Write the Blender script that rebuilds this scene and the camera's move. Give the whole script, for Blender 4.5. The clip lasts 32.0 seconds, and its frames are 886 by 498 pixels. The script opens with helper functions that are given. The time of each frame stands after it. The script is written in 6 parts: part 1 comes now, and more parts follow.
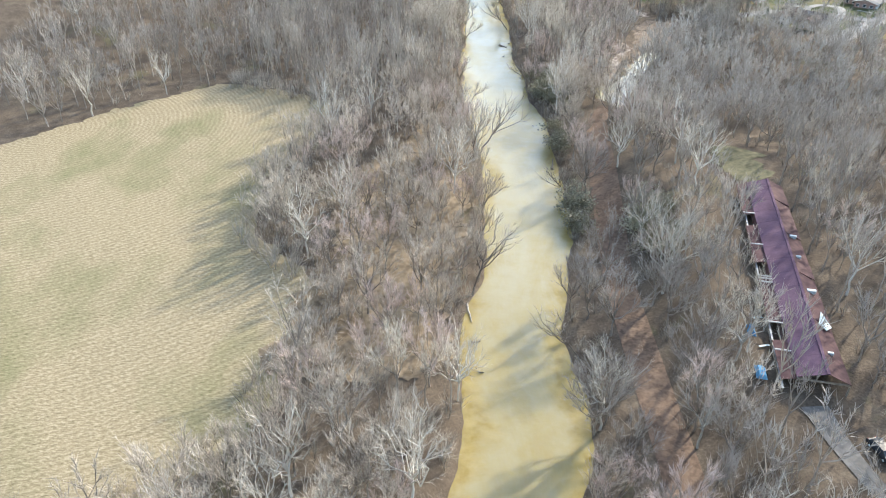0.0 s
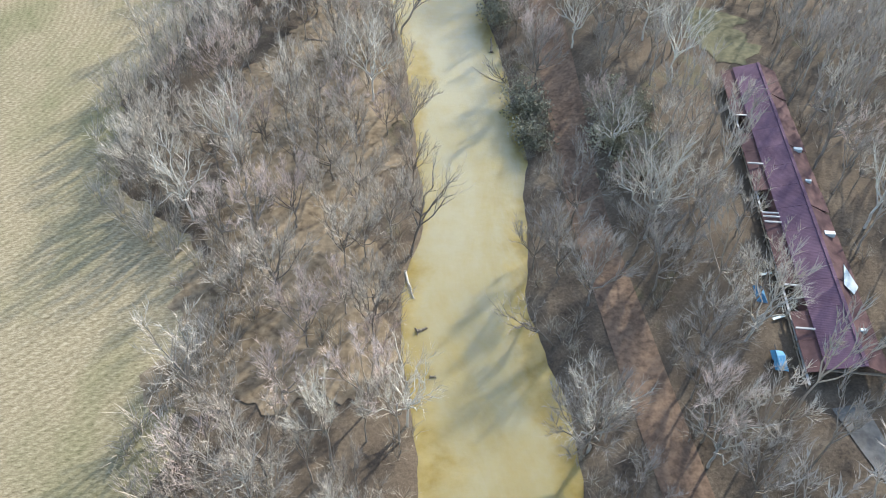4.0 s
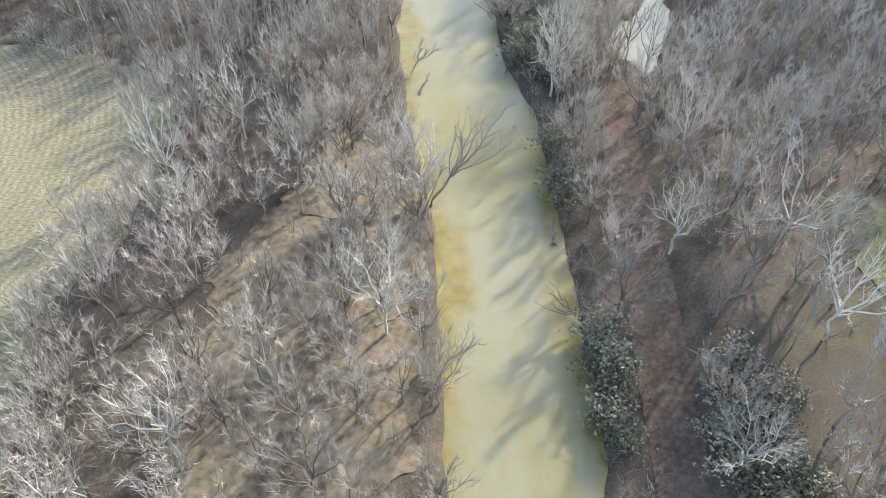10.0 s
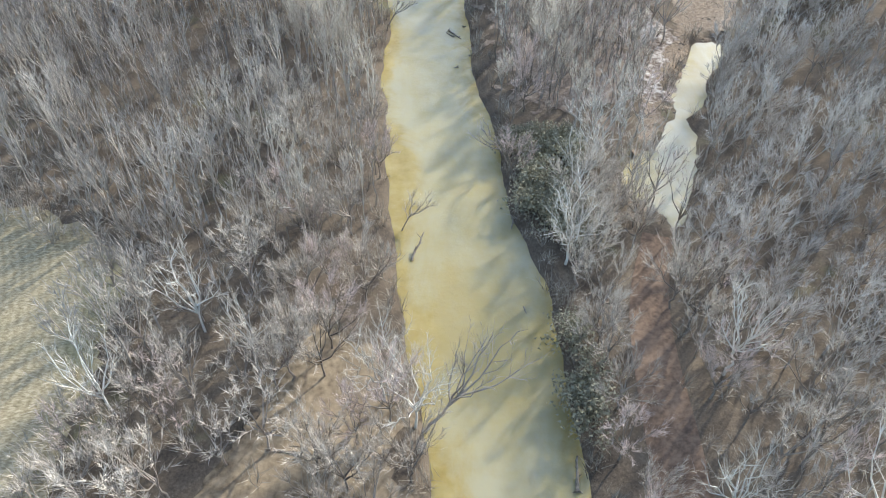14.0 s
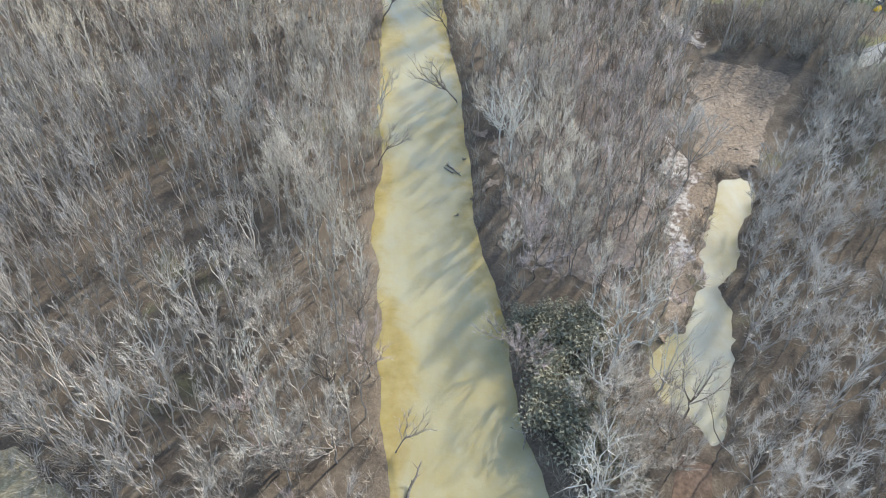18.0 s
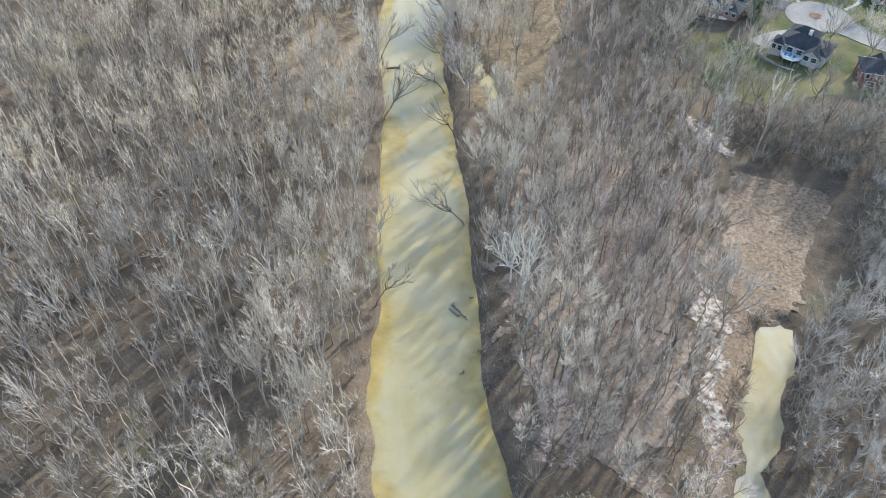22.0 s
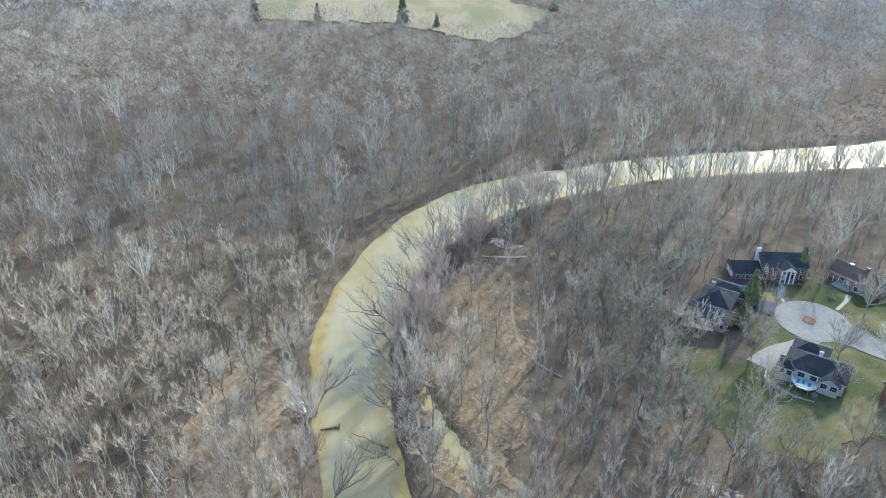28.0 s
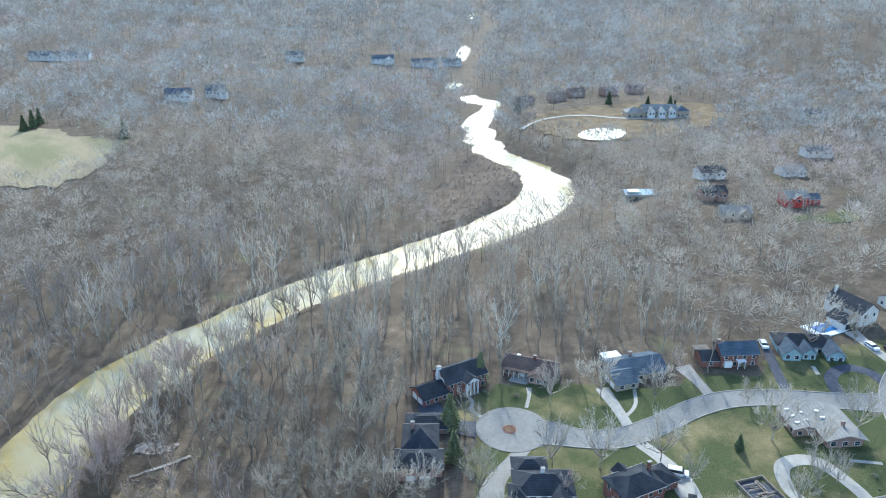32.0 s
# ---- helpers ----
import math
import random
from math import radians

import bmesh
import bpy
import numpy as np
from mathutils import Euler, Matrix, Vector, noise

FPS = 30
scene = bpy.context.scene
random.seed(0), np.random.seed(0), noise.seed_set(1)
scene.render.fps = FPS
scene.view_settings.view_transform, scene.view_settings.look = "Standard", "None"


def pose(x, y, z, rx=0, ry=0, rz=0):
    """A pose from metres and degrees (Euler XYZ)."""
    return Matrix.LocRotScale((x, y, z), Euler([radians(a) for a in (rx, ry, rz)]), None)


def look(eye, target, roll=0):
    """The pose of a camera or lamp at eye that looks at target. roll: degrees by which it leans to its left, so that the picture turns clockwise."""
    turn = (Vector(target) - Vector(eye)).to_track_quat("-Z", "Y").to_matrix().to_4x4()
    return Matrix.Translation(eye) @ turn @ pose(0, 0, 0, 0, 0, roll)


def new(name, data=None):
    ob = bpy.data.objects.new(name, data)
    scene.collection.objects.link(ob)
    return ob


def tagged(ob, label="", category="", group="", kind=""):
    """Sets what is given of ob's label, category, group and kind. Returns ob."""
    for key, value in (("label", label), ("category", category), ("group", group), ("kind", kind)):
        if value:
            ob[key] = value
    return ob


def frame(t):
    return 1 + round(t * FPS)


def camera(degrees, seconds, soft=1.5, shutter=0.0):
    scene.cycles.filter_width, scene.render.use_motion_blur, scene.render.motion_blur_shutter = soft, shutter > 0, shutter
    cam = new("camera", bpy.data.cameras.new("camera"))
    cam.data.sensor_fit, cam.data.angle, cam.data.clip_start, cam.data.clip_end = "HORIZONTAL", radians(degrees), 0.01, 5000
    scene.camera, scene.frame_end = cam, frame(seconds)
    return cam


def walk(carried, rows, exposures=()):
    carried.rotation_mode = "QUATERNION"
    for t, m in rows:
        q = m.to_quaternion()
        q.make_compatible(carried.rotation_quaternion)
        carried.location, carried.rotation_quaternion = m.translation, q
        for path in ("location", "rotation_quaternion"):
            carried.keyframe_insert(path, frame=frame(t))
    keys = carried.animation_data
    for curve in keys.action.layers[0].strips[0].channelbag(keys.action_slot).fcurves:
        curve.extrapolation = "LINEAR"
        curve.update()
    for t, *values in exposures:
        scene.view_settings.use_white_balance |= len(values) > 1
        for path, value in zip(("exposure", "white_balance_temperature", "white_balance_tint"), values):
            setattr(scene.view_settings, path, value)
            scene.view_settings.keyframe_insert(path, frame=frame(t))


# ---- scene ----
cam = camera(63.22, 32.0, soft=1.0)
PATH = [
    (0.0, pose(0.00, -0.00, 88.05, 57.80, 0.00, -0.00)),
    (0.5, pose(-0.08, 5.20, 87.99, 46.54, 0.00, -0.07)),
    (1.0, pose(-0.14, 10.64, 88.05, 43.20, 0.00, -0.13)),
    (1.5, pose(-0.13, 15.73, 88.00, 43.16, 0.00, -0.19)),
    (2.0, pose(-0.01, 20.76, 87.83, 43.22, 0.00, -4.29)),
    (2.5, pose(0.29, 25.87, 87.63, 43.28, 0.00, -4.23)),
    (3.0, pose(0.55, 30.96, 87.53, 43.26, 0.00, -4.29)),
    (3.5, pose(0.68, 35.98, 87.41, 43.33, 0.00, -7.24)),
    (5.5, pose(1.67, 56.03, 87.32, 43.34, 0.00, -7.79)),
    (6.0, pose(2.18, 60.89, 87.14, 43.42, 0.00, -7.79)),
    (6.5, pose(2.86, 65.60, 86.90, 43.49, 0.00, -7.63)),
    (7.0, pose(3.66, 70.52, 86.80, 43.45, 0.00, -7.45)),
    (7.5, pose(4.49, 75.80, 86.86, 43.27, 0.00, -7.29)),
    (8.0, pose(5.18, 81.38, 86.93, 42.93, 0.00, -7.18)),
    (8.5, pose(5.69, 86.91, 86.80, 42.76, 0.00, -3.73)),
    (9.0, pose(6.02, 92.15, 86.43, 42.79, 0.00, -3.84)),
    (9.5, pose(6.33, 97.25, 85.81, 42.93, 0.00, -3.98)),
    (10.0, pose(6.59, 102.31, 85.26, 43.04, 0.00, -4.12)),
    (10.5, pose(6.84, 107.28, 84.97, 43.08, 0.00, -4.27)),
    (11.0, pose(7.01, 112.21, 85.03, 43.13, 0.00, -4.50)),
    (11.5, pose(7.18, 117.13, 85.57, 43.08, 0.00, -4.70)),
    (12.0, pose(7.44, 121.83, 86.58, 43.18, 0.00, -4.80)),
    (12.5, pose(7.83, 126.60, 87.87, 43.21, 0.00, -4.77)),
    (13.0, pose(8.30, 131.57, 89.31, 43.14, 0.00, -4.74)),
    (13.5, pose(8.75, 136.46, 90.79, 43.07, 0.00, -4.73)),
    (14.0, pose(9.06, 141.19, 92.26, 43.02, 0.00, -4.76)),
    (14.5, pose(9.19, 145.87, 93.66, 43.04, 0.00, -4.91)),
    (16.5, pose(9.88, 164.93, 98.47, 43.17, 0.00, -5.46)),
    (17.0, pose(10.22, 169.66, 99.64, 43.22, 0.00, -5.56)),
    (17.5, pose(10.80, 174.20, 100.83, 43.26, 0.00, -5.48)),
    (18.0, pose(11.62, 178.51, 101.99, 43.34, 0.00, -5.25)),
    (18.5, pose(12.62, 182.71, 103.07, 43.41, 0.00, -4.94)),
    (19.0, pose(13.48, 186.82, 104.25, 43.45, 0.00, -4.65)),
    (19.5, pose(13.93, 190.77, 105.41, 43.52, 0.00, -4.54)),
    (20.0, pose(14.11, 194.46, 106.55, 43.66, 0.00, -4.54)),
    (20.5, pose(14.14, 198.01, 107.66, 43.84, 0.00, -4.60)),
    (21.0, pose(14.09, 201.50, 108.56, 44.08, 0.00, -4.67)),
    (21.5, pose(14.18, 205.03, 109.04, 44.27, 0.00, -4.69)),
    (22.0, pose(14.33, 208.70, 109.18, 44.35, 0.00, -4.70)),
    (22.5, pose(14.49, 212.44, 109.14, 44.45, 0.00, -4.71)),
    (23.0, pose(14.62, 216.21, 109.19, 44.52, 0.00, -4.77)),
    (23.5, pose(14.71, 219.97, 109.63, 44.56, 0.00, -0.47)),
    (24.0, pose(15.28, 224.25, 110.37, 44.43, 0.00, 0.41)),
    (24.5, pose(15.82, 229.04, 111.35, 45.63, 0.00, 0.59)),
    (25.0, pose(16.20, 234.01, 112.38, 56.08, 0.00, 0.42)),
    (25.5, pose(16.30, 239.06, 113.14, 60.66, 0.00, 0.34)),
    (27.5, pose(15.82, 259.32, 114.81, 60.19, 0.00, -7.44)),
    (28.0, pose(15.70, 264.66, 115.17, 60.15, 0.00, -11.45)),
    (28.5, pose(15.50, 270.00, 115.54, 59.99, 0.00, -15.50)),
    (29.0, pose(15.39, 275.18, 115.82, 59.86, 0.00, -24.36)),
    (29.5, pose(15.52, 280.32, 116.02, 59.85, 0.00, -37.32)),
    (30.0, pose(15.96, 285.50, 116.26, 59.90, 0.00, -44.90)),
    (30.5, pose(16.81, 290.24, 116.63, 59.82, 0.00, -45.13)),
    (31.0, pose(18.17, 294.50, 117.12, 61.27, 0.00, -45.19)),
    (31.5, pose(19.56, 298.23, 117.29, 63.07, 0.00, -45.18)),
    (32.0, pose(20.96, 301.77, 117.33, 67.53, 0.00, -45.16)),
]
# Seconds, stops, kelvin, tint of the clip's own exposure and white balance.
EXPOSURES = [(0, 1.8, 6780, 8), (0.6, 1.46, 6880, 9), (5, 1.63, 6430, 6), (18, 1.67, 6330, 6), (24, 1.71, 6280, 6), (25.2, 1.68, 5790, 3), (28, 1.58, 5930, 3), (30, 1.57, 6060, 3), (31, 1.57, 5990, 3), (32, 1.57, 5680, 1)]
walk(cam, PATH, EXPOSURES)
# ---- world, sun and exposure ----
SUN_AZ, SUN_EL = 45.0, 31.0
world = bpy.data.worlds.new("world")
scene.world = world
world.use_nodes = True
wn = world.node_tree
sky = wn.nodes.new("ShaderNodeTexSky")
sky.sky_type = "NISHITA"
sky.sun_disc = False
sky.sun_elevation = radians(SUN_EL)
sky.sun_rotation = radians(SUN_AZ)
sky.dust_density = 1.0
sky.air_density = 1.0
wn.links.new(sky.outputs[0], wn.nodes["Background"].inputs[0])
wn.nodes["Background"].inputs[1].default_value = 0.15
sd = Vector((math.sin(radians(SUN_AZ)) * math.cos(radians(SUN_EL)), math.cos(radians(SUN_AZ)) * math.cos(radians(SUN_EL)), math.sin(radians(SUN_EL))))
sun = new("sun", bpy.data.lights.new("sun", "SUN"))
sun.data.energy = 2.1
sun.data.angle = radians(1.8)
sun.data.color = (1.0, 0.95, 0.87)
sun.matrix_world = look(sd * 400, (0, 0, 0))


# ---- materials ----
class Nodes:
    """A small wrapper that builds node materials."""

    def __init__(self, name, rough=0.8, metal=0.0, spec=0.3):
        self.mat = bpy.data.materials.new(name)
        self.mat.use_nodes = True
        self.t = self.mat.node_tree
        self.b = self.t.nodes["Principled BSDF"]
        self.b.inputs["Roughness"].default_value = rough
        self.b.inputs["Metallic"].default_value = metal
        self.b.inputs["Specular IOR Level"].default_value = spec

    def n(self, kind):
        return self.t.nodes.new("ShaderNode" + kind)

    def bands(self, direction, at, scale, distortion, detail_scale=1.0):
        k = self.n("TexWave")
        k.wave_type, k.bands_direction = "BANDS", direction
        self.link(at, k.inputs["Vector"])
        for key, value in (("Scale", scale), ("Distortion", distortion), ("Detail", 3), ("Detail Scale", detail_scale)):
            k.inputs[key].default_value = value
        return k.outputs["Fac"]

    def link(self, a, b):
        self.t.links.new(a, b)

    def place(self, scale=(1, 1, 1), turn=0.0, world_space=True):
        m = self.n("Mapping")
        m.inputs["Scale"].default_value = scale
        m.inputs["Rotation"].default_value = (0, 0, radians(turn))
        if world_space:
            self.link(self.n("NewGeometry").outputs["Position"], m.inputs[0])
        else:
            self.link(self.n("TexCoord").outputs["Object"], m.inputs[0])
        return m.outputs[0]

    def noise(self, scale, detail=4, rough=0.6, at=None, distortion=0.0):
        k = self.n("TexNoise")
        k.inputs["Scale"].default_value = scale
        k.inputs["Detail"].default_value = detail
        k.inputs["Roughness"].default_value = rough
        k.inputs["Distortion"].default_value = distortion
        self.link(at if at is not None else self.place(), k.inputs["Vector"])
        return k.outputs["Fac"]

    def ramp(self, fac, stops):
        r = self.n("ValToRGB")
        while len(r.color_ramp.elements) < len(stops):
            r.color_ramp.elements.new(0.5)
        for e, (p, c) in zip(r.color_ramp.elements, stops):
            e.position = p
            e.color = (*c, 1) if len(c) == 3 else c
        self.link(fac, r.inputs[0])
        return r.outputs[0]

    def mix(self, fac, a, b, how="MIX"):
        m = self.n("Mix")
        m.data_type, m.blend_type = "RGBA", how
        for socket, value in ((m.inputs[0], fac), (m.inputs[6], a), (m.inputs[7], b)):
            if isinstance(value, (int, float)):
                socket.default_value = value
            elif isinstance(value, tuple):
                socket.default_value = (*value, 1)
            else:
                self.link(value, socket)
        return m.outputs[2]

    def maths(self, how, a, b):
        m = self.n("Math")
        m.operation = how
        for socket, value in ((m.inputs[0], a), (m.inputs[1], b)):
            if isinstance(value, (int, float)):
                socket.default_value = value
            else:
                self.link(value, socket)
        return m.outputs[0]

    def bump(self, height, strength=0.4, distance=0.1):
        k = self.n("Bump")
        k.inputs["Strength"].default_value = strength
        k.inputs["Distance"].default_value = distance
        self.link(height, k.inputs["Height"])
        self.link(k.outputs[0], self.b.inputs["Normal"])

    def colour(self, c):
        if isinstance(c, tuple):
            self.b.inputs["Base Color"].default_value = (*c, 1)
        else:
            self.link(c, self.b.inputs["Base Color"])
        return self


def plain(name, a, b, scale=1.0, rough=0.8, metal=0.0, bump=0.2, spec=0.15):
    """A two-tone grained surface."""
    m = Nodes(name, rough, metal, spec)
    f1, f2 = m.noise(scale, 5), m.noise(scale * 0.12, 3)
    f = m.maths("ADD", m.maths("MULTIPLY", f1, 0.6), m.maths("MULTIPLY", f2, 0.4))
    m.colour(m.ramp(f, [(0.36, a), (0.64, b)]))
    if bump:
        m.bump(f1, bump, 0.03)
    return m.mat


def bark(name, a, b, spread=0.12):
    """Bark or twigs, varied from tree to tree."""
    m = Nodes(name, 0.9, 0, 0.15)
    mark = m.n("Attribute")
    mark.attribute_name = "tint"
    tint = mark.outputs["Fac"]
    rnd = m.n("ObjectInfo").outputs["Random"]
    both = m.maths("FRACT", m.maths("ADD", tint, rnd), 0)
    big = m.noise(0.035, 3)
    f = m.maths("ADD", m.maths("MULTIPLY", both, 0.55), m.maths("MULTIPLY", m.noise(0.9, 3), 0.45))
    c = m.ramp(f, [(0.24, a), (0.76, b)])
    m.colour(m.mix(m.maths("MULTIPLY", big, spread * 4), c, m.mix(0.5, c, (0.40, 0.32, 0.28))))
    return m.mat


def ground_material():
    m = Nodes("shaded_leaf_litter", 0.95, 0, 0.1)
    fine, mid, big = m.noise(2.2, 8, 0.75), m.noise(0.23, 5, 0.6), m.noise(0.022, 4, 0.6)
    # Browns are darkened to hold the shade that lies under the crowns.
    c = m.ramp(m.maths("ADD", m.maths("MULTIPLY", fine, 0.55), m.maths("MULTIPLY", mid, 0.45)),
               [(0.33, (0.036, 0.028, 0.021)), (0.46, (0.096, 0.074, 0.054)), (0.57, (0.160, 0.125, 0.089)), (0.72, (0.28, 0.228, 0.165))])
    c = m.mix(m.ramp(big, [(0.45, (0, 0, 0)), (0.65, (0.7, 0.7, 0.7))]), c, m.mix(fine, (0.072, 0.054, 0.039), (0.165, 0.127, 0.09)))
    c = m.mix(m.ramp(m.noise(0.05, 5, 0.65), [(0.6, (0, 0, 0)), (0.74, (0.55, 0.55, 0.55))]), c, (0.16, 0.17, 0.07))
    m.colour(c)
    m.bump(fine, 0.6, 0.25)
    return m.mat


def field_material():
    m = Nodes("hay_stubble", 0.95, 0, 0.1)
    from_turn = m.n("VectorMath")
    from_turn.operation = "SUBTRACT"
    m.link(m.place(), from_turn.inputs[0])
    from_turn.inputs[1].default_value = (-120, 205, 0)
    arcs = m.n("TexWave")
    arcs.wave_type, arcs.rings_direction = "RINGS", "Z"
    m.link(from_turn.outputs[0], arcs.inputs["Vector"])
    for key, value in (("Scale", 0.22), ("Distortion", 7.0), ("Detail", 3), ("Detail Scale", 0.05)):
        arcs.inputs[key].default_value = value
    fine = m.noise(1.5, 8, 0.75, m.place((0.8, 1.8, 1), 12))
    f = m.maths("ADD", m.maths("MULTIPLY", arcs.outputs["Fac"], 0.055), m.maths("MULTIPLY", fine, 0.94))
    straw = m.ramp(f, [(0.34, (0.152, 0.119, 0.068)), (0.5, (0.28, 0.228, 0.140)), (0.66, (0.435, 0.365, 0.245))])
    green = m.ramp(f, [(0.3, (0.085, 0.088, 0.042)), (0.7, (0.25, 0.235, 0.12))])
    patch = m.ramp(m.noise(0.028, 5, 0.6, m.place((1.0, 0.55, 1), -35)), [(0.47, (0, 0, 0)), (0.62, (0.85, 0.85, 0.85))])
    m.colour(m.mix(patch, straw, green))
    m.bump(fine, 0.5, 0.15)
    return m.mat


def lawn_material():
    m = Nodes("winter_lawn", 0.95, 0, 0.1)
    fine, big = m.noise(3.0, 6, 0.7), m.noise(0.06, 5, 0.6)
    g = m.ramp(fine, [(0.3, (0.035, 0.043, 0.019)), (0.7, (0.105, 0.118, 0.05))])
    d = m.ramp(fine, [(0.3, (0.12, 0.103, 0.05)), (0.7, (0.27, 0.22, 0.115))])
    m.colour(m.mix(m.ramp(big, [(0.45, (0, 0, 0)), (0.64, (1, 1, 1))]), g, d))
    m.bump(fine, 0.5, 0.1)
    return m.mat


def water_material(name, tones, shallow):
    """Turbid water: tones from its yellow to its milky parts, and the two tones of its shallows."""
    m = Nodes(name, 0.06, 0, 0.34)
    flow = m.noise(0.06, 7, 0.62, m.place((1.0, 0.32, 1), -14), 0.8)
    mid = m.noise(0.25, 4, 0.6)
    f = m.maths("ADD", m.maths("MULTIPLY", flow, 0.75), m.maths("MULTIPLY", mid, 0.25))
    deep = m.ramp(f, tones)
    mark = m.n("Attribute")
    mark.attribute_name = "tint"
    shore = m.maths("ADD", mark.outputs["Fac"], m.maths("MULTIPLY", m.maths("SUBTRACT", m.noise(0.055, 6, 0.65, m.place((1.0, 0.6, 1)), 0.6), 0.5), 2.8))
    shoal = m.ramp(mid, [(0.35, shallow[0]), (0.65, shallow[1])])
    m.colour(m.mix(m.ramp(shore, [(0.52, (0, 0, 0)), (0.92, (0.95, 0.95, 0.95))]), deep, shoal))
    m.b.inputs["Subsurface Weight"].default_value = 1.0
    m.b.inputs["Subsurface Radius"].default_value = (1.0, 0.9, 0.6)
    m.b.inputs["Subsurface Scale"].default_value = 1.3
    m.bump(m.noise(1.1, 5, 0.62), 0.10, 0.35)
    return m.mat


def mud_material():
    m = Nodes("wet_mud", 0.8, 0, 0.15)
    fine, mid = m.noise(1.4, 8, 0.75), m.noise(0.16, 5, 0.6)
    c = m.ramp(m.maths("ADD", m.maths("MULTIPLY", fine, 0.5), m.maths("MULTIPLY", mid, 0.5)),
               [(0.36, (0.075, 0.055, 0.041)), (0.5, (0.225, 0.172, 0.125)), (0.64, (0.40, 0.32, 0.24))])
    brown = m.ramp(fine, [(0.35, (0.085, 0.06, 0.042)), (0.65, (0.30, 0.225, 0.155))])
    m.colour(m.mix(m.ramp(m.noise(0.045, 4, 0.55), [(0.40, (0, 0, 0)), (0.52, (1, 1, 1))]), c, brown))
    m.bump(fine, 0.8, 0.3)
    return m.mat


def roof_material(name, a, b, rib=None):
    m = Nodes(name, 0.85, 0, 0.1)
    fine, big = m.noise(4.0, 5, 0.7), m.noise(0.35, 4)
    course = m.bands(rib or "Z", m.place((1, 1, 1), 0, False), 1.1, 0.4)
    f = m.maths("ADD", m.maths("MULTIPLY", fine, 0.45), m.maths("MULTIPLY", big, 0.55))
    c = m.ramp(f, [(0.36, a), (0.64, b)])
    m.colour(m.mix(0.35, c, m.mix(course, m.mix(0.6, c, (0, 0, 0)), c)))
    m.bump(course, 0.3, 0.04)
    return m.mat


def brick_material(name, a, b):
    m = Nodes(name, 0.85, 0, 0.2)
    k = m.n("TexBrick")
    cut, run = m.n("SeparateXYZ"), m.n("CombineXYZ")
    m.link(m.n("TexCoord").outputs["Object"], cut.inputs[0])
    m.link(m.maths("ADD", cut.outputs[0], cut.outputs[1]), run.inputs[0])
    m.link(cut.outputs[2], run.inputs[1])
    m.link(run.outputs[0], k.inputs["Vector"])
    k.inputs["Color1"].default_value, k.inputs["Color2"].default_value = (*a, 1), (*b, 1)
    k.inputs["Mortar"].default_value = (0.4, 0.36, 0.31, 1)
    k.inputs["Scale"].default_value = 4.2
    k.inputs["Mortar Size"].default_value = 0.012
    m.colour(m.mix(m.maths("MULTIPLY", m.noise(0.6, 5), 0.5), k.outputs["Color"], a))
    return m.mat


GROUND, FIELD, LAWN, WATER, MUD = ground_material(), field_material(), lawn_material(), water_material("muddy_water", [(0.38, (0.315, 0.255, 0.112)), (0.47, (0.335, 0.287, 0.152)), (0.58, (0.355, 0.319, 0.20))], [(0.265, 0.20, 0.062), (0.375, 0.295, 0.12)]), mud_material()
# Milky water made paler than the river, with sky glare in its tones.
POND_WATER = water_material("milky_glare_water", [(0.36, (0.32, 0.27, 0.145)), (0.47, (0.35, 0.31, 0.20)), (0.58, (0.385, 0.36, 0.27))], [(0.29, 0.235, 0.10), (0.36, 0.31, 0.18)])
TWIG = bark("grey_brown_twigs", (0.385, 0.33, 0.262), (0.63, 0.555, 0.458))
TWIG_PALE = bark("pale_grey_twigs", (0.44, 0.388, 0.31), (0.715, 0.645, 0.535))
TWIG_RUSSET = bark("russet_twigs", (0.440, 0.341, 0.292), (0.682, 0.561, 0.495))
# Tan with the warmth of low sunlight added to the colour.
TWIG_SUN_TAN = bark("sun_warm_tan_twigs", (0.484, 0.391, 0.281), (0.760, 0.654, 0.495))
# Far twigs: distance haze is put into this pale neutral grey.
TWIG_FAR_HAZE = bark("far_haze_twigs", (0.38, 0.36, 0.33), (0.60, 0.575, 0.54), 0.03)
# Greyed twigs for the eastern woods, with the haze there in their colour.
TWIG_HAZE_GREY = bark("haze_grey_twigs", (0.345, 0.312, 0.270), (0.56, 0.513, 0.45), 0.05)
TWIG_OLIVE = bark("olive_brown_twigs", (0.28, 0.25, 0.195), (0.48, 0.43, 0.345), 0.05)
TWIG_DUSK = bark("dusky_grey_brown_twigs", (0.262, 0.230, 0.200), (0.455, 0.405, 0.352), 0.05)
CEDAR = bark("olive_cedar_leaves", (0.15, 0.165, 0.085), (0.30, 0.31, 0.17), 0.0)
BARK = bark("dark_bark", (0.125, 0.105, 0.082), (0.29, 0.25, 0.205))
BARK_MID = bark("grey_bark", (0.21, 0.18, 0.145), (0.42, 0.37, 0.31))
BARK_LIGHT = bark("pale_ash_bark", (0.30, 0.262, 0.212), (0.54, 0.485, 0.405))
BARK_PALE = bark("white_sycamore_bark", (0.36, 0.335, 0.29), (0.66, 0.63, 0.56), 0.03)
DRIFT = plain("weathered_driftwood", (0.10, 0.08, 0.06), (0.34, 0.29, 0.23), 2.0)
EVERGREEN = bark("dark_evergreen_leaves", (0.055, 0.08, 0.042), (0.14, 0.175, 0.09), 0.0)
IVY = bark("dull_green_leaves", (0.165, 0.152, 0.102), (0.35, 0.322, 0.225), 0.0)
ROAD = plain("worn_grey_asphalt", (0.17, 0.163, 0.15), (0.235, 0.226, 0.21), 0.9)
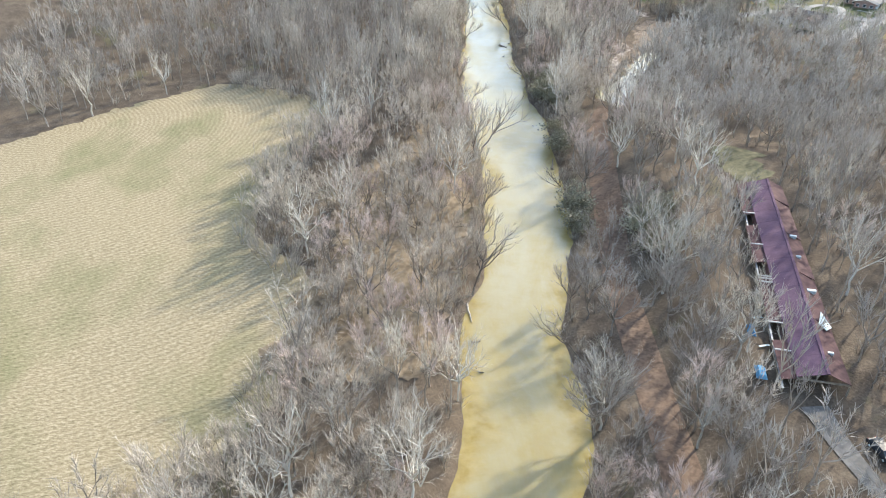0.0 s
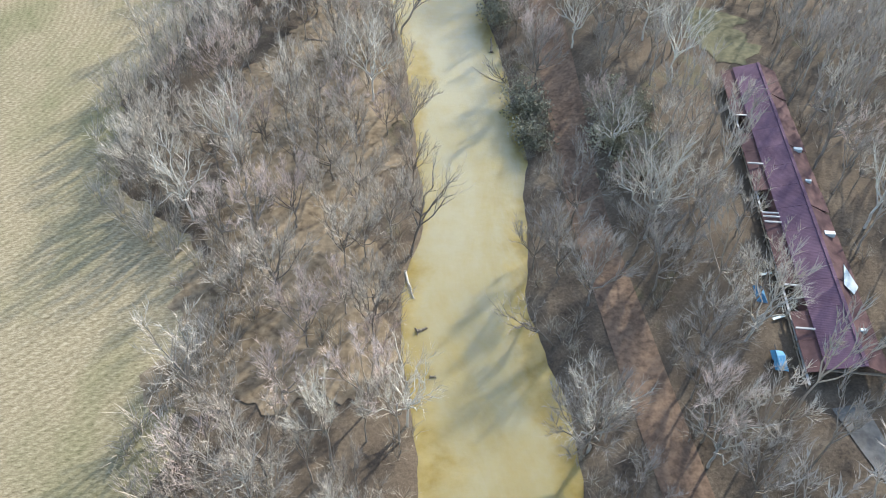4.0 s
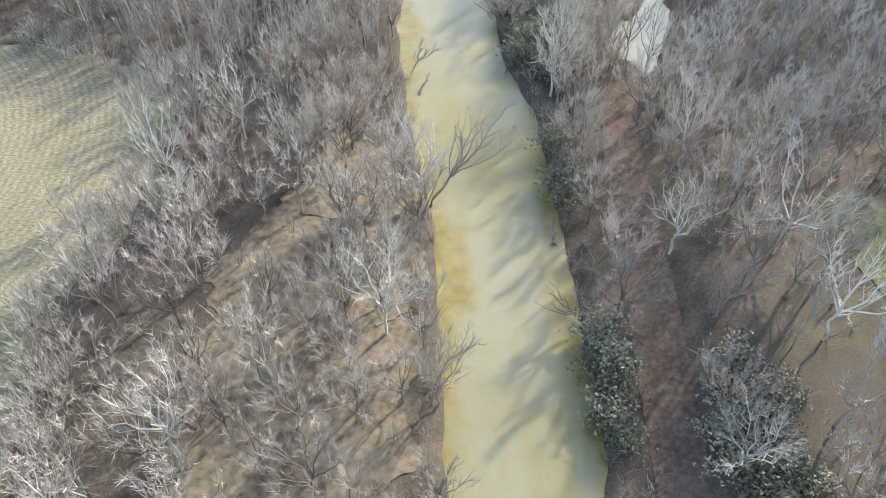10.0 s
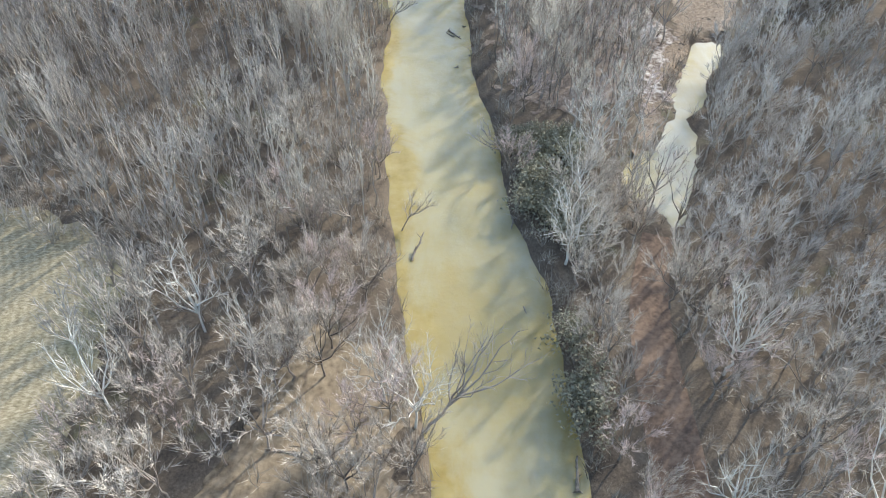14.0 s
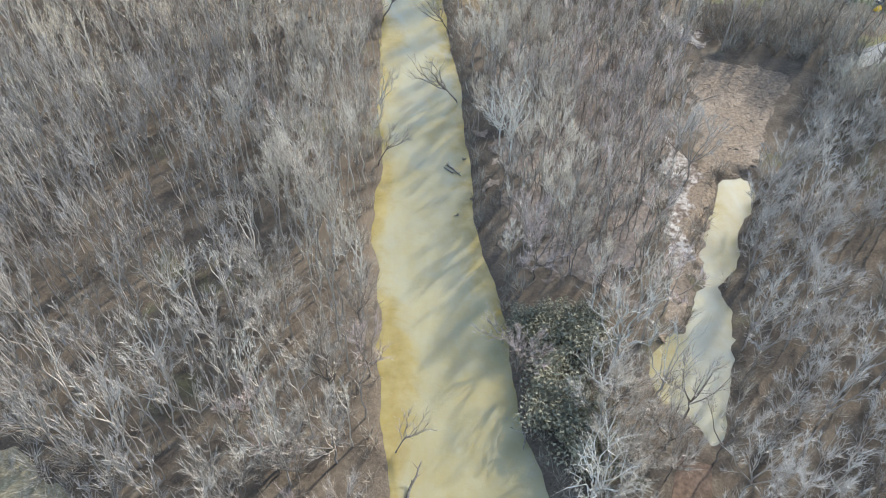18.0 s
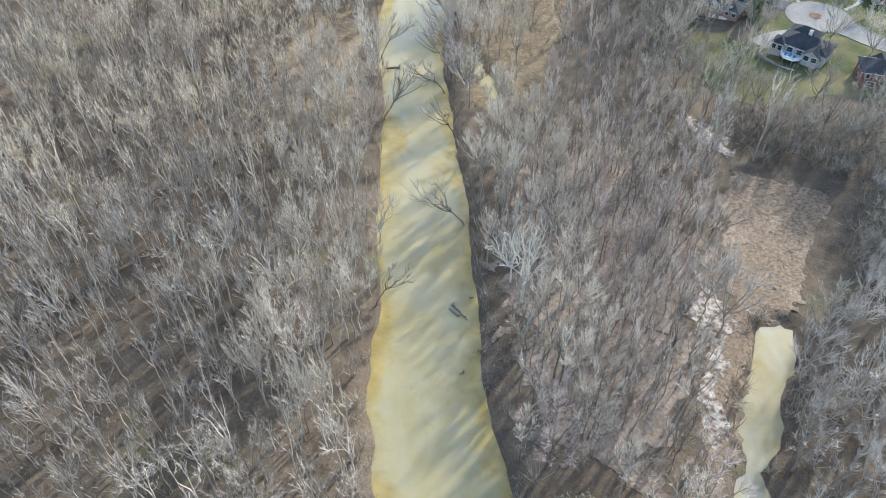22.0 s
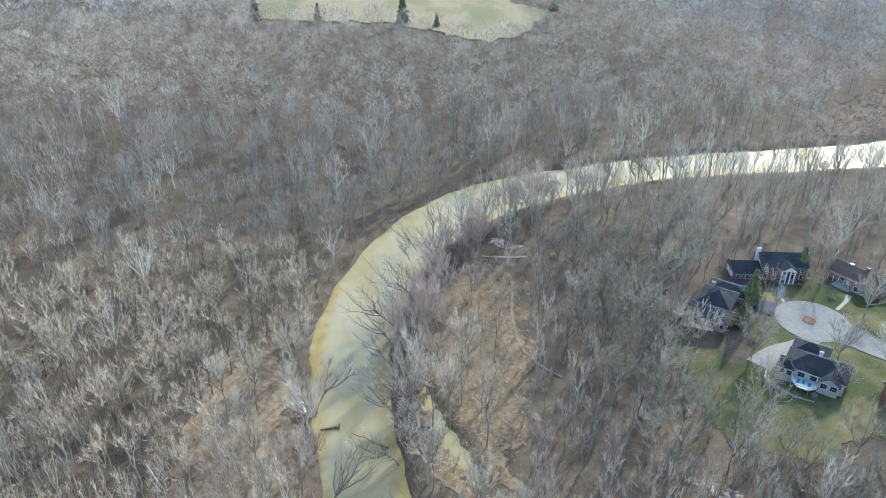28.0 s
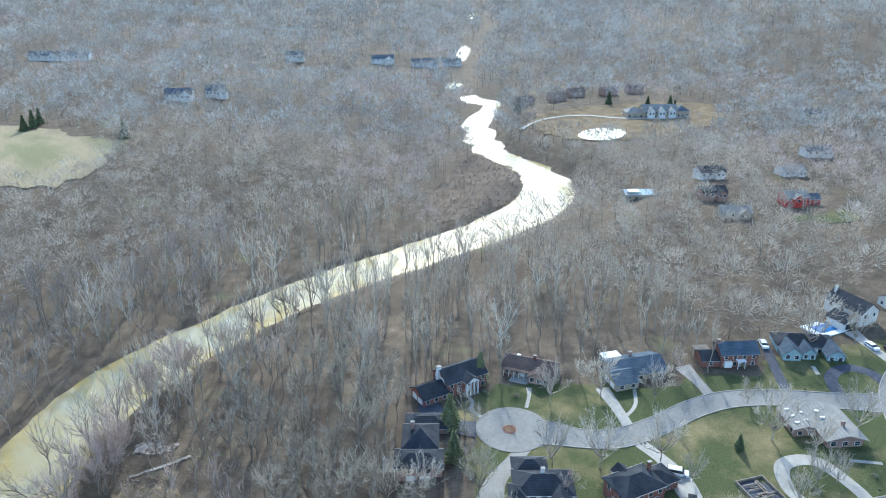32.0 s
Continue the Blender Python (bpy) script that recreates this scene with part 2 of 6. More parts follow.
DRIVE_DARK = plain("sealed_black_asphalt", (0.045, 0.048, 0.06), (0.09, 0.095, 0.115), 0.8)
CONCRETE = plain("pale_concrete", (0.29, 0.27, 0.235), (0.40, 0.375, 0.335), 0.9)
GRAVEL = plain("gravel", (0.19, 0.175, 0.155), (0.31, 0.29, 0.265), 3.0)
ROUGH_GRASS = plain("rough_grass", (0.075, 0.07, 0.036), (0.165, 0.15, 0.082), 1.0)
ROOF_DARK = roof_material("charcoal_shingles", (0.026, 0.029, 0.036), (0.062, 0.068, 0.08))
ROOF_BLUE = roof_material("blue_grey_shingles", (0.055, 0.075, 0.10), (0.115, 0.145, 0.18))
ROOF_BROWN = roof_material("brown_shingles", (0.075, 0.055, 0.05), (0.15, 0.115, 0.10))
ROOF_GREY = roof_material("grey_shingles", (0.19, 0.18, 0.17), (0.31, 0.30, 0.28))
# Shed roofing: a purple lens-flare tint is put into the metal's colour.
ROOF_FLARE_PLUM = roof_material("flare_plum_roofing", (0.10, 0.058, 0.085), (0.17, 0.105, 0.145), "Y")
RUST = plain("rusty_red_metal", (0.075, 0.04, 0.04), (0.15, 0.085, 0.08), 0.8)
BRICK = brick_material("red_brick", (0.19, 0.075, 0.058), (0.27, 0.115, 0.088))
BRICK_PINK = brick_material("pink_brick", (0.30, 0.185, 0.15), (0.38, 0.245, 0.205))
SIDING_WHITE = plain("white_siding", (0.60, 0.59, 0.57), (0.74, 0.73, 0.70), 1.2, 0.6)
SIDING_BLUE = plain("pale_blue_siding", (0.26, 0.37, 0.41), (0.36, 0.47, 0.50), 1.2, 0.6)
SIDING_GREY = plain("grey_siding", (0.36, 0.35, 0.34), (0.48, 0.47, 0.45), 1.2, 0.6)
SIDING_TAN = plain("tan_siding", (0.34, 0.28, 0.21), (0.45, 0.38, 0.30), 1.2, 0.7)
RED_PAINT = plain("red_painted_boards", (0.36, 0.04, 0.04), (0.48, 0.07, 0.065), 1.0, 0.6)
WHITE_TRIM = plain("white_paint", (0.74, 0.74, 0.72), (0.82, 0.82, 0.80), 2.0, 0.5)
WOOD = plain("weathered_boards", (0.17, 0.14, 0.11), (0.33, 0.28, 0.22), 2.4)
TARP_BLUE = plain("blue_plastic_sheet", (0.06, 0.21, 0.36), (0.13, 0.34, 0.52), 1.6, 0.45)
CAR_BLUE = plain("faded_blue_paint", (0.05, 0.16, 0.28), (0.10, 0.24, 0.38), 1.2, 0.35)
CAR_WHITE = plain("white_car_paint", (0.74, 0.74, 0.74), (0.82, 0.82, 0.82), 1.0, 0.25)
CAR_DARK = plain("dark_car_paint", (0.02, 0.022, 0.027), (0.04, 0.043, 0.05), 1.0, 0.25)
RUBBER = plain("black_rubber", (0.015, 0.015, 0.016), (0.03, 0.03, 0.03), 3.0)
YELLOW = plain("yellow_plastic", (0.72, 0.40, 0.02), (0.82, 0.50, 0.05), 2.0, 0.5)
SHEET_PALE = plain("pale_translucent_sheet", (0.40, 0.48, 0.50), (0.56, 0.62, 0.62), 1.5, 0.4)
POOL = Nodes("pool_water", 0.05).colour((0.05, 0.16, 0.38)).mat
PANE = Nodes("dark_window_glass", 0.06, 0, 0.6).colour((0.03, 0.038, 0.045)).mat


# ---- the lie of the land ----
RIVER = [(-330, 150, 11), (-210, 118, 11), (-120, 84, 11), (-62, 53, 11), (-34, 44, 11), (-12, 44, 11.5), (5, 55, 11), (11.5, 72, 10), (14, 92, 10.8), (13.5, 112, 9.7),
         (18.5, 131, 9), (20.5, 152, 10.5), (21.5, 182, 10.5), (20.5, 215, 12), (18.5, 232, 11.2), (18.5, 255, 11), (17.5, 282, 10.3), (19, 303, 9.6),
         (19.5, 326, 10), (20, 350, 9.3), (20.5, 373, 8.6), (20.5, 400, 9.5), (25, 427, 11), (46, 468, 11.5), (77, 493, 13), (113, 503, 11), (155, 508, 10.5),
         (196, 506, 11), (250, 503, 12), (295, 508, 14), (326, 525, 14), (346, 553, 12), (358, 592, 11.5), (406, 650, 11.5), (470, 694, 11.5), (503, 757, 10.5),
         (575, 812, 10), (648, 884, 10), (720, 944, 14), (900, 1080, 10), (1300, 1500, 10)]
POND = [(59, 230.5, 1.7), (59.2, 233.8, 2.6), (58.8, 237.3, 4.4), (58.6, 240.6, 6.6), (60.5, 244, 6.0), (63.6, 247, 4.6), (65.7, 250.4, 3.8), (67.2, 254.4, 3.3), (68.2, 258, 2.3), (69.2, 260.4, 0.6), (70.4, 262.6, 1.5), (72.4, 265.8, 3.2), (75, 271.4, 3.3), (78.1, 276.7, 3.0), (81.6, 281.8, 3.4), (83.8, 286, 3.8)]


def spline(nodes, steps):
    """Points along a smooth line through (x, y, half width) nodes."""
    p = np.array(nodes, float)
    p = np.vstack([2 * p[0] - p[1], p, 2 * p[-1] - p[-2]])
    out = []
    for a, b, c, d in zip(p, p[1:], p[2:], p[3:]):
        for u in np.linspace(0, 1, steps, endpoint=False):
            out.append(0.5 * (2 * b + (c - a) * u + (2 * a - 5 * b + 4 * c - d) * u * u + (3 * b - a - 3 * c + d) * u**3))
    out.append(p[-2])
    return np.array(out)


SLOUGH = [(43, 364, 0.9), (41.5, 374, 1.9), (38.5, 386, 1.5), (38, 396, 0.7)]
RIVER_LINE, POND_LINE, SLOUGH_LINE = spline(RIVER, 6), spline(POND, 5), spline(SLOUGH, 5)


def off_line(x, y, line):
    """Distance from the edge of a band of varying width: below zero inside it."""
    best = np.full(x.shape, 1e9)
    for (ax, ay, aw), (bx, by, bw) in zip(line, line[1:]):
        dx, dy = bx - ax, by - ay
        u = np.clip(((x - ax) * dx + (y - ay) * dy) / (dx * dx + dy * dy), 0, 1)
        best = np.minimum(best, np.hypot(x - ax - u * dx, y - ay - u * dy) - (aw + (bw - aw) * u))
    return best


def step(v, a, b):
    u = np.clip((v - a) / (b - a), 0, 1)
    return u * u * (3 - 2 * u)


def ripple(x, y, size, seed):
    """Smooth unevenness between about -1 and 1."""
    s = seed * 1.7
    return (np.sin(x / size + s) * np.cos(y / size * 1.13 - s) + 0.6 * np.sin((x * 0.8 + y * 0.6) / size * 1.9 + 2 * s) + 0.4 * np.cos((x * 0.5 - y * 0.9) / size * 3.7 - s)) / 2.0


def upland(x, y):
    """Height of the land, but for the river and pond beds."""
    z = 1.2 + 6.0 * step(x, 38, 54) * (1 - step(y, 165, 215))
    valley = step(y, 190, 240)
    z = z + 4.3 * step(np.minimum(x - 96, 475 - y), 0, 28) * valley
    z = z + 8.0 * step(x, 150, 330) * valley * step(500 - y + (x - 200) * 0.9, 0, 120)
    far = off_line(x, y, RIVER_LINE[::3])
    north = step(y - 0.75 * x, 330, 460)
    z = z + north * 18 * step(far, 20, 210) + north * 14 * step(far, 220, 700)
    z = z + 42 * step((x - 560) + 0.15 * (y - 300), 0, 520) * step(520 + 0.62 * (x - 300) - y, 0, 300)
    z = z + 30 * step(y + 0.3 * x, 1500, 2300) + 25 * step(np.abs(x), 1600, 2800)
    z = z + 5 * step(-x, 150, 420)
    wild = step(np.hypot(x - 160, y - 365), 110, 220)
    return z + ripple(x, y, 11, 1) * 0.18 + ripple(x, y, 70, 2) * 2.2 * step(far, 60, 300) * wild


def land(x, y):
    x, y = np.asarray(x, float), np.asarray(y, float)
    z = upland(x, y)
    d = np.minimum(off_line(x, y, RIVER_LINE) + ripple(x, y, 2.6, 3) * 0.5 + ripple(x, y, 6.5, 12) * 0.9, np.minimum(off_line(x, y, POND_LINE), off_line(x, y, SLOUGH_LINE)) + ripple(x, y, 1.3, 4) * 1.1 + ripple(x, y, 0.6, 8) * 0.5)
    return np.where(d < 12, np.minimum(z, np.where(d < 2.2, np.maximum(d * 0.5, -1.6), 1.1 + (d - 2.2) * 0.35)), z)


def height(x, y):
    return float(land(np.array([x]), np.array([y]))[0])


def mesh_of(name, verts, tris, mats, mat_of=None, tint=None, smooth=False):
    """A mesh from arrays of vertices and triangles."""
    me = bpy.data.meshes.new(name)
    v, f = np.asarray(verts, np.float32), np.asarray(tris, np.int32)
    me.vertices.add(len(v))
    me.vertices.foreach_set("co", v.ravel())
    me.loops.add(f.size)
    me.loops.foreach_set("vertex_index", f.ravel())
    me.polygons.add(len(f))
    me.polygons.foreach_set("loop_start", np.arange(0, f.size, f.shape[1], dtype=np.int32))
    for m in mats:
        me.materials.append(m)
    if mat_of is not None:
        me.polygons.foreach_set("material_index", np.asarray(mat_of, np.int32))
    me.polygons.foreach_set("use_smooth", np.full(len(f), smooth))
    if tint is not None:
        me.attributes.new("tint", "FLOAT", "POINT").data.foreach_set("value", np.asarray(tint, np.float32))
    me.update(calc_edges=True)
    return me


def grid_faces(nx, ny):
    a = (np.arange(nx - 1)[None, :] + np.arange(ny - 1)[:, None] * nx).ravel()
    return np.stack([a, a + 1, a + nx + 1, a + nx], 1)


def spread(lo, hi, pitch, end):
    """Coordinates that are even from lo to hi and widen out to -end and end."""
    mid = list(np.arange(lo, hi + pitch, pitch))
    up, down, s = [mid[-1]], [mid[0]], pitch
    while up[-1] < end:
        s *= 1.14
        up.append(up[-1] + s)
    s = pitch
    while down[-1] > -end:
        s *= 1.14
        down.append(down[-1] - s)
    return np.array(down[:0:-1] + mid + up[1:])


gx, gy = spread(-70, 240, 2.0, 4200), spread(30, 540, 2.0, 4200)
GX, GY = np.meshgrid(gx, gy)
GZ = land(GX.ravel(), GY.ravel())
ground = tagged(new("ground", mesh_of("ground", np.stack([GX.ravel(), GY.ravel(), GZ], 1), grid_faces(len(gx), len(gy)), [GROUND], smooth=True)),
                "brown leaf-littered winter forest floor and river banks", "ground", kind="structure")


def band(line, z, extra, mat, name, label, category, kind="structure", drape=None, lift=0.0):
    """A strip along a line of (x, y, half width), flat at z or laid on the land."""
    p = np.asarray(line)
    d = np.gradient(p[:, :2], axis=0)
    d /= np.linalg.norm(d, axis=1)[:, None]
    side = np.stack([d[:, 1], -d[:, 0]], 1)
    rows, n = [], 1 if drape is None else drape
    for k in range(n + 1):
        off = (2 * k / n - 1) * (p[:, 2] + extra)
        xy = p[:, :2] + side * off[:, None]
        rows.append(np.c_[xy, np.full(len(xy), z) if drape is None else land(xy[:, 0], xy[:, 1]) + lift])
    v = np.concatenate(rows)
    me = mesh_of(name, v, grid_faces(len(p), n + 1), [mat], smooth=True)
    return tagged(new(name, me), label, category, kind=kind)


def water_body(line, z, extra, deep, name, label, category, mat=None):
    """Water with depth: a closed body along a line of (x, y, half width), with its nearness to the shore as tint."""
    p = np.asarray(line)
    d = np.gradient(p[:, :2], axis=0)
    d /= np.linalg.norm(d, axis=1)[:, None]
    side = np.c_[d[:, 1], -d[:, 0]]
    n, rows, tint = len(p), [], []
    for s, h in [(k / 4 - 1, z) for k in range(9)] + [(1, z - deep), (-1, z - deep)]:
        rows.append(np.c_[p[:, :2] + side * s * (p[:, 2:3] + extra), np.full(n, h)])
        tint.append(np.abs(s) * (p[:, 2] + extra) / p[:, 2])
    f = np.concatenate([grid_faces(n, 11), np.stack([np.arange(n - 1) + 10 * n, np.arange(1, n) + 10 * n, np.arange(1, n), np.arange(n - 1)], 1)])
    ends = [[k * n + e for k in range(11)] for e in (0, n - 1)]
    caps = [(c[0], c[i], c[i + 1], c[i + 1]) for c in ends for i in range(1, 10)]
    tris = np.concatenate([f[:, [0, 1, 2]], f[:, [0, 2, 3]], np.array(caps)[:, :3]])
    return tagged(new(name, mesh_of(name, np.concatenate(rows), tris, [mat or WATER], tint=np.concatenate(tint))), label, category, kind="structure")


river = water_body(RIVER_LINE, 0.0, 5.0, 6.0, "river", "muddy yellow-brown slow river between wooded banks", "river")
pond = water_body([(50, 220, 11), (73, 262, 11), (97, 297, 11)], 0.02, 0, 6.0, "pond", "still milky backwater pond on the floodplain, paled for sky glare", "pond", POND_WATER)


slough = water_body([(45, 358, 5), (41, 378, 6), (37, 402, 5)], 0.02, 0, 4.0, "slough", "narrow muddy yellow slough behind the bank", "pond", water_material("yellow_slough_water", [(0.36, (0.27, 0.215, 0.085)), (0.47, (0.33, 0.275, 0.13)), (0.58, (0.36, 0.315, 0.18))], [(0.22, 0.17, 0.06), (0.30, 0.24, 0.10)]))


def inside(x, y, poly):
    """Which of the points lie in a polygon."""
    x, y, hit = np.asarray(x, float), np.asarray(y, float), np.zeros(np.shape(x), bool)
    for (ax, ay), (bx, by) in zip(poly, poly[1:] + poly[:1]):
        if ay != by:
            hit ^= ((ay > y) != (by > y)) & (x < (bx - ax) * (y - ay) / (by - ay) + ax)
    return hit


def patch(poly, pitch, mat, name, label, category, lift=0.1, ragged=1.5):
    """A sheet of other ground laid on the land inside a polygon, with an uneven edge."""
    xs = np.arange(min(p[0] for p in poly) - 3, max(p[0] for p in poly) + 3, pitch)
    ys = np.arange(min(p[1] for p in poly) - 3, max(p[1] for p in poly) + 3, pitch)
    X, Y = np.meshgrid(xs, ys)
    rng = np.random.default_rng(len(xs))
    X, Y = X.ravel() + rng.uniform(-0.32, 0.32, X.size) * pitch, Y.ravel() + rng.uniform(-0.32, 0.32, Y.size) * pitch
    dx = ripple(X, Y, 3.1, 5) * ragged + ripple(X, Y, 0.9, 7) * ragged * 0.4
    keep = inside(X + dx, Y + ripple(X, Y, 2.7, 6) * ragged + ripple(X, Y, 0.8, 9) * ragged * 0.4, poly)
    f = grid_faces(len(xs), len(ys))
    count = keep[f].sum(1)
    whole, cut = f[count == 4], f[count == 3]
    f = np.concatenate([whole[:, [0, 1, 2]], whole[:, [0, 2, 3]], cut[keep[cut]].reshape(-1, 3)])
    used = np.unique(f)
    index = np.zeros(len(X), np.int32)
    index[used] = np.arange(len(used))
    me = mesh_of(name, np.stack([X, Y, land(X, Y) + lift], 1)[used], index[f], [mat], smooth=True)
    return tagged(new(name, me), label, category, kind="structure")


REEDS = plain("dry_reeds", (0.11, 0.085, 0.062), (0.23, 0.182, 0.135), 0.8, 1.0, spec=0.02)
HAY = [(-300, 175), (-130, 195), (-108, 222), (-78, 250), (-58, 243), (-36, 229), (-37, 205), (-39, 186), (-47, 172), (-44, 146), (-30, 130), (-23, 118), (-23, 107), (-28, 95), (-29, 84), (-36, 74), (-46, 67), (-62, 65), (-78, 78), (-130, 110), (-300, 165)]
YARDS = [(116, 385), (121, 396), (131, 400), (135, 412), (146, 413), (152, 412), (160, 405), (170, 396), (182, 380), (196, 373), (206, 362), (222, 362), (242, 345), (262, 338), (300, 330), (300, 270), (180, 285),
         (150, 300), (128, 318), (130, 332), (150, 338), (140, 352), (126, 356), (112, 352), (99, 364), (98, 386), (104, 402)]
FLATS = [(86, 323), (93, 334), (106, 327), (110, 321), (100, 308), (93, 295), (87, 289), (80, 287), (74, 275), (68.5, 264), (61, 249), (55, 248), (59, 257), (63, 269), (69, 279), (74, 288), (79, 297), (82, 311)]
field = patch(HAY, 1.3, FIELD, "hay_field", "mown straw-yellow hay field with green patches", "field", 0.12)
lawn = patch(YARDS, 1.1, LAWN, "lawn", "green and straw-coloured winter lawns round the houses", "lawn", 0.12)
mudflat = patch(FLATS, 0.6, MUD, "mudflat", "brown drying mudflat strewn with debris beside the pond", "mud", 0.1)
def silt_material():
    m = Nodes("speckled_pale_silt", 0.95, 0, 0.05)
    fine, mid = m.noise(1.0, 7, 0.72), m.noise(0.2, 4, 0.6)
    f = m.maths("ADD", m.maths("MULTIPLY", fine, 0.7), m.maths("MULTIPLY", mid, 0.3))
    m.colour(m.ramp(f, [(0.40, (0.085, 0.062, 0.047)), (0.48, (0.19, 0.15, 0.12)), (0.55, (0.40, 0.35, 0.30)), (0.66, (0.54, 0.50, 0.44))]))
    m.bump(fine, 0.7, 0.25)
    return m.mat


PALE_SILT = silt_material()
silt_strip = patch([(74, 306), (77, 302), (75.5, 293), (75, 286), (70, 276), (66, 266), (62.5, 262), (65, 274), (69, 287), (71.5, 297)], 0.5, PALE_SILT, "silt_strip", "pale speckled silt along the edge of the mudflat", "silt", 0.13, 3.0)
silt_bed = patch([(87, 357), (94, 353), (97, 345), (93, 338), (88, 345)], 0.5, PALE_SILT, "silt_bed", "pale speckled silt in a dry hollow", "silt", 0.13, 3.5)
meadow = patch([(72, 160), (79, 157), (85, 170), (82, 184), (76, 188), (71, 176)], 0.9, ROUGH_GRASS, "meadow_patch", "small rough grass clearing behind the barn", "grass", 0.12, 3.5)
HILL_FIELD = [(-12, 724), (30, 704), (75, 693), (116, 656), (146, 668), (176, 704), (160, 760), (110, 830), (40, 850), (-10, 790)]
hill_field = patch(HILL_FIELD, 6.0, FIELD, "hill_field", "pale far pasture on the wooded hill", "field", 0.5, 5)
FAR_GREEN = [(385, 560), (400, 600), (430, 620), (480, 610), (540, 580), (560, 545), (520, 515), (470, 505), (430, 520), (398, 535)]
DRY_GRASS = plain("trampled_dry_grass", (0.10, 0.074, 0.046), (0.275, 0.21, 0.135), 1.1, 1.0, spec=0.02)
estate_lawn = patch(FAR_GREEN, 4.0, DRY_GRASS, "estate_lawn", "broad dry straw-brown lawn round a far mansion", "lawn", 0.4, 3)
POINT_BAR = [(312, 522), (262, 516), (235, 522), (250, 545), (290, 570), (335, 590), (344, 575), (332, 550)]
FLOOD_GRASS = [(36, 352), (48, 360), (60, 382), (69, 404), (70, 420), (73, 446), (65, 452), (52, 443), (42, 415), (33, 385)]
patch(FLOOD_GRASS, 1.0, DRY_GRASS, "flood_meadow", "trampled straw-brown grass on the floodplain", "grass", 0.1, 6)
TRAIL = [(34, 40, 3.2), (36, 70, 3.2), (36.5, 100, 3.2), (37.2, 125, 3.2), (40, 150, 3.4), (43.5, 180, 3.4), (47.5, 208, 3.2), (54, 226, 2.6)]
# Lighter copy of the litter: sun on the open floor is in its colour.
SUNLIT_LITTER = plain("sunlit_oak_litter", (0.10, 0.075, 0.05), (0.31, 0.24, 0.16), 0.9, 1.0, bump=0.5, spec=0.02)
patch([(-34, 96), (-4, 94), (3, 104), (1, 122), (6, 150), (9, 175), (7, 205), (-6, 212), (-24, 178), (-26, 140)], 1.0, SUNLIT_LITTER, "litter_floor", "open leaf litter coloured sunlit tan under thin bank trees", "leaf litter", 0.17, 3)
patch([(-22, 362), (6, 360), (9, 400), (2, 424), (-14, 420)], 1.0, SUNLIT_LITTER, "litter_floor_north", "open leaf litter coloured sunlit tan by the narrows", "leaf litter", 0.17, 5)
PINK_LITTER = plain("pale_pinkish_litter", (0.085, 0.064, 0.049), (0.315, 0.25, 0.195), 1.5, 1.0, bump=0.5, spec=0.02)
SLIM = [(34, 268), (50, 258), (58, 262), (66, 284), (76, 304), (82, 322), (80, 345), (62, 352), (44, 345), (33, 318)]
patch(SLIM, 1.0, PINK_LITTER, "litter_floor_east", "pale pinkish flood litter under slim dark trees", "leaf litter", 0.09, 7)
trail = band(spline(TRAIL, 6), 0, 0, plain("reddish_leaf_mould", (0.085, 0.055, 0.038), (0.23, 0.155, 0.105), 1.3), "trail", "open strip of reddish leaf mould along the bank", "trail", drape=4, lift=0.1)
patch(POINT_BAR, 3.0, REEDS, "reed_flat", "brown reedy flat inside the river bend", "reeds", 0.15, 2)


# ---- building blocks ----
def part(name, bm, mat, parent, label=""):
    """One mesh object under a thing or a part."""
    me = bpy.data.meshes.new(name)
    bm.to_mesh(me)
    bm.free()
    me.materials.append(mat)
    ob = new(name, me)
    ob.parent = parent
    return tagged(ob, label)


def box(x0, x1, y0, y1, z0, z1, bm=None):
    bm = bm or bmesh.new()
    v = [bm.verts.new((x, y, z)) for z in (z0, z1) for x, y in ((x0, y0), (x1, y0), (x1, y1), (x0, y1))]
    for f in ((0, 3, 2, 1), (4, 5, 6, 7), (0, 1, 5, 4), (1, 2, 6, 5), (2, 3, 7, 6), (3, 0, 4, 7)):
        bm.faces.new([v[i] for i in f])
    return bm


def solid(points, faces, bm=None):
    bm = bm or bmesh.new()
    v = [bm.verts.new(p) for p in points]
    for f in faces:
        bm.faces.new([v[i] for i in f])
    return bm


def thing(name, x, y, turn, label, category, group="", z=None):
    root = new(name)
    size = (0.93, 0.93, 0.82) if category == "house" else (1, 1, 1)
    root.matrix_world = pose(x, y, height(x, y) if z is None else z, 0, 0, turn) @ Matrix.Diagonal((*size, 1))
    return tagged(root, label, category, group)


def slab(a, b, c, d, thick, bm):
    """A roof plane with thickness through four corners."""
    top = [Vector(p) for p in (a, b, c, d)]
    low = [p - Vector((0, 0, thick)) for p in top]
    solid(top + low, [(0, 1, 2, 3), (7, 6, 5, 4), (0, 4, 5, 1), (1, 5, 6, 2), (2, 6, 7, 3), (3, 7, 4, 0)], bm)


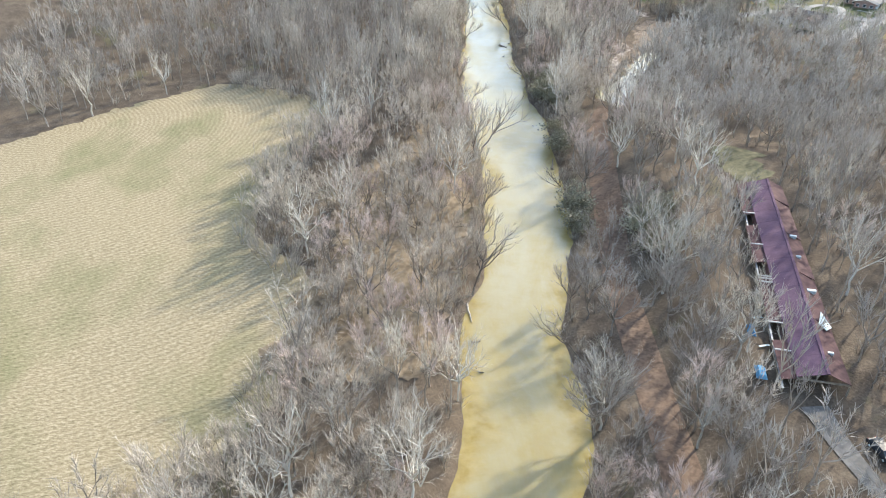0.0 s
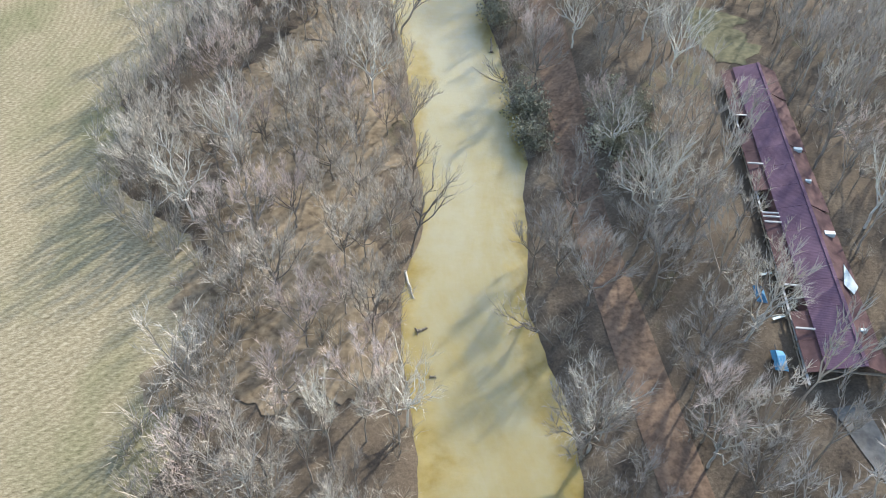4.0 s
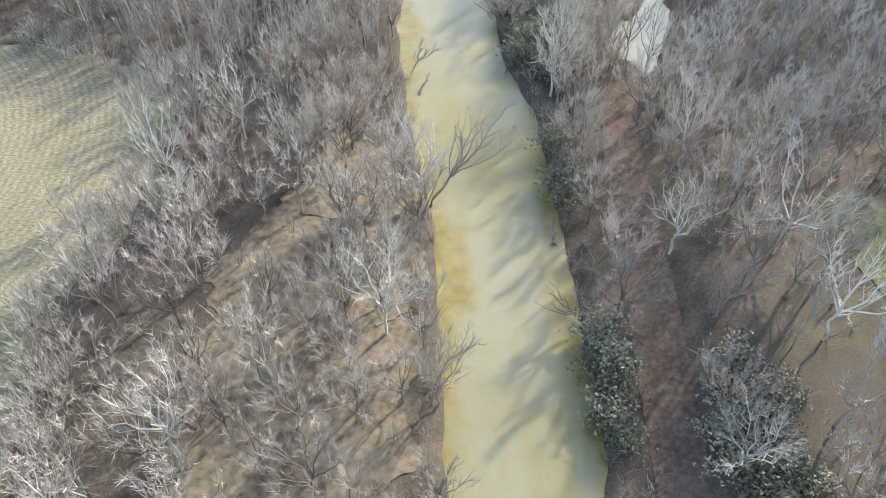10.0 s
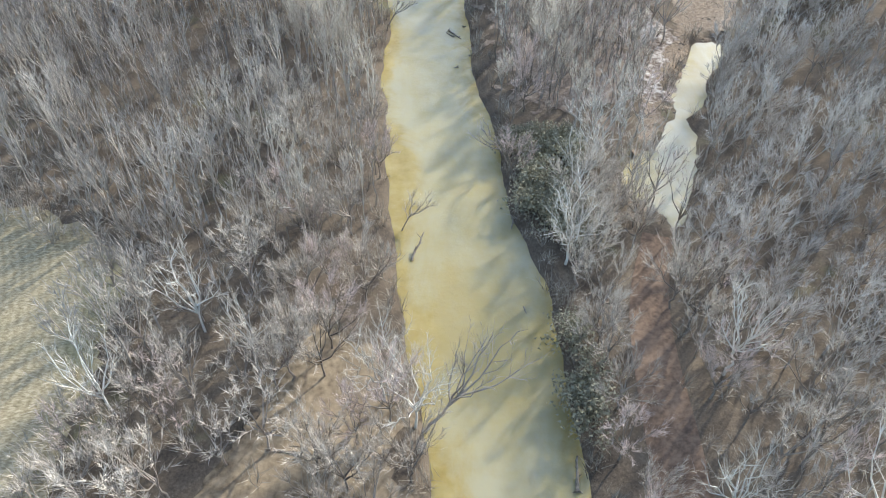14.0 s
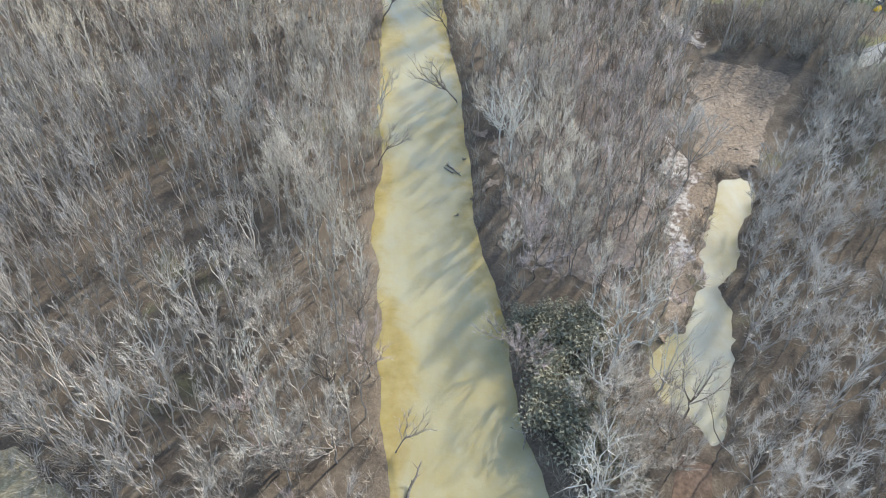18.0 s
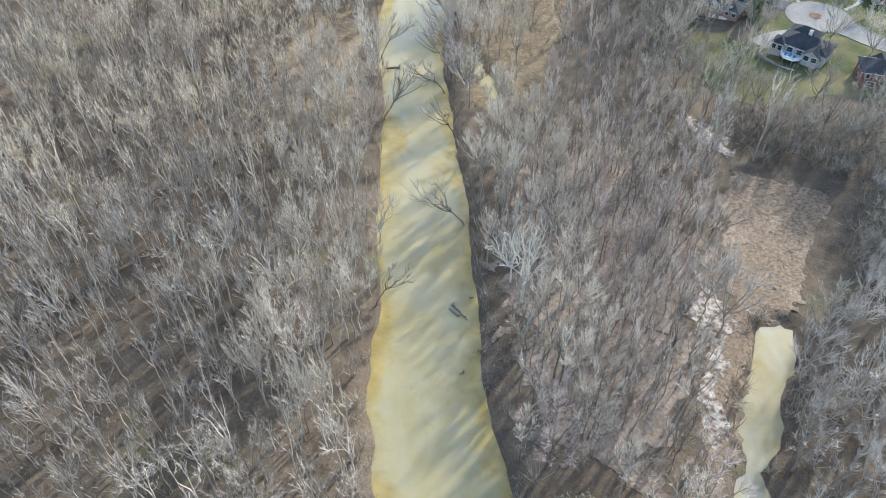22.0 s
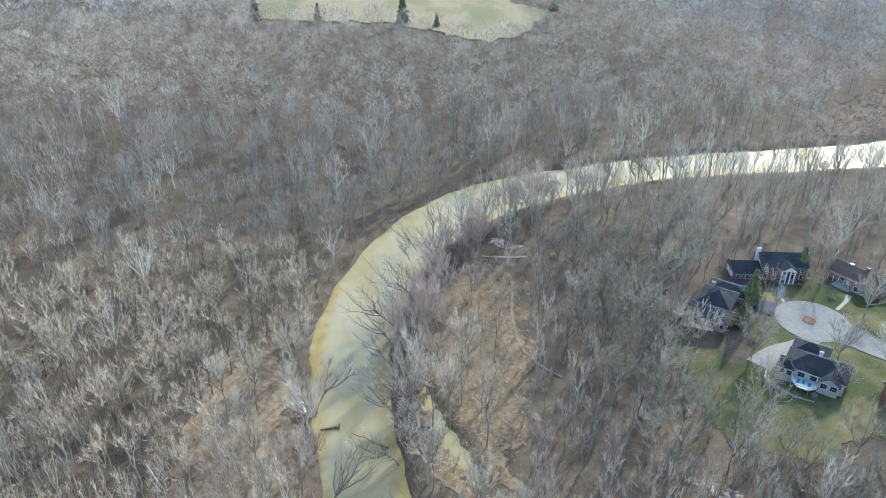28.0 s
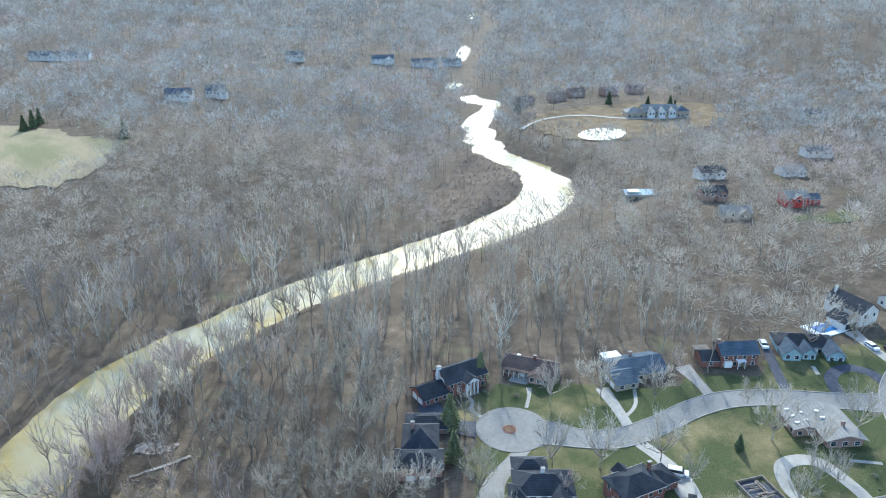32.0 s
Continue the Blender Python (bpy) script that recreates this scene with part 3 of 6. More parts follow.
def window(root, side, at, z, w, h, wing, trim):
    """A window set proud of a wall; side is one of f, b, l, r."""
    x0, y0, ww, dd = wing
    px, py, turn = {"f": (x0 + at, y0, 0), "b": (x0 + at, y0 + dd, 180), "l": (x0, y0 + at, -90), "r": (x0 + ww, y0 + at, 90)}[side]
    frame_ob = part("window", box(-w / 2 - 0.1, w / 2 + 0.1, -0.06, 0.03, -0.12, h + 0.1), trim, root)
    frame_ob.matrix_local = pose(px, py, z, 0, 0, turn)
    for z0, z1 in ((0, h * 0.48), (h * 0.52, h)):
        part("pane", box(-w / 2, w / 2, -0.075, -0.02, z0, z1), PANE, frame_ob)


def garage_door(root, side, at, w, h, wing, mat=None):
    x0, y0, ww, dd = wing
    px, py, turn = {"f": (x0 + at, y0, 0), "b": (x0 + at, y0 + dd, 180), "l": (x0, y0 + at, -90), "r": (x0 + ww, y0 + at, 90)}[side]
    bm = bmesh.new()
    for k in range(4):
        box(-w / 2, w / 2, -0.07, 0.02, 0.03 + k * h / 4, (k + 1) * h / 4 - 0.03, bm)
    part("garage_door", bm, mat or WHITE_TRIM, root).matrix_local = pose(px, py, 0, 0, 0, turn)


def wing(root, x0, y0, w, d, h, rise, ridge, wall, roof, windows=(), trim=None, eave=0.45, base=0.0):
    """Walls and a roof over one rectangle. ridge: x, y or hip. Windows are rows of side, count, sill height, width, height."""
    e, x1, y1 = eave, x0 + w, y0 + d
    bm = box(x0, x1, y0, y1, -2.0 if not base else base, h)
    if ridge == "x":
        for x in (x0, x1 - 0.2):
            solid([(x, y0, h), (x + 0.2, y0, h), (x + 0.2, y1, h), (x, y1, h), (x, (y0 + y1) / 2, h + rise), (x + 0.2, (y0 + y1) / 2, h + rise)],
                  [(0, 4, 3), (1, 2, 5), (0, 1, 5, 4), (3, 4, 5, 2)], bm)
    if ridge == "y":
        for y in (y0, y1 - 0.2):
            solid([(x0, y, h), (x1, y, h), (x1, y + 0.2, h), (x0, y + 0.2, h), ((x0 + x1) / 2, y, h + rise), ((x0 + x1) / 2, y + 0.2, h + rise)],
                  [(0, 1, 4), (2, 3, 5), (0, 4, 5, 3), (1, 2, 5, 4)], bm)
    part("wall", bm, wall, root)
    bm, t = bmesh.new(), 0.16
    if ridge == "x":
        m, lo = (y0 + y1) / 2, h - e * rise / (d / 2) + t
        top = h + rise + t
        slab((x0 - e, y0 - e, lo), (x1 + e, y0 - e, lo), (x1 + e, m, top), (x0 - e, m, top), t, bm)
        slab((x0 - e, m, top), (x1 + e, m, top), (x1 + e, y1 + e, lo), (x0 - e, y1 + e, lo), t, bm)
    elif ridge == "y":
        m, lo = (x0 + x1) / 2, h - e * rise / (w / 2) + t
        top = h + rise + t
        slab((x0 - e, y0 - e, lo), (m, y0 - e, top), (m, y1 + e, top), (x0 - e, y1 + e, lo), t, bm)
        slab((m, y0 - e, top), (x1 + e, y0 - e, lo), (x1 + e, y1 + e, lo), (m, y1 + e, top), t, bm)
    else:
        lo, top, k = h, h + rise, min(w, d) / 2
        a, b, c, g = (x0 - e, y0 - e, lo), (x1 + e, y0 - e, lo), (x1 + e, y1 + e, lo), (x0 - e, y1 + e, lo)
        p, q = ((x0 + k, (y0 + y1) / 2, top), (x1 - k, (y0 + y1) / 2, top)) if w >= d else (((x0 + x1) / 2, y0 + k, top), ((x0 + x1) / 2, y1 - k + 0.01, top))
        low = [(x, y, z - t) for x, y, z in (a, b, c, g)]
        pts = [a, b, c, g, p, q] + low
        faces = [(0, 1, 5, 4), (1, 2, 5), (2, 3, 4, 5), (3, 0, 4)] if w >= d else [(0, 1, 4), (1, 2, 5, 4), (2, 3, 5), (3, 0, 4, 5)]
        solid(pts, faces + [(9, 8, 7, 6), (0, 6, 7, 1), (1, 7, 8, 2), (2, 8, 9, 3), (3, 9, 6, 0)], bm)
    part("roof", bm, roof, root)
    for a in ((x0 - e, x1 + e, y0 - e - 0.08, y0 - e), (x0 - e, x1 + e, y1 + e, y1 + e + 0.08)) if ridge != "y" else ((x0 - e - 0.08, x0 - e, y0 - e, y1 + e), (x1 + e, x1 + e + 0.08, y0 - e, y1 + e)):
        zz = h if ridge == "hip" else lo - t
        part("gutter", box(*a, zz - 0.03, zz + 0.07), SIDING_GREY, root)
    for side, count, z, ww, hh in windows:
        span = w if side in "fb" else d
        for k in range(count):
            window(root, side, span * (k + 0.5) / count, z, ww, hh, (x0, y0, w, d), trim or WHITE_TRIM)


def chimney(root, x, y, z0, z1, mat, size=0.9):
    stack = part("chimney", box(x - size / 2, x + size / 2, y - size * 0.35, y + size * 0.35, z0, z1), mat, root)
    part("chimney_cap", box(x - size / 2 - 0.08, x + size / 2 + 0.08, y - size * 0.35 - 0.08, y + size * 0.35 + 0.08, z1, z1 + 0.12), CONCRETE, stack)


def door(root, x, y, h=2.1, w=1.0, mat=None):
    leaf = part("door", box(x - w / 2, x + w / 2, y - 0.06, y + 0.02, 0.15, h + 0.15), mat or WHITE_TRIM, root)
    part("door_handle", box(x + w * 0.3, x + w * 0.38, y - 0.14, y - 0.06, 1.1, 1.25), RUBBER, leaf)
    part("step", box(x - w, x + w, y - 1.2, y, -0.4, 0.12), CONCRETE, root)


def cyl(x, y, z0, z1, r, sides=10, bm=None, r1=None):
    bm = bm or bmesh.new()
    r1 = r if r1 is None else r1
    lo = [bm.verts.new((x + r * math.cos(a), y + r * math.sin(a), z0)) for a in np.arange(sides) * 2 * math.pi / sides]
    hi = [bm.verts.new((x + r1 * math.cos(a), y + r1 * math.sin(a), z1)) for a in np.arange(sides) * 2 * math.pi / sides]
    for k in range(sides):
        bm.faces.new((lo[k], lo[(k + 1) % sides], hi[(k + 1) % sides], hi[k]))
    bm.faces.new(hi)
    bm.faces.new(lo[::-1])
    return bm


def car(x, y, turn, paint, label, van=False, name="car"):
    """A parked car with its body, glass, wheels and lamps."""
    root = thing(name, x, y, turn, label, "car")
    L, W, H = (5.0, 1.95, 1.85) if van else (4.7, 1.82, 1.45)
    side = [(-L / 2, 0.35), (-L / 2, 0.85), (-L / 2 + 0.1, 0.98), (-L * 0.20, 1.02), (L / 2 - 0.15, 0.98 if not van else 1.05), (L / 2, 0.8), (L / 2, 0.35)]
    bm = bmesh.new()
    rows = [[bm.verts.new((px, s * W / 2 * (0.94 if pz > 0.9 else 1), pz)) for px, pz in side] for s in (-1, 1)]
    n = len(side)
    for k in range(n):
        bm.faces.new((rows[0][k], rows[0][(k + 1) % n], rows[1][(k + 1) % n], rows[1][k]))
    bm.faces.new(rows[0][::-1])
    bm.faces.new(rows[1])
    bmesh.ops.recalc_face_normals(bm, faces=bm.faces)
    part("body", bm, paint, root)
    top = [(-L * 0.30, 1.0), (-L * 0.16, H), (L * (0.46 if van else 0.25), H), (L * (0.49 if van else 0.42), 1.0)]
    for name_, mat, grow in (("glasshouse", PANE, 0.0), ("roof_panel", paint, 0.02)):
        pts = []
        for s in (-1, 1):
            for px, pz in top:
                z = pz if name_ == "glasshouse" else (H + grow if pz > 1.1 else H - 0.09)
                pts.append((px if pz > 1.1 or name_ == "glasshouse" else px * 0.98 * (0.62 if px < 0 else 0.9), s * (W / 2 - (0.22 if pz > 1.1 else 0.08)), z))
        part(name_, solid(pts, [(0, 1, 2, 3), (7, 6, 5, 4), (0, 4, 5, 1), (1, 5, 6, 2), (2, 6, 7, 3), (3, 7, 4, 0)]), mat, root)
    for wx in (-L * 0.31, L * 0.31):
        for wy in (-W / 2 + 0.1, W / 2 - 0.1):
            wheel = part("wheel", cyl(0, 0, -0.11, 0.11, 0.34, 14), RUBBER, root)
            wheel.matrix_local = pose(wx, wy, 0.34, 90)
            part("rim", cyl(0, 0, -0.125, 0.125, 0.2, 10), SHEET_PALE, wheel)
    for wy in (-W * 0.36, W * 0.36):
        part("headlight", box(-L / 2 - 0.02, -L / 2 + 0.06, wy - 0.2, wy + 0.2, 0.66, 0.82), SHEET_PALE, root)
        part("tail_light", box(L / 2 - 0.05, L / 2 + 0.02, wy - 0.16, wy + 0.16, 0.7, 0.88), RED_PAINT, root)
    return root


def lane(nodes, mat, name, label, category="road", lift=0.2, kerb=False):
    """A road or drive of (x, y, half width) laid on the land, with kerbs if asked."""
    line = spline(nodes, 7)
    ob = band(line, 0, 0, mat, name, label, category, drape=4, lift=lift)
    if kerb:
        d = np.gradient(line[:, :2], axis=0)
        d /= np.linalg.norm(d, axis=1)[:, None]
        for s in (-1, 1):
            c = line[:, :2] + np.c_[d[:, 1], -d[:, 0]] * (line[:, 2:3] + 0.1) * s
            z = land(c[:, 0], c[:, 1]) + lift
            o = np.c_[d[:, 1], -d[:, 0]] * 0.1
            v = np.concatenate([np.c_[c - o, z - 0.2], np.c_[c - o, z + 0.13], np.c_[c + o, z + 0.13], np.c_[c + o, z - 0.2]])
            edge_ob = new("kerb", mesh_of("kerb", v, grid_faces(len(line), 4), [CONCRETE]))
            edge_ob.parent = ob
    return ob


# ---- trees ----
def tube(p, r, sides):
    """Vertices and triangles of a tapering tube along points p with radii r."""
    p, n = np.asarray(p, float), len(p)
    d = np.gradient(p, axis=0)
    d /= np.linalg.norm(d, axis=1)[:, None] + 1e-9
    a = np.cross(d, np.where(np.abs(d[:, 2:3]) > 0.9, [[1.0, 0, 0]], [[0, 0, 1.0]]))
    a /= np.linalg.norm(a, axis=1)[:, None] + 1e-9
    b = np.cross(d, a)
    t = np.arange(sides) * 2 * np.pi / sides
    ring = np.cos(t)[None, :, None] * a[:, None] + np.sin(t)[None, :, None] * b[:, None]
    v = (p[:, None] + ring * np.asarray(r)[:, None, None]).reshape(-1, 3)
    f = []
    for k in range(n - 1):
        for s in range(sides):
            i, j, o, q = k * sides + s, k * sides + (s + 1) % sides, (k + 1) * sides + s, (k + 1) * sides + (s + 1) % sides
            f += [(i, j, q), (i, q, o)]
    return v, f


def join(pieces):
    v, f, base = [], [], 0
    for a, b in pieces:
        v.append(a)
        f.append(np.asarray(b, int).reshape(-1, 3) + base)
        base += len(a)
    return np.concatenate(v), np.concatenate(f)


def slivers(base, d, long, width, rng):
    """Thin tapering slivers from base points along d."""
    n = len(base)
    side = np.cross(d, rng.normal(0, 1, (n, 3)))
    side /= np.linalg.norm(side, axis=1)[:, None] + 1e-9
    side = side * width * rng.uniform(0.6, 1.2, n)[:, None]
    return np.stack([base - side, base + side, base + d * np.asarray(long)[:, None]], 1).reshape(-1, 3), np.arange(3 * n).reshape(-1, 3)


def ribbons(p0, p1, p2, width, rng):
    """Thin bent tapering strips through three points each."""
    n = len(p0)
    side = np.cross(p2 - p0, rng.normal(0, 1, (n, 3)))
    side = side / (np.linalg.norm(side, axis=1)[:, None] + 1e-9) * np.asarray(width).reshape(-1, 1)
    v = np.stack([p0 - side, p0 + side, p1 - side * 0.65, p1 + side * 0.65, p2], 1).reshape(-1, 3)
    f = np.array([(0, 1, 3), (0, 3, 2), (2, 3, 4)])[None] + (np.arange(n) * 5)[:, None, None]
    return v, f.reshape(-1, 3)


def unit(d):
    return d / (np.linalg.norm(d, axis=1)[:, None] + 1e-9)


def bare_tree(seed, tall, wide, leaders=6, boughs=5, sprays=10, low=0.35, lean=(0, 0), width=0.04, reach=1.7, girth=0.014, sides=3, crook=0.06, droop=0.3, splay=1.0):
    """A leafless tree: ((trunk, leaders and boughs), (twigs)) as vertices and triangles. splay: how widely boughs and twigs spread."""
    rng = np.random.default_rng(seed)
    u = np.linspace(0, 1, 5)
    stem = tall * low * 1.25
    trunk = np.c_[lean[0] * u**1.3 * stem, lean[1] * u**1.3 * stem, u * stem]
    trunk[1:-1, :2] += rng.normal(0, 0.012 * tall, (3, 2))
    trunk[0, 2] = -0.6
    g = tall * girth
    wood = [tube(trunk, g * (1 - u * 0.5), sides + 1)]
    B0, B1, B2, BW, S0, SD, SL = [], [], [], [], [], [], []
    for k in range(leaders):
        at = rng.uniform(low * tall * 0.85, stem) / stem
        base = np.array([np.interp(at, u, trunk[:, c]) for c in range(3)])
        turn = k * 2.4 + rng.normal(0, 0.35)
        r = wide * rng.uniform(0.3, 1.0)
        end_z = tall * rng.uniform(0.82, 1.0) * (1 - droop * (r / wide) ** 2)
        out = np.array([math.cos(turn), math.sin(turn), 0.0])
        tip = np.array([trunk[-1, 0] + lean[0] * 2, trunk[-1, 1] + lean[1] * 2, 0.0]) + out * r + (0, 0, end_z) + (np.array([lean[0], lean[1], 0]) * (end_z - base[2]) * 0.4)
        bend = base * 0.5 + tip * 0.5 + out * r * 0.18 - (0, 0, 0.10 * (tip[2] - base[2]))
        n = 6 if sides > 3 else 4
        q = np.linspace(0, 1, n)[:, None]
        line = base * (1 - q) ** 2 + 2 * bend * q * (1 - q) + tip * q * q
        size = np.linalg.norm(tip - base)
        line[1:] += rng.normal(0, crook * size * 0.35, (n - 1, 3)) * (1, 1, 0.6)
        thick = g * 0.55
        wood.append(tube(line, (thick + 0.015) * (1 - 0.85 * q[:, 0]) + 0.012, 3))
        s = rng.uniform(0.22, 1.0, boughs) ** 0.8
        s[0] = 1.0
        p0 = np.stack([np.interp(s, q[:, 0], line[:, c]) for c in range(3)], 1)
        tan = unit(np.stack([np.interp(np.minimum(s + 0.12, 1), q[:, 0], line[:, c]) - np.interp(np.maximum(s - 0.12, 0), q[:, 0], line[:, c]) for c in range(3)], 1))
        way = unit(tan + unit(np.cross(tan, rng.normal(0, 1, (boughs, 3)))) * rng.uniform(0.35, 1.0, (boughs, 1)) * splay + (0, 0, 0.15))
        way[0] = tan[0]
        far = (size * (0.62 - 0.36 * s) * rng.uniform(0.75, 1.2, boughs))[:, None]
        p1 = p0 + way * far * 0.5 + rng.normal(0, crook, (boughs, 3)) * far
        p2 = p0 + way * far + (0, 0, 0.10) * far + rng.normal(0, crook, (boughs, 3)) * far
        B0.append(p0), B1.append(p1), B2.append(p2), BW.append(np.full(boughs, thick * 0.30 + 0.02))
        for j in range(boughs):
            v = rng.uniform(0.15, 1.05, sprays)
            way2 = unit(p2[j] - p0[j] + 0 * v[:, None])
            S0.append(p0[j] + (p1[j] - p0[j]) * np.minimum(v, 0.5)[:, None] * 2 + (p2[j] - p1[j]) * np.maximum(v - 0.5, 0)[:, None] * 2)
            SD.append(unit(way2 + unit(np.cross(way2, rng.normal(0, 1, (sprays, 3)))) * rng.uniform(0.25, 1.05, (sprays, 1)) * splay + (0, 0, 0.2)))
            SL.append(reach * rng.uniform(0.45, 1.2, sprays))
    B0, B1, B2 = np.concatenate(B0), np.concatenate(B1), np.concatenate(B2)
    wood.append(ribbons(B0, B1, B2, np.concatenate(BW), rng))
    S0, SD, SL = np.concatenate(S0), np.concatenate(SD), np.concatenate(SL)
    return join(wood), slivers(S0, SD, SL, width, rng)


def shrub(seed, tall, wide, twigs, width):
    """A low bush of bare stems that fan out from the ground and branch once."""
    rng = np.random.default_rng(seed)
    d = unit(np.c_[rng.normal(0, wide / tall * 0.6, (twigs, 2)), np.ones(twigs)])
    base = np.c_[rng.normal(0, 0.3, (twigs, 2)), np.full(twigs, -0.1)]
    stems = slice(0, twigs // 3)
    long = rng.uniform(0.7, 1.1, twigs) * tall
    side = base + d * (long * rng.uniform(0.25, 0.6, twigs))[:, None]
    turned = unit(d + rng.normal(0, 0.45, (twigs, 3)))
    return slivers(base[stems], d[stems], long[stems], width * 1.3, rng), slivers(side, turned, long * 0.55, width, rng)


def far_tree(seed, tall, wide, twigs, width, reach):
    """A light tree for the far hills: a stem and a rounded crown of upward twigs."""
    rng = np.random.default_rng(seed)
    d = unit(rng.normal(0, 1, (twigs, 3)) + (0, 0, 0.5)) * rng.uniform(0.35, 1, (twigs, 1)) ** 0.5
    base = d * (wide, wide, tall * 0.36) + (0, 0, tall * 0.56)
    stem = slivers(np.array([(0, 0, -1.0)] * 2), np.array([(0, 0, 1.0), (0.1, 0.05, 1.0)]), [tall * 0.9, tall * 0.8], 0.13, rng)
    return stem, slivers(base, unit(d * (1, 1, 0.5) + rng.normal(0, 0.35, (twigs, 3)) + (0, 0, 0.55)), reach * rng.uniform(0.6, 1.2, twigs), width, rng)


def leafy(seed, tall, wide, count, size, cone=False):
    """A stem and a crown of many small leaves: a shrub, or a conifer if cone."""
    rng = np.random.default_rng(seed)
    wood = [tube(np.array([(0, 0, -0.4), (0, 0, tall * 0.5), (0, 0, tall * 0.95)]), [tall * 0.02 + 0.04, tall * 0.012 + 0.02, 0.02], 5)]
    u = rng.random(count)
    turn = rng.random(count) * 2 * np.pi
    if cone:
        h = 0.06 + 0.94 * u
        whorl = 0.75 + 0.25 * np.cos(h * 40)
        r = wide * (1.02 - h) * whorl * np.sqrt(rng.uniform(0.25, 1, count)) * (1 + 0.18 * np.sin(turn * 5 + seed))
        c = np.c_[np.cos(turn) * r, np.sin(turn) * r, h * tall - r * 0.22]
    else:
        blobs = np.c_[rng.normal(0, wide * 0.42, (14, 2)), rng.uniform(0.3, 0.85, 14) * tall]
        c = blobs[rng.integers(0, 14, count)] + rng.normal(0, 1, (count, 3)) * (wide * 0.24, wide * 0.24, tall * 0.15)
        c[:, 2] = np.maximum(c[:, 2], 0.1)
        for b in blobs[:8]:
            wood.append(tube(np.array([(0, 0, 0), b * (0.5, 0.5, 0.6), b]), [0.06, 0.045, 0.02], 3))
    d = rng.normal(0, 1, (count, 3)) + (np.c_[np.cos(turn), np.sin(turn), 0 * turn - 0.2] * 1.2 if cone else (0, 0, 0.3))
    d /= np.linalg.norm(d, axis=1)[:, None]
    side = np.cross(d, rng.normal(0, 1, (count, 3)))
    side /= np.linalg.norm(side, axis=1)[:, None]
    s = size * rng.uniform(0.6, 1.3, count)[:, None]
    v = np.stack([c - side * s * 0.45, c + side * s * 0.45, c + d * s * 1.3], 1).reshape(-1, 3)
    return join(wood), (v, np.arange(3 * count).reshape(-1, 3))


# Kinds of tree, each in a few shapes.
BROAD = [bare_tree(10 + k, 13 + k * 0.8, 5.0, 7, 9, 24, 0.26, width=0.025, reach=1.5, girth=0.014, sides=4, splay=0.85) for k in range(4)]
POLE = [bare_tree(30 + k, 17.5 + k * 0.8, 3.3, 6, 8, 24, 0.45, width=0.025, reach=1.5, girth=0.0105, sides=4, droop=0.15, splay=0.65) for k in range(4)]
YARD = [bare_tree(40 + k, 11.5 + k, 5.6, 9, 8, 20, 0.2, width=0.026, reach=1.5, girth=0.015, sides=4, droop=0.45, splay=1.1) for k in range(3)]
SYCAMORE = [bare_tree(50 + k, 16 + k, 6.0, 9, 8, 14, 0.3, width=0.022, reach=1.6, girth=0.015, sides=4, crook=0.13) for k in range(3)]
LEANING = [bare_tree(70 + k, 12 + k * 1.5, 5.0, 7, 7, 10, 0.38, lean=(0.5 + 0.12 * k, 0.1), width=0.022, reach=1.4, girth=0.019, sides=4, crook=0.1) for k in range(3)]
# The same kinds in a lighter build for the depth of the woods.
WOOD_BROAD = [bare_tree(210 + k, 13.4 + k * 0.7, 4.7, 6, 5, 18, 0.28, width=0.042, reach=1.6, girth=0.013, splay=1.05) for k in range(6)]
WOOD_POLE = [bare_tree(230 + k, 18.0 + k * 0.7, 2.7, 5, 4, 14, 0.40, width=0.038, reach=1.45, girth=0.010, droop=0.10, splay=0.75) for k in range(6)]
DEEP_BROAD = [bare_tree(310 + k, 13.4 + k * 0.7, 4.8, 5, 5, 10, 0.28, width=0.066, reach=2.0, girth=0.013, splay=0.85) for k in range(4)]
DEEP_POLE = [bare_tree(330 + k, 17.5 + k * 0.7, 3.4, 5, 5, 10, 0.44, width=0.062, reach=2.0, girth=0.0105, droop=0.12, splay=0.65) for k in range(4)]
NARROW = [bare_tree(290 + k, 17.5 + k * 0.9, 1.9, 3, 4, 11, 0.50, width=0.036, reach=1.25, girth=0.009, droop=0.05, splay=0.8) for k in range(6)]
WOOD_SLIM = [bare_tree(270 + k, 16.5 + k * 0.8, 2.4, 4, 4, 9, 0.50, width=0.036, reach=1.5, girth=0.0085, droop=0.1, splay=0.6) for k in range(4)]
WOOD_SYCAMORE = [bare_tree(250 + k, 16 + k, 5.8, 8, 6, 9, 0.3, width=0.034, reach=1.9, girth=0.014, crook=0.12) for k in range(4)]
BRUSH = [shrub(90 + k, 3.4 + k * 0.4, 2.3, 30, 0.036) for k in range(4)]
MIDDLE = [far_tree(120 + k, 13.5 + k * 0.8, 5.0, 130, 0.095, 2.6) for k in range(5)]
FAR = [far_tree(110 + k, 13.5 + k * 0.8, 5.4, 62, 0.19, 3.2) for k in range(5)]
EVERGREEN_BUSH = [leafy(130 + k, 3.2, 3.0, 520, 0.34) for k in range(2)]
CONIFER = [leafy(140 + k, 10.5 + 1.5 * k, 3.8, 2600, 0.55, True) for k in range(2)]


def tree_parts(kind, mats):
    """Shared meshes for a shape of tree: its trunk and its crown."""
    (wv, wf), (tv, tf) = kind
    return mesh_of("trunk", wv, wf, [mats[0]], smooth=True), mesh_of("crown", tv, tf, [mats[1]])


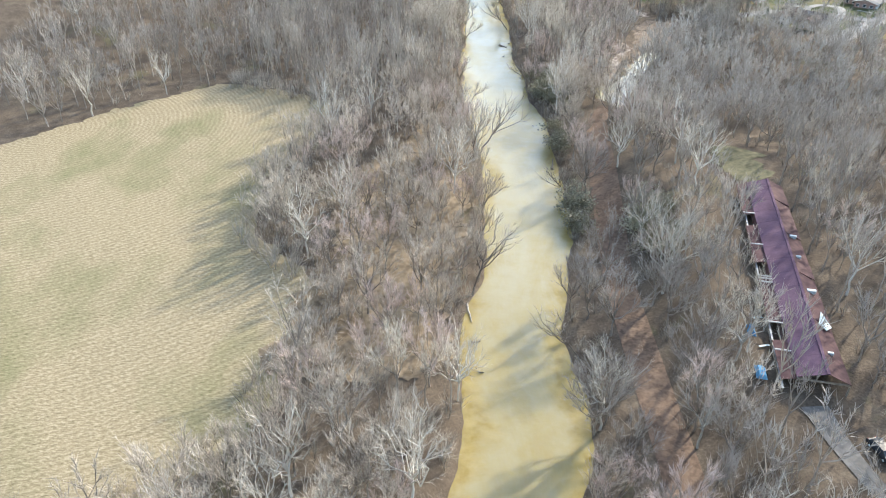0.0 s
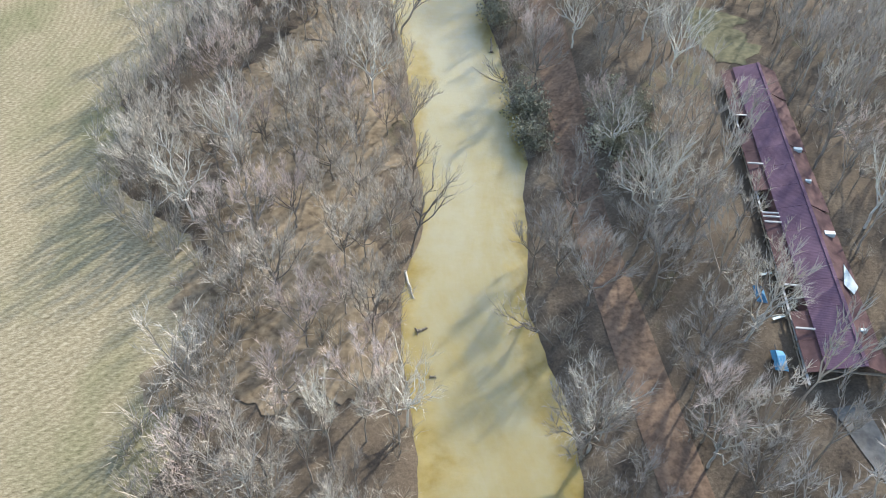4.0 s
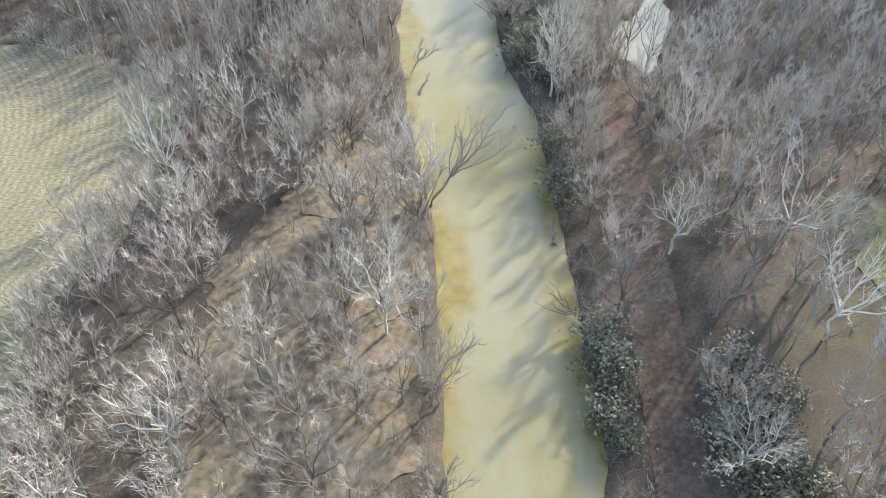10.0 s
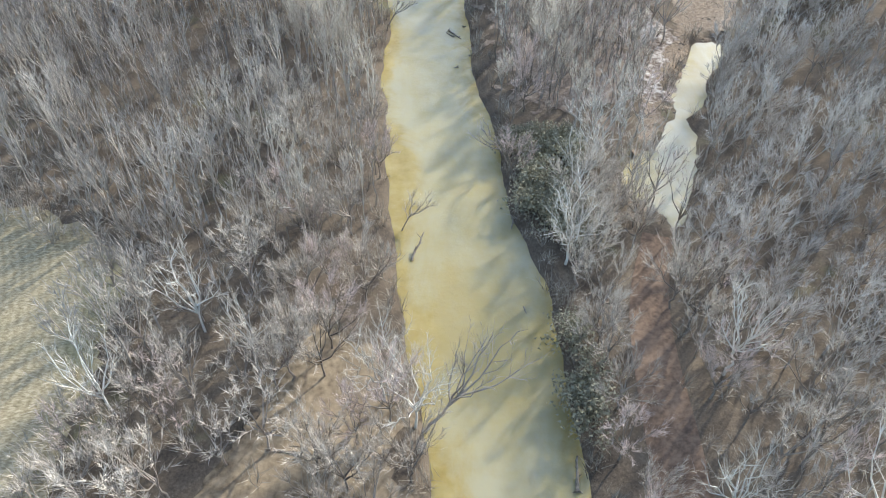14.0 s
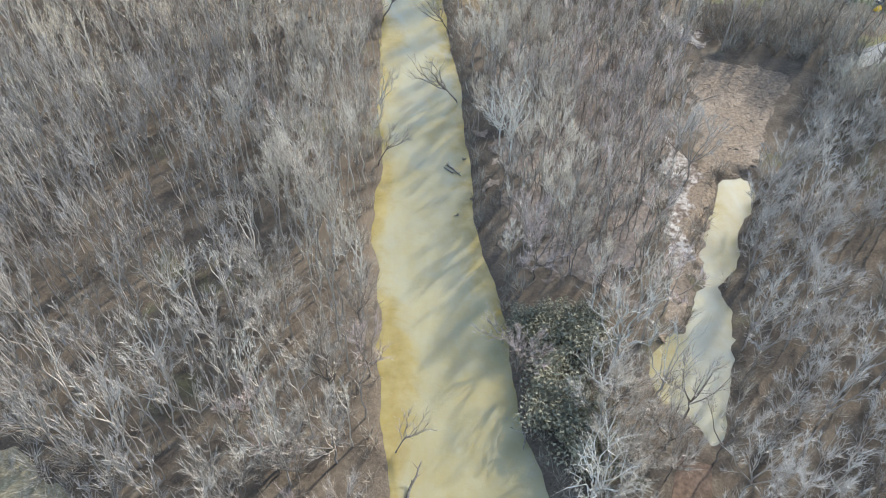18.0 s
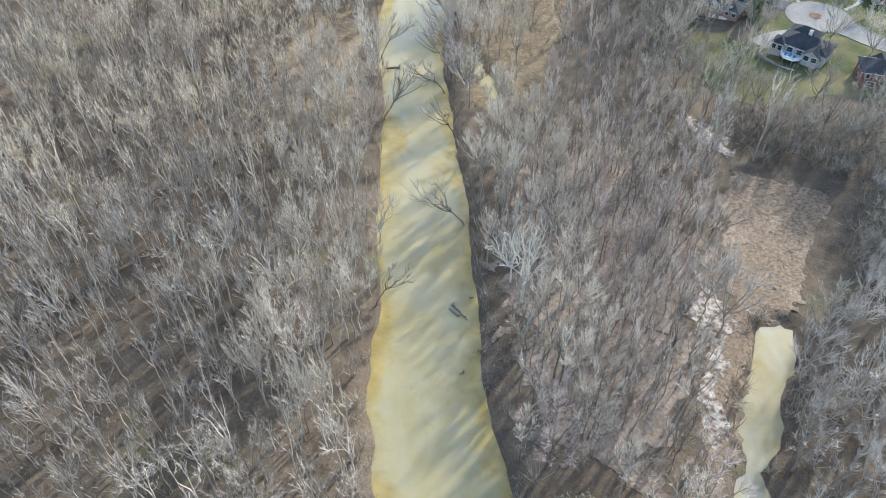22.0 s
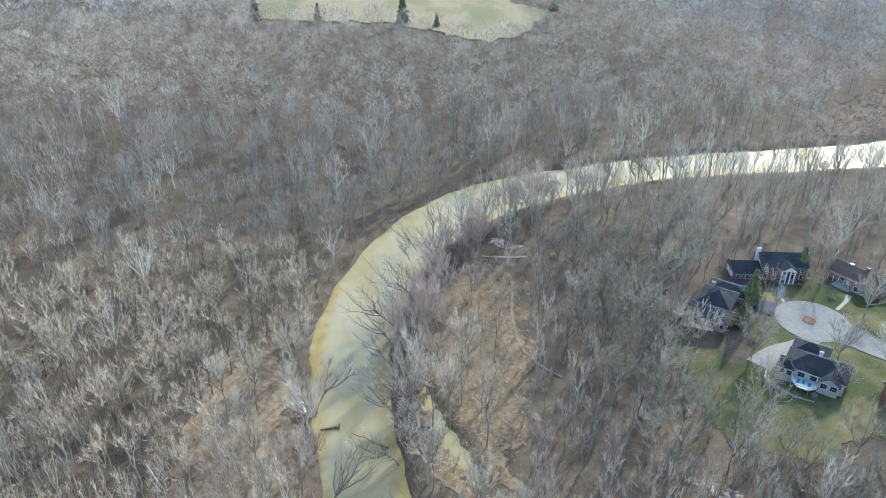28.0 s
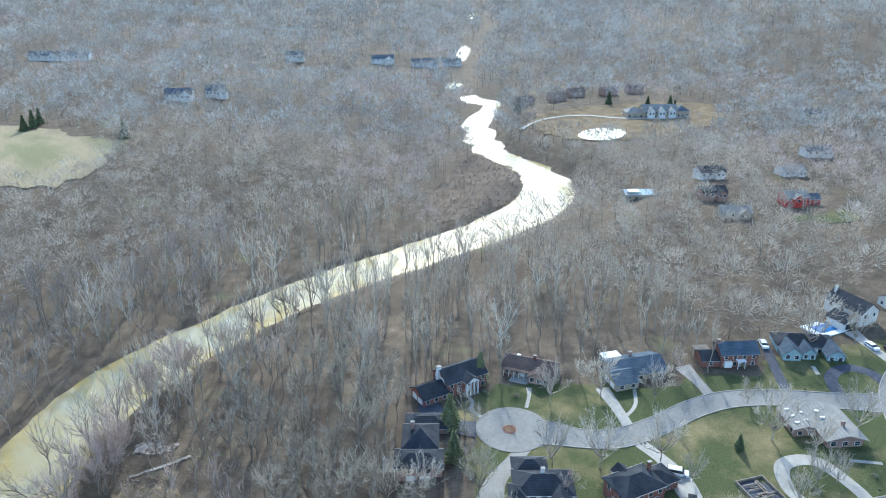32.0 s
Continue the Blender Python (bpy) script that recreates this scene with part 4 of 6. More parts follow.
def tree_thing(name, meshes, x, y, size, turn, label, group, z=None, category="tree"):
    root = new(name)
    root.empty_display_size = 0.5
    root.matrix_world = pose(x, y, height(x, y) if z is None else z, 0, 0, turn) @ Matrix.Scale(size, 4)
    for part_name, me in zip(("trunk", "crown"), meshes):
        new(part_name, me).parent = root
    return tagged(root, label, category, group)


def mass(name, kinds, spots, mats, label, category="woods", sink=0.0):
    """Many trees of given kinds as one object. Spots are rows of x, y, size, turn, kind."""
    spots = np.asarray(spots, float)
    if not len(spots):
        return None
    z = land(spots[:, 0], spots[:, 1]) - sink
    V, F, M, T, base = [], [], [], [], 0
    for k, (wood, twig) in enumerate(kinds):
        mine = spots[:, 4].astype(int) == k
        if not mine.any():
            continue
        s, zz = spots[mine], z[mine]
        v = np.concatenate([wood[0], twig[0]])
        f = np.concatenate([wood[1], twig[1] + len(wood[0])])
        which = np.r_[np.zeros(len(wood[1])), np.ones(len(twig[1]))]
        c, q = np.cos(s[:, 3])[:, None], np.sin(s[:, 3])[:, None]
        tall = s[:, 2:3] * (1 + 0.12 * np.sin(s[:, 3:4] * 7))
        X = (v[None, :, 0] * c - v[None, :, 1] * q) * s[:, 2:3] + s[:, 0:1]
        Y = (v[None, :, 0] * q + v[None, :, 1] * c) * s[:, 2:3] + s[:, 1:2]
        Z = v[None, :, 2] * tall + zz[:, None]
        V.append(np.stack([X, Y, Z], 2).reshape(-1, 3))
        F.append((f[None] + (np.arange(len(s)) * len(v))[:, None, None] + base).reshape(-1, 3))
        M.append(np.tile(which, len(s)))
        T.append(np.repeat(np.modf(s[:, 3] * 3.7)[0], len(v)))
        base += len(v) * len(s)
    me = mesh_of(name, np.concatenate(V), np.concatenate(F), mats, np.concatenate(M), np.concatenate(T))
    return tagged(new(name, me), label, category, kind="stuff")


def scatter(x0, x1, y0, y1, pitch, seed):
    """Jittered spots over a rectangle."""
    rng = np.random.default_rng(seed)
    X, Y = np.meshgrid(np.arange(x0, x1, pitch), np.arange(y0, y1, pitch))
    X = X.ravel() + rng.uniform(-0.48, 0.48, X.size) * pitch
    Y = Y.ravel() + rng.uniform(-0.48, 0.48, Y.size) * pitch
    return X, Y, rng


HOUSE_SPOTS = []  # x, y, radius kept clear of woods; filled by the village below
CLEAR = [[(110, 366), (119, 352), (128, 344), (135, 338), (146, 346), (134, 362)], HAY, YARDS, FLATS, [(80, 320), (92, 340), (108, 332), (116, 321), (105, 305), (97, 291), (86, 286), (78, 290)], [(69, 158), (80, 153), (88, 170), (84, 188), (75, 193), (68, 177)], HILL_FIELD, FAR_GREEN, POINT_BAR, [(27, 226), (33, 222), (40, 238), (31, 244)],
         [(44, 131), (50, 131), (52, 152), (46, 153)], [(31, 243), (38, 240), (45, 246), (46, 256), (38, 260), (31, 257)],
         [(53, 62), (64, 60), (66, 84), (80, 150), (66, 156), (51.5, 86)], [(103, 366), (112, 358), (128, 354), (128, 398), (116, 396), (104, 384)]]


def open_ground(x, y, bank=0.5):
    """Which spots are free for trees."""
    free = (off_line(x, y, RIVER_LINE) > bank) & (off_line(x, y, POND_LINE) > 0.6)
    for poly in CLEAR:
        free &= ~inside(x, y, poly)
    trail = np.abs(x - (36.5 + 0.12 * np.maximum(y - 120, 0) + 1.5 * np.sin(y / 17))) < 3.6
    free &= ~(trail & (y < 215))
    for hx, hy, r in HOUSE_SPOTS:
        free &= np.hypot(x - hx, y - hy) > r
    return free


# ---- roads ----
lane([(143.5, 390.5, 5.0), (146, 387, 4.4), (149.5, 381, 3.6), (156, 374.5, 3.5), (167, 370.3, 3.4), (180, 367, 3.4), (191, 361.5, 3.4), (201, 351, 3.4), (209.5, 339, 3.4), (215, 331.5, 4.2)], ROAD,
     "road_1", "pale worn asphalt street curving between the houses", kerb=True)
lane([(290, 318, 3.6), (262, 326, 3.6), (240, 331.5, 3.6), (222, 331, 3.8), (206, 324, 3.8), (194, 317.5, 4.0), (184, 311, 3.8), (170, 299, 3.6), (150, 280, 3.6)], ROAD, "road_2", "wide pale asphalt street past the junction", kerb=True, lift=0.21)
lane([(185, 313, 3.4), (174, 320.8, 3.2), (160, 329, 2.9), (150, 331, 2.9), (141, 328.3, 2.9), (131, 324.3, 2.9), (120.5, 321.2, 2.9)], ROAD, "road_3", "short pale asphalt spur ending at the woods", kerb=True, lift=0.22)


def disc(x, y, r, mat, name, label, category, lift, r2=None):
    n = 40
    a = np.arange(n) * 2 * np.pi / n
    v = [(x, y, height(x, y) + lift)]
    for f in (0.5, 1.0):
        px, py = x + np.cos(a) * r * f, y + np.sin(a) * (r2 or r) * f
        v += list(zip(px, py, land(px, py) + lift))
    f = [(0, 1 + k, 1 + (k + 1) % n) for k in range(n)]
    for k in range(n):
        i, j = 1 + k, 1 + (k + 1) % n
        f += [(i, i + n, j + n), (i, j + n, j)]
    return tagged(new(name, mesh_of(name, v, f, [mat], smooth=True)), label, category, kind="structure")


disc(140.3, 395.7, 9.3, ROAD, "turning_circle", "round pale asphalt turning circle at the street's end", "road", 0.24)
island = thing("planted_island", 139.6, 396.0, 0, "small round brown planting bed ringed with brick in the turning circle", "flower bed")
island.location.z += 0.2
part("bed", cyl(0, 0, 0, 0.18, 1.7, 20, r1=1.5), plain("bark_mulch", (0.10, 0.055, 0.035), (0.21, 0.12, 0.075), 3.0), island)
for k in range(12):
    a = k * math.pi / 6
    part("edging_brick", box(-0.42, 0.42, -0.09, 0.09, 0, 0.16), BRICK_PINK, island).matrix_local = pose(1.72 * math.cos(a), 1.72 * math.sin(a), 0, 0, 0, math.degrees(a) + 90)

DRIVES = [([(134, 401.5, 3.2), (130.5, 408, 3.0), (131, 415, 3.2), (133.5, 419, 3.0)], DRIVE_DARK, "sealed black asphalt driveway beside the brick house"),
          ([(137.5, 389, 1.8), (130, 387.5, 1.9), (123, 386, 2.3), (117, 383, 3.2)], GRAVEL, "grey driveway curving behind the deck house"),
          ([(158, 370, 1.8), (156, 362, 1.8), (152.5, 356, 2.8), (146.5, 348.5, 2.2)], CONCRETE, "pale concrete driveway beside the red brick house"),
          ([(160, 373, 1.5), (166, 381, 1.5), (172, 390, 2.0)], CONCRETE, "white concrete driveway up to the blue-roofed house"),
          ([(188, 366, 1.6), (192, 372, 1.6), (196, 379, 2.6)], GRAVEL, "gravel driveway beside the brick colonial house"),
          ([(203.5, 352, 1.4), (211, 358, 1.4), (222, 366, 1.5)], DRIVE_DARK, "narrow dark lane between two lots"),
          ([(211, 341.5, 1.7), (218, 346, 1.7), (225, 344.5, 1.7), (227, 339, 1.7), (224, 333.5, 1.7)], DRIVE_DARK, "dark looping driveway before the pale blue house"),
          ([(235, 334, 1.5), (241, 343, 1.6), (246, 350, 2.4)], CONCRETE, "pale concrete driveway to the white house"),
          ([(164.5, 329.5, 1.4), (166.5, 337, 1.5), (174, 341.5, 1.8), (180.5, 336.5, 1.8), (177.5, 327, 1.6), (173.5, 321.5, 1.5)], CONCRETE, "looped pale driveway round an oval bed"),
          ([(173, 318.5, 1.3), (164.5, 311.5, 1.3), (160.5, 305, 1.3), (164, 298.5, 1.3), (170, 297, 1.3)], DRIVE_DARK, "narrow dark driveway curving by the lawn"),
          ([(217, 324.5, 1.4), (228, 317, 1.5), (240, 308, 2.2)], CONCRETE, "white concrete driveway off the wide street"),
          ([(196, 313, 1.2), (206, 304, 1.2), (218, 296, 1.3)], DRIVE_DARK, "narrow dark driveway off the wide street")]
for nodes, mat, label in DRIVES:
    lane(nodes, mat, "driveway", label, "driveway", 0.17)
PATHS = [[(138.5, 404.5, 0.5), (139, 408.5, 0.5), (142, 411, 0.5), (143.5, 414.5, 0.5)], [(150, 399, 0.5), (155, 402, 0.5), (158, 404.5, 0.8)], [(163, 378, 0.5), (171, 379, 0.5), (178, 383.5, 0.5)],
         [(217, 349, 0.6), (220, 351.5, 0.6)], [(186, 331, 0.5), (190, 325, 0.5)]]
for nodes in PATHS:
    lane(nodes, CONCRETE, "footpath", "narrow pale concrete garden path", "path", 0.18)

# ---- houses round the turning circle ----
h = thing("house", 108.3, 404.3, -45, "dark hip-roofed brick house with three stepped wings", "house")
wing(h, 0, 0, 11.8, 7, 5.0, 2.2, "hip", BRICK_PINK, ROOF_DARK, [("f", 5, 3.3, 1.1, 1.2), ("r", 2, 3.2, 1.0, 1.2), ("l", 2, 3.2, 1.0, 1.2)])
wing(h, 1.6, 6.6, 9.0, 10, 6.0, 3.4, "hip", BRICK_PINK, ROOF_DARK, [("r", 2, 3.2, 1.0, 1.4), ("l", 3, 3.2, 1.0, 1.4)])
wing(h, 2.0, 16.0, 11.0, 6.5, 5.0, 2.0, "hip", BRICK_PINK, ROOF_DARK, [("r", 2, 2.6, 1.0, 1.2), ("f", 1, 2.6, 1.0, 1.2)])
garage_door(h, "f", 4.0, 2.6, 2.2, (0, 0, 11.8, 7))
garage_door(h, "f", 7.4, 2.6, 2.2, (0, 0, 11.8, 7))
part("deck", box(-3.2, 0, 0.4, 6.0, 2.5, 2.7), WOOD, h)
for px in (-3.0, -1.6, -0.2):
    for py in (0.6, 5.8):
        part("deck_post", box(px - 0.1, px + 0.1, py - 0.1, py + 0.1, -2.2, 3.7), WHITE_TRIM, h)
part("deck_rail", box(-3.2, 0, 0.36, 0.44, 3.55, 3.68), WHITE_TRIM, h)
part("deck_rail", box(-3.24, -3.16, 0.4, 6.0, 3.55, 3.68), WHITE_TRIM, h)
chimney(h, 4.0, 12.5, 6.5, 10.4, BRICK_PINK)

h = thing("house", 138.6, 417.0, -15, "two-storey red brick house with a white columned portico", "house")
wing(h, 0, 0, 13.4, 8.6, 5.5, 2.9, "x", BRICK, ROOF_DARK, [("f", 5, 3.5, 1.0, 1.5), ("f", 5, 0.8, 1.0, 1.6), ("r", 2, 3.4, 1.0, 1.4), ("l", 2, 3.6, 1.0, 1.2)])
wing(h, -8.2, -0.6, 8.2, 7.6, 2.9, 2.5, "x", BRICK, ROOF_DARK, [("f", 3, 0.9, 1.0, 1.3)])
garage_door(h, "l", 2.2, 2.6, 2.2, (-8.2, -0.6, 8.2, 7.6))
garage_door(h, "l", 5.4, 2.6, 2.2, (-8.2, -0.6, 8.2, 7.6))
wing(h, 5.2, -2.2, 4.2, 5.0, 5.4, 1.5, "y", WHITE_TRIM, ROOF_DARK, base=5.0)
for k in range(4):
    col = part("column", cyl(5.4 + k * 1.27, -2.0, 0.1, 5.0, 0.2, 12), WHITE_TRIM, h)
    part("capital", box(5.4 + k * 1.27 - 0.28, 5.4 + k * 1.27 + 0.28, -2.28, -1.72, 4.85, 5.05), WHITE_TRIM, col)
part("porch", box(5.0, 9.6, -2.4, 0, -0.8, 0.12), CONCRETE, h)
door(h, 7.3, -0.02)
part("gable_siding", box(-0.12, 0.02, 2.0, 7.0, 4.6, 6.0), WHITE_TRIM, h)
chimney(h, -0.35, 4.6, 4.0, 9.6, SIDING_WHITE, 1.3)

h = thing("house", 158.6, 414.6, -66, "long low brown-roofed ranch house with white porch posts", "house")
wing(h, 0, 0, 15.8, 8.4, 2.8, 2.4, "x", BRICK_PINK, ROOF_BROWN, [("f", 5, 0.9, 1.3, 1.3), ("r", 2, 0.9, 1.0, 1.2), ("b", 4, 0.9, 1.2, 1.2)])
wing(h, 8.8, -2.4, 6.4, 6, 2.8, 1.9, "y", BRICK_PINK, ROOF_BROWN, [("f", 3, 0.7, 1.3, 1.5)])
for k in range(6):
    part("porch_post", box(0.6 + k * 1.6, 0.78 + k * 1.6, -1.3, -1.12, -0.5, 2.75), WHITE_TRIM, h)
part("porch_roof", box(0, 9, -1.5, 0.2, 2.72, 2.9), ROOF_BROWN, h)
part("terrace", box(3, 8.6, -3.6, 0, -0.8, 0.1), CONCRETE, h)
door(h, 6.2, -0.02)
chimney(h, 9.0, 4.2, 4.2, 6.6, BRICK)
part("skylight", box(3, 4.2, 5.2, 6.2, 4.6, 4.75), WHITE_TRIM, h)

h = thing("house", 119.3, 377.6, -46, "grey hip-roofed white house with a raised back deck and retaining wall", "house")
wing(h, 0, 0, 13.8, 8.6, 4.6, 2.9, "hip", SIDING_GREY, ROOF_DARK, [("f", 5, 2.5, 1.6, 1.5), ("r", 2, 2.5, 1.2, 1.4), ("l", 2, 2.5, 1.2, 1.4), ("f", 4, 0.3, 1.4, 1.5)])
wing(h, 0.2, 7.2, 8.2, 6.4, 4.4, 2.4, "hip", SIDING_GREY, ROOF_DARK, [("l", 2, 2.4, 1.1, 1.3)])
wing(h, 8.4, -1.6, 4.4, 4, 4.5, 1.7, "y", SIDING_GREY, ROOF_DARK, [("f", 2, 2.5, 1.5, 1.5)])
wing(h, -1.2, -1.0, 3.6, 4.6, 4.5, 1.6, "hip", SIDING_GREY, ROOF_DARK, [("f", 2, 2.5, 1.2, 1.5), ("l", 2, 2.5, 1.2, 1.5)])
deck_line = [(2.2, 0.0), (2.6, -2.6), (4.2, -4.2), (6.8, -4.2), (8.3, -2.6), (8.4, 0.0)]
part("deck", solid([(x, y, z) for z in (2.1, 2.3) for x, y in deck_line], [(5, 4, 3, 2, 1, 0), (6, 7, 8, 9, 10, 11)] + [(k, (k + 1) % 6, (k + 1) % 6 + 6, k + 6) for k in range(6)]), SHEET_PALE, h)
for (ax, ay), (bx, by) in zip(deck_line, deck_line[1:]):
    run = math.hypot(bx - ax, by - ay)
    rail = part("deck_rail", box(0, run, -0.04, 0.04, 3.15, 3.28), WHITE_TRIM, h)
    rail.matrix_local = pose(ax, ay, 0, 0, 0, math.degrees(math.atan2(by - ay, bx - ax)))
    for k in range(int(run / 0.35)):
        part("baluster", box(k * 0.35 + 0.1, k * 0.35 + 0.16, -0.03, 0.03, 2.3, 3.15), WHITE_TRIM, rail)
for px, py in deck_line[1:5]:
    part("deck_post", box(px - 0.1, px + 0.1, py + 0.05, py + 0.25, -2.2, 2.1), WOOD, h)
part("deck_wall", box(2.6, 8.2, -0.9, -0.7, -2.2, 2.1), WOOD, h)
wall_line = [(-3.6, 1.0), (-3.4, -2.4), (0.0, -4.6), (4.6, -5.9), (8.8, -5.6)]
for (ax, ay), (bx, by) in zip(wall_line, wall_line[1:]):
    part("retaining_wall", box(0, math.hypot(bx - ax, by - ay), -0.2, 0.2, -2.4, 0.5), CONCRETE, h).matrix_local = pose(ax, ay, 0, 0, 0, math.degrees(math.atan2(by - ay, bx - ax)))
for px, py in ((4.0, -2.4), (5.2, -2.0), (6.6, -2.6)):
    chair = part("deck_chair", box(px - 0.3, px + 0.3, py - 0.3, py + 0.3, 2.3, 2.75), CAR_BLUE, h)
    part("chair_back", box(px - 0.3, px + 0.3, py + 0.24, py + 0.32, 2.75, 3.25), CAR_BLUE, chair)
chimney(h, 6.8, 5.2, 6.2, 8.6, SIDING_WHITE)

h = thing("house", 134.0, 359.3, -20, "two-storey red brick house with a charcoal hip roof", "house")
wing(h, 0, 0, 11.4, 8.2, 5.3, 2.6, "hip", BRICK, ROOF_DARK, [("f", 4, 3.4, 1.0, 1.4), ("f", 2, 0.7, 2.2, 1.6), ("l", 2, 3.4, 0.9, 1.3), ("l", 1, 0.8, 0.9, 1.4), ("r", 1, 3.4, 0.9, 1.3)])
wing(h, 11.4, 2.2, 6.2, 6.2, 2.8, 1.8, "hip", BRICK, ROOF_DARK, [("f", 1, 0.9, 1.0, 1.2)])
wing(h, 4.0, 7.6, 3.4, 2.6, 4.8, 1.4, "y", BRICK, ROOF_DARK)
part("awning", solid([(5.0, 0, 2.9), (7.6, 0, 2.9), (7.6, -1.2, 2.4), (5.0, -1.2, 2.4), (5.0, 0, 2.4), (7.6, 0, 2.4)], [(0, 3, 2, 1), (0, 4, 3), (1, 2, 5), (3, 4, 5, 2), (0, 1, 5, 4)]), ROOF_DARK, h)
door(h, 6.3, -0.02)
part("patio", box(0.5, 11, -4.0, 0, -1.2, 0.04), GRAVEL, h)
chimney(h, 11.0, 5.6, 4.6, 8.6, BRICK)

h = thing("house", 175.5, 388.2, -30, "low white house under a broad blue-grey roof", "house")
wing(h, 0, 0, 17.5, 11, 3.0, 2.6, "x", SIDING_TAN, ROOF_BLUE, [("f", 5, 0.9, 1.3, 1.3), ("r", 2, 0.9, 1.1, 1.2), ("l", 2, 0.9, 1.1, 1.2)])
wing(h, -1.2, -3.4, 7.2, 9.0, 2.9, 1.9, "x", SIDING_TAN, ROOF_BLUE, [("f", 2, 0.9, 1.3, 1.3)])
part("patio_cover", box(1.5, 7.5, 9.0, 13.6, 3.4, 3.6), WHITE_TRIM, h)
for px, py in ((1.7, 13.4), (7.3, 13.4), (4.5, 13.4)):
    part("patio_post", box(px - 0.07, px + 0.07, py - 0.07, py + 0.07, -0.6, 3.4), WHITE_TRIM, h)
garage_door(h, "l", 2.6, 2.5, 2.1, (-1.2, -3.4, 7.2, 9.0))
garage_door(h, "l", 6.2, 2.5, 2.1, (-1.2, -3.4, 7.2, 9.0))
chimney(h, 9, 8.0, 4.4, 6.4, BRICK_PINK)

h = thing("house", 202.6, 370.6, -41, "two-storey brick colonial house with a blue-grey roof", "house")
wing(h, 0, 0, 11.6, 7.4, 5.3, 2.6, "x", BRICK, ROOF_BLUE, [("f", 4, 3.4, 1.0, 1.4), ("f", 4, 0.7, 1.0, 1.5), ("r", 2, 3.4, 0.9, 1.3), ("r", 2, 0.8, 0.9, 1.3)])
wing(h, -5.4, 0.6, 5.4, 6.4, 2.8, 1.8, "x", BRICK, ROOF_DARK, [("f", 1, 0.9, 1.0, 1.2)])
part("deck", box(-4.8, 0, 7.0, 11.0, 2.0, 2.2), WOOD, h)
part("bay_window", box(1.0, 3.2, -0.8, 0, 0.4, 2.7), WHITE_TRIM, h)
door(h, 6.0, -0.02)
for px in (4.9, 7.1):
    part("column", cyl(px, -1.3, 0.1, 3.0, 0.12, 10), WHITE_TRIM, h)
part("porch_roof", box(4.6, 7.4, -1.6, 0, 3.0, 3.25), WHITE_TRIM, h)
chimney(h, 0.2, 3.7, 4.6, 8.9, BRICK)

h = thing("house", 219.2, 360.6, -52, "pale blue single-storey house with dark cross-gabled roofs", "house")
wing(h, 0, 2.5, 18, 8.4, 2.9, 2.8, "hip", SIDING_BLUE, ROOF_DARK, [("f", 5, 0.9, 1.2, 1.3), ("r", 2, 0.9, 1.1, 1.2)])
wing(h, 0.4, -2.4, 5.2, 7, 2.9, 2.1, "y", SIDING_BLUE, ROOF_BLUE, [("f", 2, 0.8, 1.2, 1.4)])
wing(h, 6.2, -1.6, 4.0, 6, 2.9, 1.7, "y", SIDING_BLUE, ROOF_BLUE, [("f", 2, 0.8, 1.0, 1.4)])
wing(h, 13.4, -2.2, 5.0, 7, 2.9, 2.0, "y", SIDING_BLUE, ROOF_BLUE, [("f", 2, 0.8, 1.2, 1.4), ("r", 2, 0.8, 1.1, 1.3)])
door(h, 11.6, 2.48)

h = thing("house", 250, 349, -22, "tall white gabled house with a dark roof and attached garage", "house")
wing(h, 0, 0, 8.2, 14, 5.6, 3.4, "y", SIDING_WHITE, ROOF_DARK, [("r", 4, 3.5, 1.0, 1.4), ("r", 4, 0.8, 1.0, 1.4), ("f", 2, 3.5, 1.0, 1.4), ("l", 3, 3.5, 1.0, 1.4)])
wing(h, -6.4, 0.6, 6.4, 6.6, 2.9, 2.3, "y", SIDING_WHITE, ROOF_DARK)
garage_door(h, "f", 3.2, 4.6, 2.2, (-6.4, 0.6, 6.4, 6.6), PANE)
chimney(h, 3.0, 13.0, 6.0, 10.6, SIDING_WHITE)
h = thing("house", 265, 343.5, -36, "long low white house with a dark roof", "house")
wing(h, 0, 0, 18, 8, 3.6, 2.4, "x", SIDING_WHITE, ROOF_DARK, [("f", 6, 1.2, 1.1, 1.4), ("l", 2, 1.2, 1.0, 1.3)])
wing(h, 4, -1.8, 4.6, 5, 3.6, 1.8, "y", SIDING_WHITE, ROOF_DARK, [("f", 2, 1.2, 1.0, 1.4)])
pool = thing("swimming_pool", 242.5, 356.5, -22, "small blue garden pool in a white concrete surround", "pool")
pool.location.z += 0.1
part("surround", box(-5.5, 5.5, -4, 4, -0.8, 0.12), WHITE_TRIM, pool)
part("pool_cover", box(-3.6, 3.6, -2.1, 2.1, 0.1, 0.16), POOL, pool)

h = thing("house", 185.4, 340.4, -43, "house with a broad pale grey low-pitched roof and white columns", "house")
wing(h, 4.2, -2, 9.4, 14, 3.4, 1.5, "y", BRICK_PINK, ROOF_GREY, [("f", 3, 1.0, 1.3, 1.4), ("r", 4, 1.0, 1.3, 1.4)], eave=0.9)
wing(h, -2.0, 3, 6.0, 9.5, 3.0, 0.9, "y", BRICK_PINK, ROOF_GREY, [("f", 2, 0.9, 1.2, 1.3), ("l", 3, 0.9, 1.2, 1.3)])
for px, py in ((-0.6, 5), (-0.6, 8), (-0.6, 11), (2.4, 6), (2.4, 9.4), (6.6, 6), (6.6, 9)):
    part("skylight", box(px - 0.6, px + 0.6, py - 0.3, py + 0.3, 3.6 if px < 3 else 4.3, 3.95 if px < 3 else 4.75), WHITE_TRIM, h)
